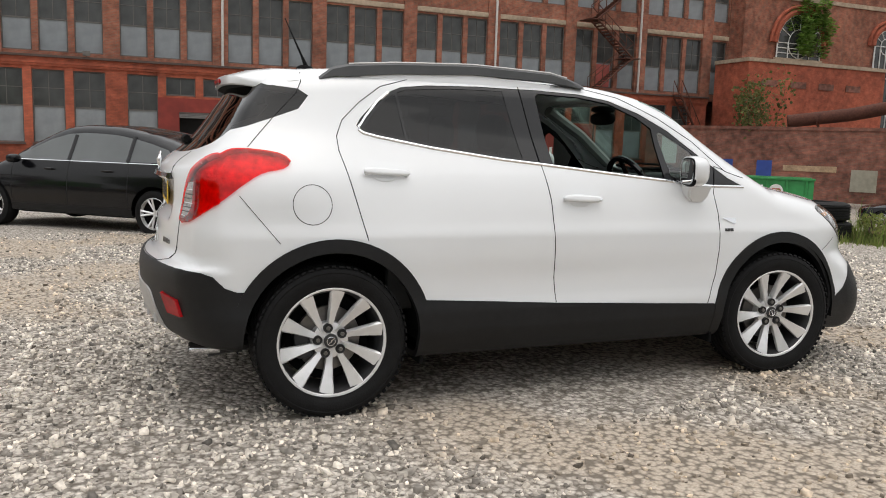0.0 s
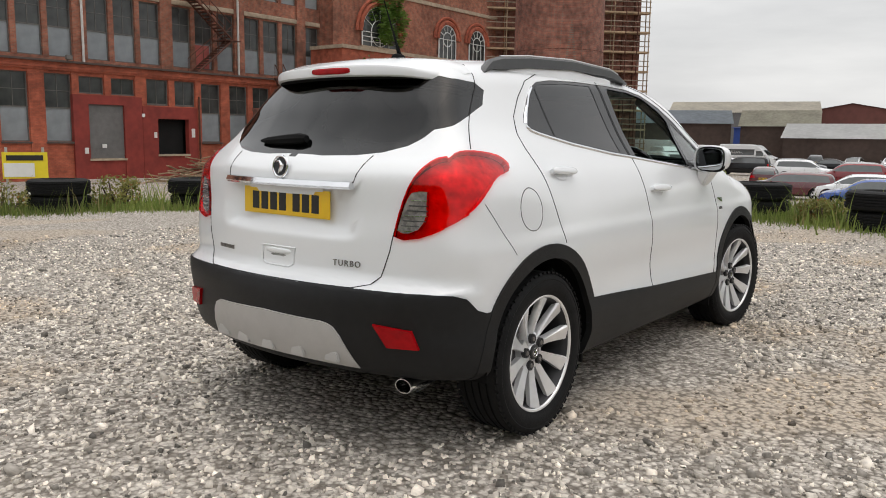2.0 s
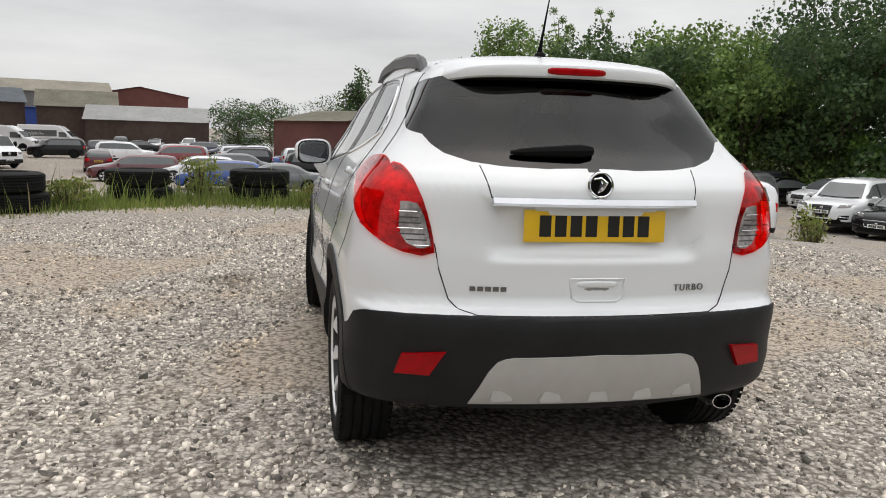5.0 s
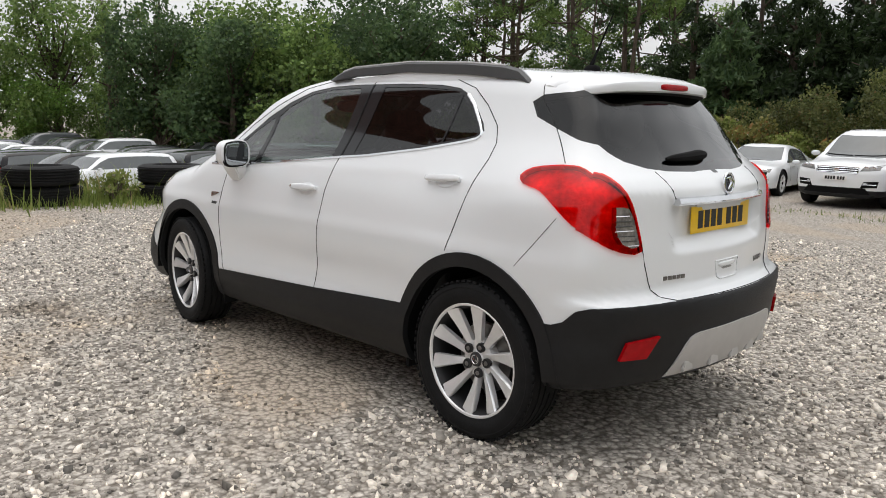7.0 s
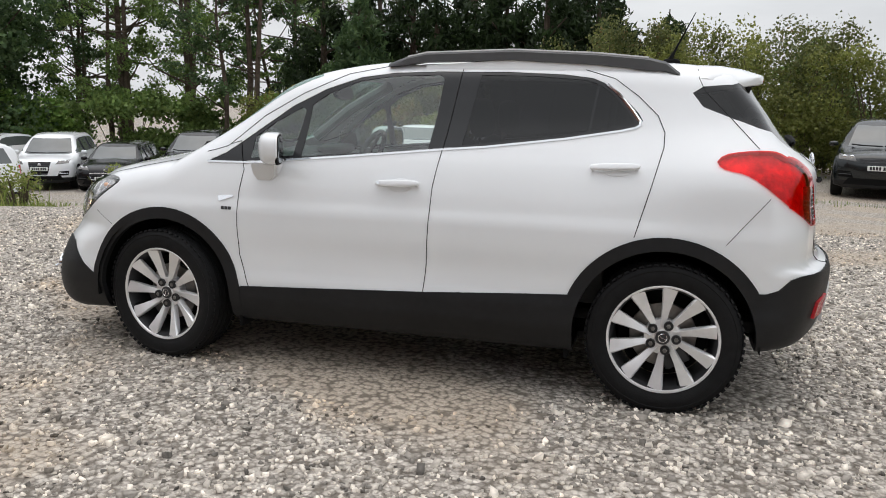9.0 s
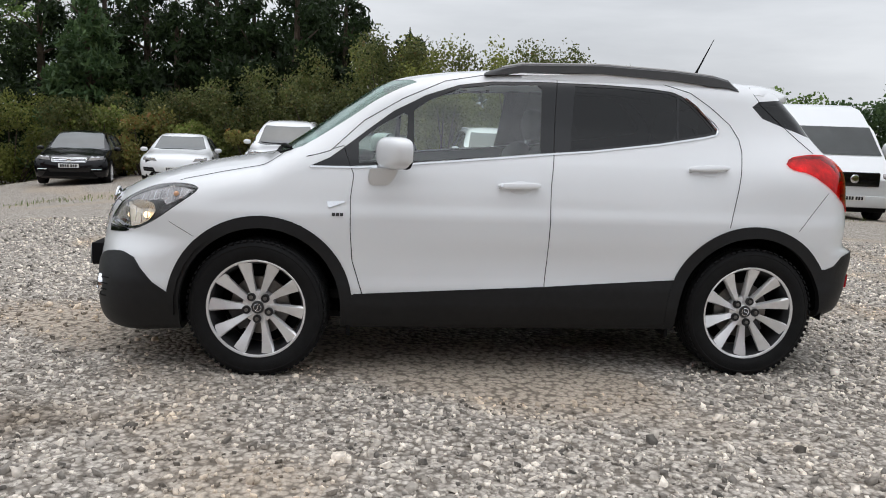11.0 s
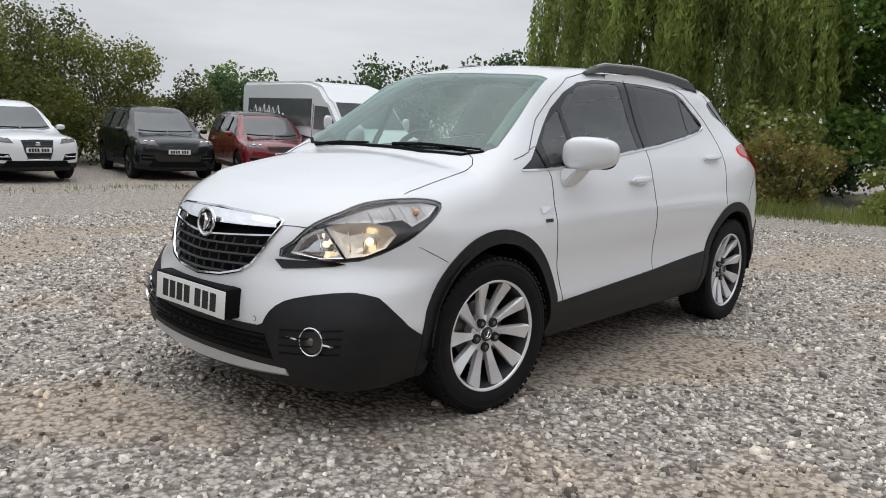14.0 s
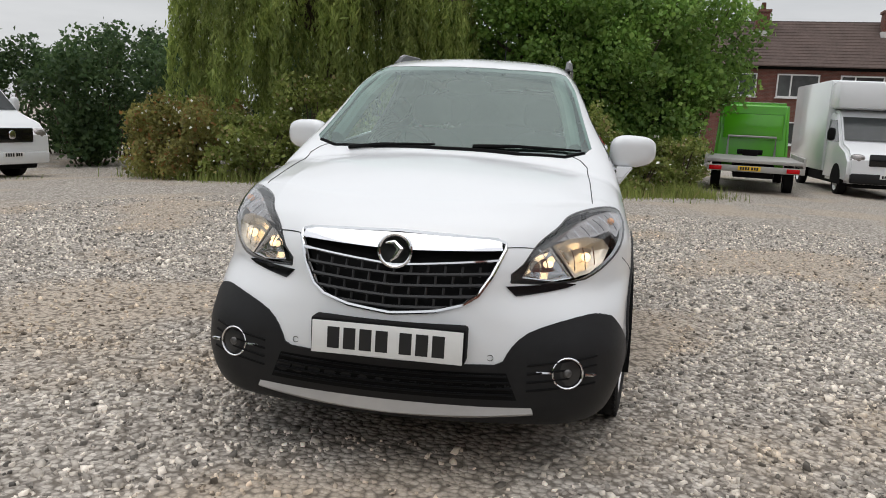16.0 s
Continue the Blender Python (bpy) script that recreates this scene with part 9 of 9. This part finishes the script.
# cars down in the lower car park
lot = "cars in the lower car park"
labels = {"white": "white car in the packed lower car park", "black": "black car in the packed lower car park", "grey": "dark grey car in the packed lower car park", "silver": "silver car in the packed lower car park", "blue": "blue car in the packed lower car park", "maroon": "maroon car in the packed lower car park", "navy": "navy blue car in the packed lower car park", "red": "red car in the packed lower car park"}
for kind, paint, x, y, h, face in (("suv", "white", 16.4, -10.7, 66, "shield"), ("suv", "white", 18.2, -17.6, 118, "shield"), ("estate", "black", 16.0, -18.0, 114, "oval"), ("suv", "black", 13.2, -18.4, 108, "shield")):
    park(kind, paint, x, y, h, labels[paint], lot, face=face)
for kind, paint, x, y, h in (("suv", "grey", 22.5, -15.5, 112), ("estate", "maroon", 40.9, 8.8, 100), ("hatch", "white", 41.3, 5.5, 98), ("hatch", "blue", 36.0, 4.0, 98), ("sedan", "grey", 34.5, 1.2, 95), ("hatch", "maroon", 49.6, 12.4, 12),
                             ("suv", "white", 62.5, 13.0, 278), ("hatch", "blue", 58.5, 24.0, 245), ("suv", "black", 69, 19.8, 98), ("hatch", "grey", 76, 20.9, 272), ("estate", "grey", 79, 17.2, 280), ("estate", "black", 30.6, 20.4, 134),
                             ("sedan", "black", 83, 15.6, 95), ("hatch", "navy", 84, 8.4, 275), ("sedan", "grey", 20.2, -9.9, 98), ("estate", "white", 23.5, -7.4, 97), ("hatch", "white", 95, 15.5, 180), ("suv", "white", 95, 11.6, 180), ("hatch", "white", 95, 8.6, 180), ("suv", "grey", 93, 19.0, 10), ("hatch", "silver", 70, 9.5, 278), ("hatch", "navy", 74, 6.0, 98)):
    park(kind, paint, x, y, h, labels[paint], lot)
rng = random.Random(11)
kinds = ["hatch", "sedan", "estate", "suv", "hatch"]
for r in range(10):
    for c in range(5):
        x, y = 27.0 + r * 3.1 + rng.uniform(-.4, .4), -2.6 - c * 5.1 + rng.uniform(-.5, .5) - r * .25
        if edge_distance(np.array(x), np.array(y)) > 5 and not (x > 42 and y < -15):
            paint = rng.choice(["black", "grey", "silver", "white", "grey", "navy", "white", "black", "silver"])
            park(rng.choice(kinds), paint, x, y, rng.choice([96, 276, 92]) + rng.uniform(-4, 4), labels[paint], lot)
for r in range(10):
    for c in range(3):
        x, y = 44.0 + r * 4.0 + rng.uniform(-.5, .5), -2.0 + c * 5.0 + rng.uniform(-.6, .6) + r * .12
        if c < 2 and not (r == 0 and c == 1) and not (r > 7 and c == 1) or c == 2 and r in (3, 5):
            paint = rng.choice(["blue", "black", "red", "white", "grey", "silver", "navy", "white"])
            park(rng.choice(kinds), paint, x, y, rng.choice([98, 278, 94]) + rng.uniform(-5, 5), labels[paint], lot)
van(70, 27.2, 222, 5.6, 2.5, 2.0, "white panel van in the lower car park")
van(84, 28.4, 266, 5.9, 2.6, 2.0, "white panel van in the lower car park")
van(93.5, 26.6, 268, 6.6, 2.7, 2.0, "white minibus with dark side windows in the lower car park", True)
van(79, 31.4, 268, 6.4, 2.4, 2.0, "white box truck in the lower car park", False, False, 3.1)
van(52, 19.8, 228, 5.4, 2.2, 1.9, "white panel van in the lower car park")
van(92, 4.6, 262, 5.6, 2.3, 2.0, "white flat truck in the lower car park", False, False, 2.4)

# timber and pallets before the mill
rng2 = random.Random(8)
for k in range(64):
    b = bmesh.new()
    half = rng2.uniform(.7, 1.7)
    box(b, -half, half, -.08, .08, -.03, .03, .005)
    px, py = 25.0 + rng2.gauss(0, 1.9), 36.4 + rng2.uniform(-1.4, 1.4)
    o = mesh_object("timber_plank", b, M["timber"])
    o.matrix_basis = Matrix.Translation((px, py, gz(px, py) + .06 + max(0, 1.7 - .42 * abs(px - 25.0)) * (k / 64))) @ Matrix.Rotation(rng2.uniform(-.6, .6), 4, "Z") @ Matrix.Rotation(rng2.uniform(-.25, .25), 4, "Y")
    tagged(o, "weathered plank in a heap of scrap timber", "plank", "scrap timber")
sign = tagged(new("notice_board"), "yellow and white notice board on posts", "sign")
sign.matrix_basis = Matrix.Translation((7.2, 22.5, gz(7.2, 22.5))) @ Matrix.Rotation(radians(-24), 4, "Z")
for xx in (-.5, .5):
    b = bmesh.new()
    cyl(b, (xx, 0, 0), (xx, 0, 2.2), .04, seg=8)
    part("post", b, M["deck"], sign)
b = bmesh.new()
box(b, -.62, .62, -.06, -.03, 1.25, 2.05)
part("board", b, M["sign_yellow"], sign, smooth=False)
b = bmesh.new()
box(b, -.58, .25, -.075, -.062, 1.30, 1.72)
part("notice", b, M["sign_white"], sign, smooth=False)
b = bmesh.new()
box(b, -.5, .5, -.075, -.062, 1.80, 1.96)
part("text_bar", b, M["glyph"], sign, smooth=False)

# ---- planting ----
T = [  # x, y, top, width, kind, leaf, leaves
    (57.6, -17.5, 10.4, 6.5, "broad", "leaf", 5200), (57.8, -22.8, 11.3, 4.8, "tall", "leaf", 3000), (62, -14, 7.7, 7.0, "broad", "leaf", 4000), (47.2, -24.1, 8.6, 9.0, "broad", "leaf_dark", 6000), (41, -24.5, 8.6, 8.5, "broad", "leaf", 6000),
    (37, -29.3, 11.0, 8.5, "broad", "leaf_dark", 6500), (72.3, -6.4, 7.2, 3.2, "broad", "leaf_dark", 1600), (90, 5.5, 4.6, 6.0, "broad", "leaf_dark", 2600), (97, 2.0, 5.0, 6.0, "broad", "leaf_dark", 2200), (45.6, -19.5, 8.8, 5.6, "broad", "leaf_dark", 4200), (49, -18.0, 7.6, 3.2, "tall", "leaf", 2200),
    (38, -20.6, 6.6, 6.8, "broad", "leaf_dark", 5200), (34.3, -23.7, 7.2, 6.6, "broad", "leaf", 5600), (30, -26.4, 7.9, 6.2, "broad", "leaf_dark", 5600), (25.5, -30.4, 10.6, 8.4, "tall", "leaf", 4600), (21.9, -31.0, 11.2, 8.2, "tall", "leaf", 4600), (18.1, -29.0, 9.8, 7.2, "tall", "leaf_dark", 4200),
    (15.6, -31.2, 9.2, 7.8, "tall", "leaf", 4600), (29.1, -31.4, 9.6, 7.4, "tall", "leaf_dark", 4400), (10.4, -25.2, 4.9, 3.4, "conifer", "leaf_dark", 5000), (7.4, -25.6, 4.9, 3.7, "conifer", "leaf_conifer", 5000), (4.6, -25.3, 5.6, 4.2, "conifer", "leaf_conifer", 5600),
    (1.3, -26.0, 5.6, 4.4, "conifer", "leaf_conifer", 5600), (3.0, -24.6, 6.2, 3.8, "conifer", "leaf_conifer", 4600), (8.9, -27.4, 6.4, 4.4, "conifer", "leaf_conifer", 5200), (12.5, -26.5, 6.0, 4.0, "conifer", "leaf_conifer", 4200), (-1.2, -27.2, 5.2, 4.0, "conifer", "leaf_conifer", 5600), (6.2, -27.0, 6.3, 4.6, "conifer", "leaf_conifer", 5600), (2.4, -28.0, 6.6, 4.8, "conifer", "leaf_conifer", 5600), (10.8, -28.6, 6.6, 4.6, "conifer", "leaf_conifer", 5600), (-6.5, -28.2, 4.4, 4.6, "conifer", "leaf", 4200),
    (-13.4, -5.4, 6.2, 6.9, "willow", "leaf_willow", 78000),
    (-15.2, -.9, 5.2, 3.8, "broad", "leaf_bright", 6500), (-15.8, 1.6, 5.0, 3.8, "broad", "leaf_bright", 6500), (-17.3, 3.3, 4.6, 2.8, "broad", "leaf_bright", 4200), (-20.6, -34.3, 3.8, 3.8, "broad", "leaf", 2000), (95, -8, 6.0, 12, "broad", "leaf_dark", 2600), (78, -14, 5.5, 9, "broad", "leaf_dark", 2600),
]
for i, (x, y, top, w, kind, leaf, n) in enumerate(T):
    words = {"broad": "leafy broadleaf tree with an uneven crown", "tall": "tall thin tree with bare lower trunk", "conifer": "dark dense conifer in a hedge row", "willow": "weeping willow with long hanging branches"}[kind]
    tree(x, y, top + (1.1 if kind == "conifer" and x > 0 else 0), w * (1.35 if kind == "conifer" else 1.15 if kind == "broad" else 1.0), kind, M[leaf], n if kind == "willow" else int(n * (3.6 if leaf == "leaf_bright" else 3.5 if kind == "tall" else 2.1)), 100 + i, words)
S = [  # hawthorns and brambles behind the cars: x, y, top, width
    (-2.3, -20.6, 3.8, 3.6), (-5.0, -20.0, 4.0, 4.0), (-.3, -19.8, 4.2, 3.6), (-7.2, -19.6, 3.6, 3.4), (1.6, -20.2, 3.3, 3.4), (4.2, -20.6, 2.6, 3.2), (-4.3, -18.9, 3.9, 3.2), (6.5, -21.5, 2.4, 3.2), (9.5, -22.6, 2.2, 3.4), (12.6, -23.6, 2.0, 3.6), (-9.3, -20.5, 2.4, 3.0), (-3.4, -22.6, 4.3, 4.4), (-.8, -22.4, 4.5, 4.0), (-6.4, -22.0, 4.3, 4.2), (1.2, -22.6, 3.6, 3.6), (-1.6, -18.9, 3.0, 3.0), (3.0, -21.6, 3.0, 3.4),
]
for i, (x, y, top, w) in enumerate(S):
    shrub(x, y, top, w, M["leaf_hedge" if i % 3 else "leaf_olive"], 9000, 300 + i, "tangled hawthorn and bramble thicket", .088, 2.6)
D = [(-15.0, -18.7, 2.9, 3.2), (-15.7, -16.1, 3.1, 3.4), (-16.3, -13.4, 3.3, 3.4), (-16.6, -10.8, 3.4, 3.2), (-19.5, -16.7, 3.5, 4.2), (-18.6, -8.3, 3.4, 3.6), (-12.4, -20.6, 2.6, 3.2), (-17.2, -3.2, 3.0, 3.4), (-20.0, -12.0, 4.3, 4.6), (-21.0, -9.0, 4.3, 4.6), (-20.5, -6.0, 4.3, 4.6), (-19.8, -14.8, 4.3, 4.6), (-18.2, -19.5, 4.0, 4.6)]
for i, (x, y, top, w) in enumerate(D):
    shrub(x, y, top, w, M["leaf_dark"], 5200, 330 + i, "dense dark hedge bush", .14, 3.0)
for i, (x, y, top, w) in enumerate([(-9.4, -6.6, .95, 2.2), (-9.2, -5.4, 1.05, 2.2), (-9.9, -3.6, 1.1, 2.3), (-10.4, -1.7, 1.0, 2.2), (-11.0, .2, .95, 2.2), (-11.8, 1.8, .9, 2.0), (-12.2, -8.8, .9, 2.2), (-10.9, -4.6, 1.5, 2.2), (-11.6, -2.4, 1.5, 2.2), (-10.0, -7.6, 1.3, 2.4), (-13.4, 2.8, 1.3, 2.2), (-12.4, .8, 1.7, 2.4)]):
    shrub(x, y, top * (1.45 if y < -1 else 1.0), w * 1.15, M["weed_rust" if i % 3 == 0 else "weed"], 5200, 360 + i, "rank weeds and brambles with white blossom", .08, 1.6, "weed_clump", 90)
for i, (x, y, top, w) in enumerate([(58, -16, 4.0, 7), (53, -19, 4.2, 7), (47, -20.5, 4.0, 7), (42, -22.5, 4.2, 7), (37, -24, 4.4, 7), (32.5, -25.5, 4.2, 7), (28, -27, 2.5, 6.5), (23.5, -28, 2.2, 6.5), (19, -28.5, 2.2, 6), (14.5, -28, 2.0, 6)]):
    shrub(x, y, top, w, M["leaf" if i % 3 else "leaf_bright"], 6000, 420 + i, "dense green undergrowth below the trees", .19, 3.4)
for i, (x, y, top, w) in enumerate([(9.3, -22.0, 1.7, 2.6), (7.4, -20.8, 1.5, 2.4), (5.4, -20.2, 1.3, 2.2), (3.9, -19.6, 1.2, 2.0), (1.3, -18.9, 1.0, 1.8)]):
    shrub(x, y, top, w, M["weed_rust" if i % 2 else "weed"], 4200, 450 + i, "tall golden-green weeds behind the parked cars", .10, 1.6, "weed_clump", 25)
for i, (x, y, top, w) in enumerate([(3.5, 10.9, .55, 1.2), (5.0, 9.6, .7, 1.3), (6.6, 7.7, .5, 1.2), (7.3, 5.7, .75, 1.0), (8.3, 4.2, .45, 1.3), (9.9, 2.4, .8, 1.0), (9.2, .35, .4, 1.2), (8.4, -1.6, .5, 1.1), (8.5, -3.6, .45, 1.4), (1.8, 11.6, .6, 1.4), (9.3, -6.6, .3, 1.4), (9.2, -9.4, .2, 1.2)]):
    shrub(x, y, top, w, M["weed" if i % 3 else "weed_rust"], 1100, 470 + i, "straggling weeds among the old tyres", .05, .9, "weed_clump", 12 if i % 2 else 0)
edge_line = [(-6, 13.0), (0.5, 11.9), (3.6, 10.6), (5.3, 9.2), (6.4, 7.6), (7.2, 5.8), (8.4, 4.1), (9.4, 2.4), (9.2, .4), (8.5, -1.5), (8.3, -3.6), (9.2, -6.5)]
grass_band("edge_grass", edge_line, 40000, .04, .24, M["grass"], 51, "rough green grass and weeds among the tyres", .42)
grass_band("tall_weeds", edge_line, 2000, .30, .75, M["grass"], 52, "tall seeding weeds along the yard's edge", .5)
grass_band("car_row_grass", [(9, -13.5), (5, -13.2), (1, -13.0), (-3, -12.8), (-7, -12.3), (-9, -10.5)], 1500, .03, .14, M["grass"], 53, "thin grass tufts in front of the parked cars", .35)
grass_band("hedge_grass", [(-11.0, -8.5), (-8.6, -5.8), (-8.9, -3.0), (-9.5, -.6), (-10.6, 1.6), (-12.4, 3.2)], 9000, .08, .4, M["weed"], 54, "long grass at the foot of the weeds", .35)
grass_band("slope_grass", [(p[0] + 1.8, p[1] + 1.2) for p in edge_line], 9000, .1, .5, M["weed"], 55, "grass on the bank below the yard", .8)
for i, (x, y, top, w) in enumerate([(36.5, 37.2, 7.6, 5.2), (14.2, 15.0, .4, 2.0)]):
    shrub(x, y, top, w, M["leaf_hedge"], 2600, 390 + i, "self-sown bush growing by the wall", .22)
build_stones()
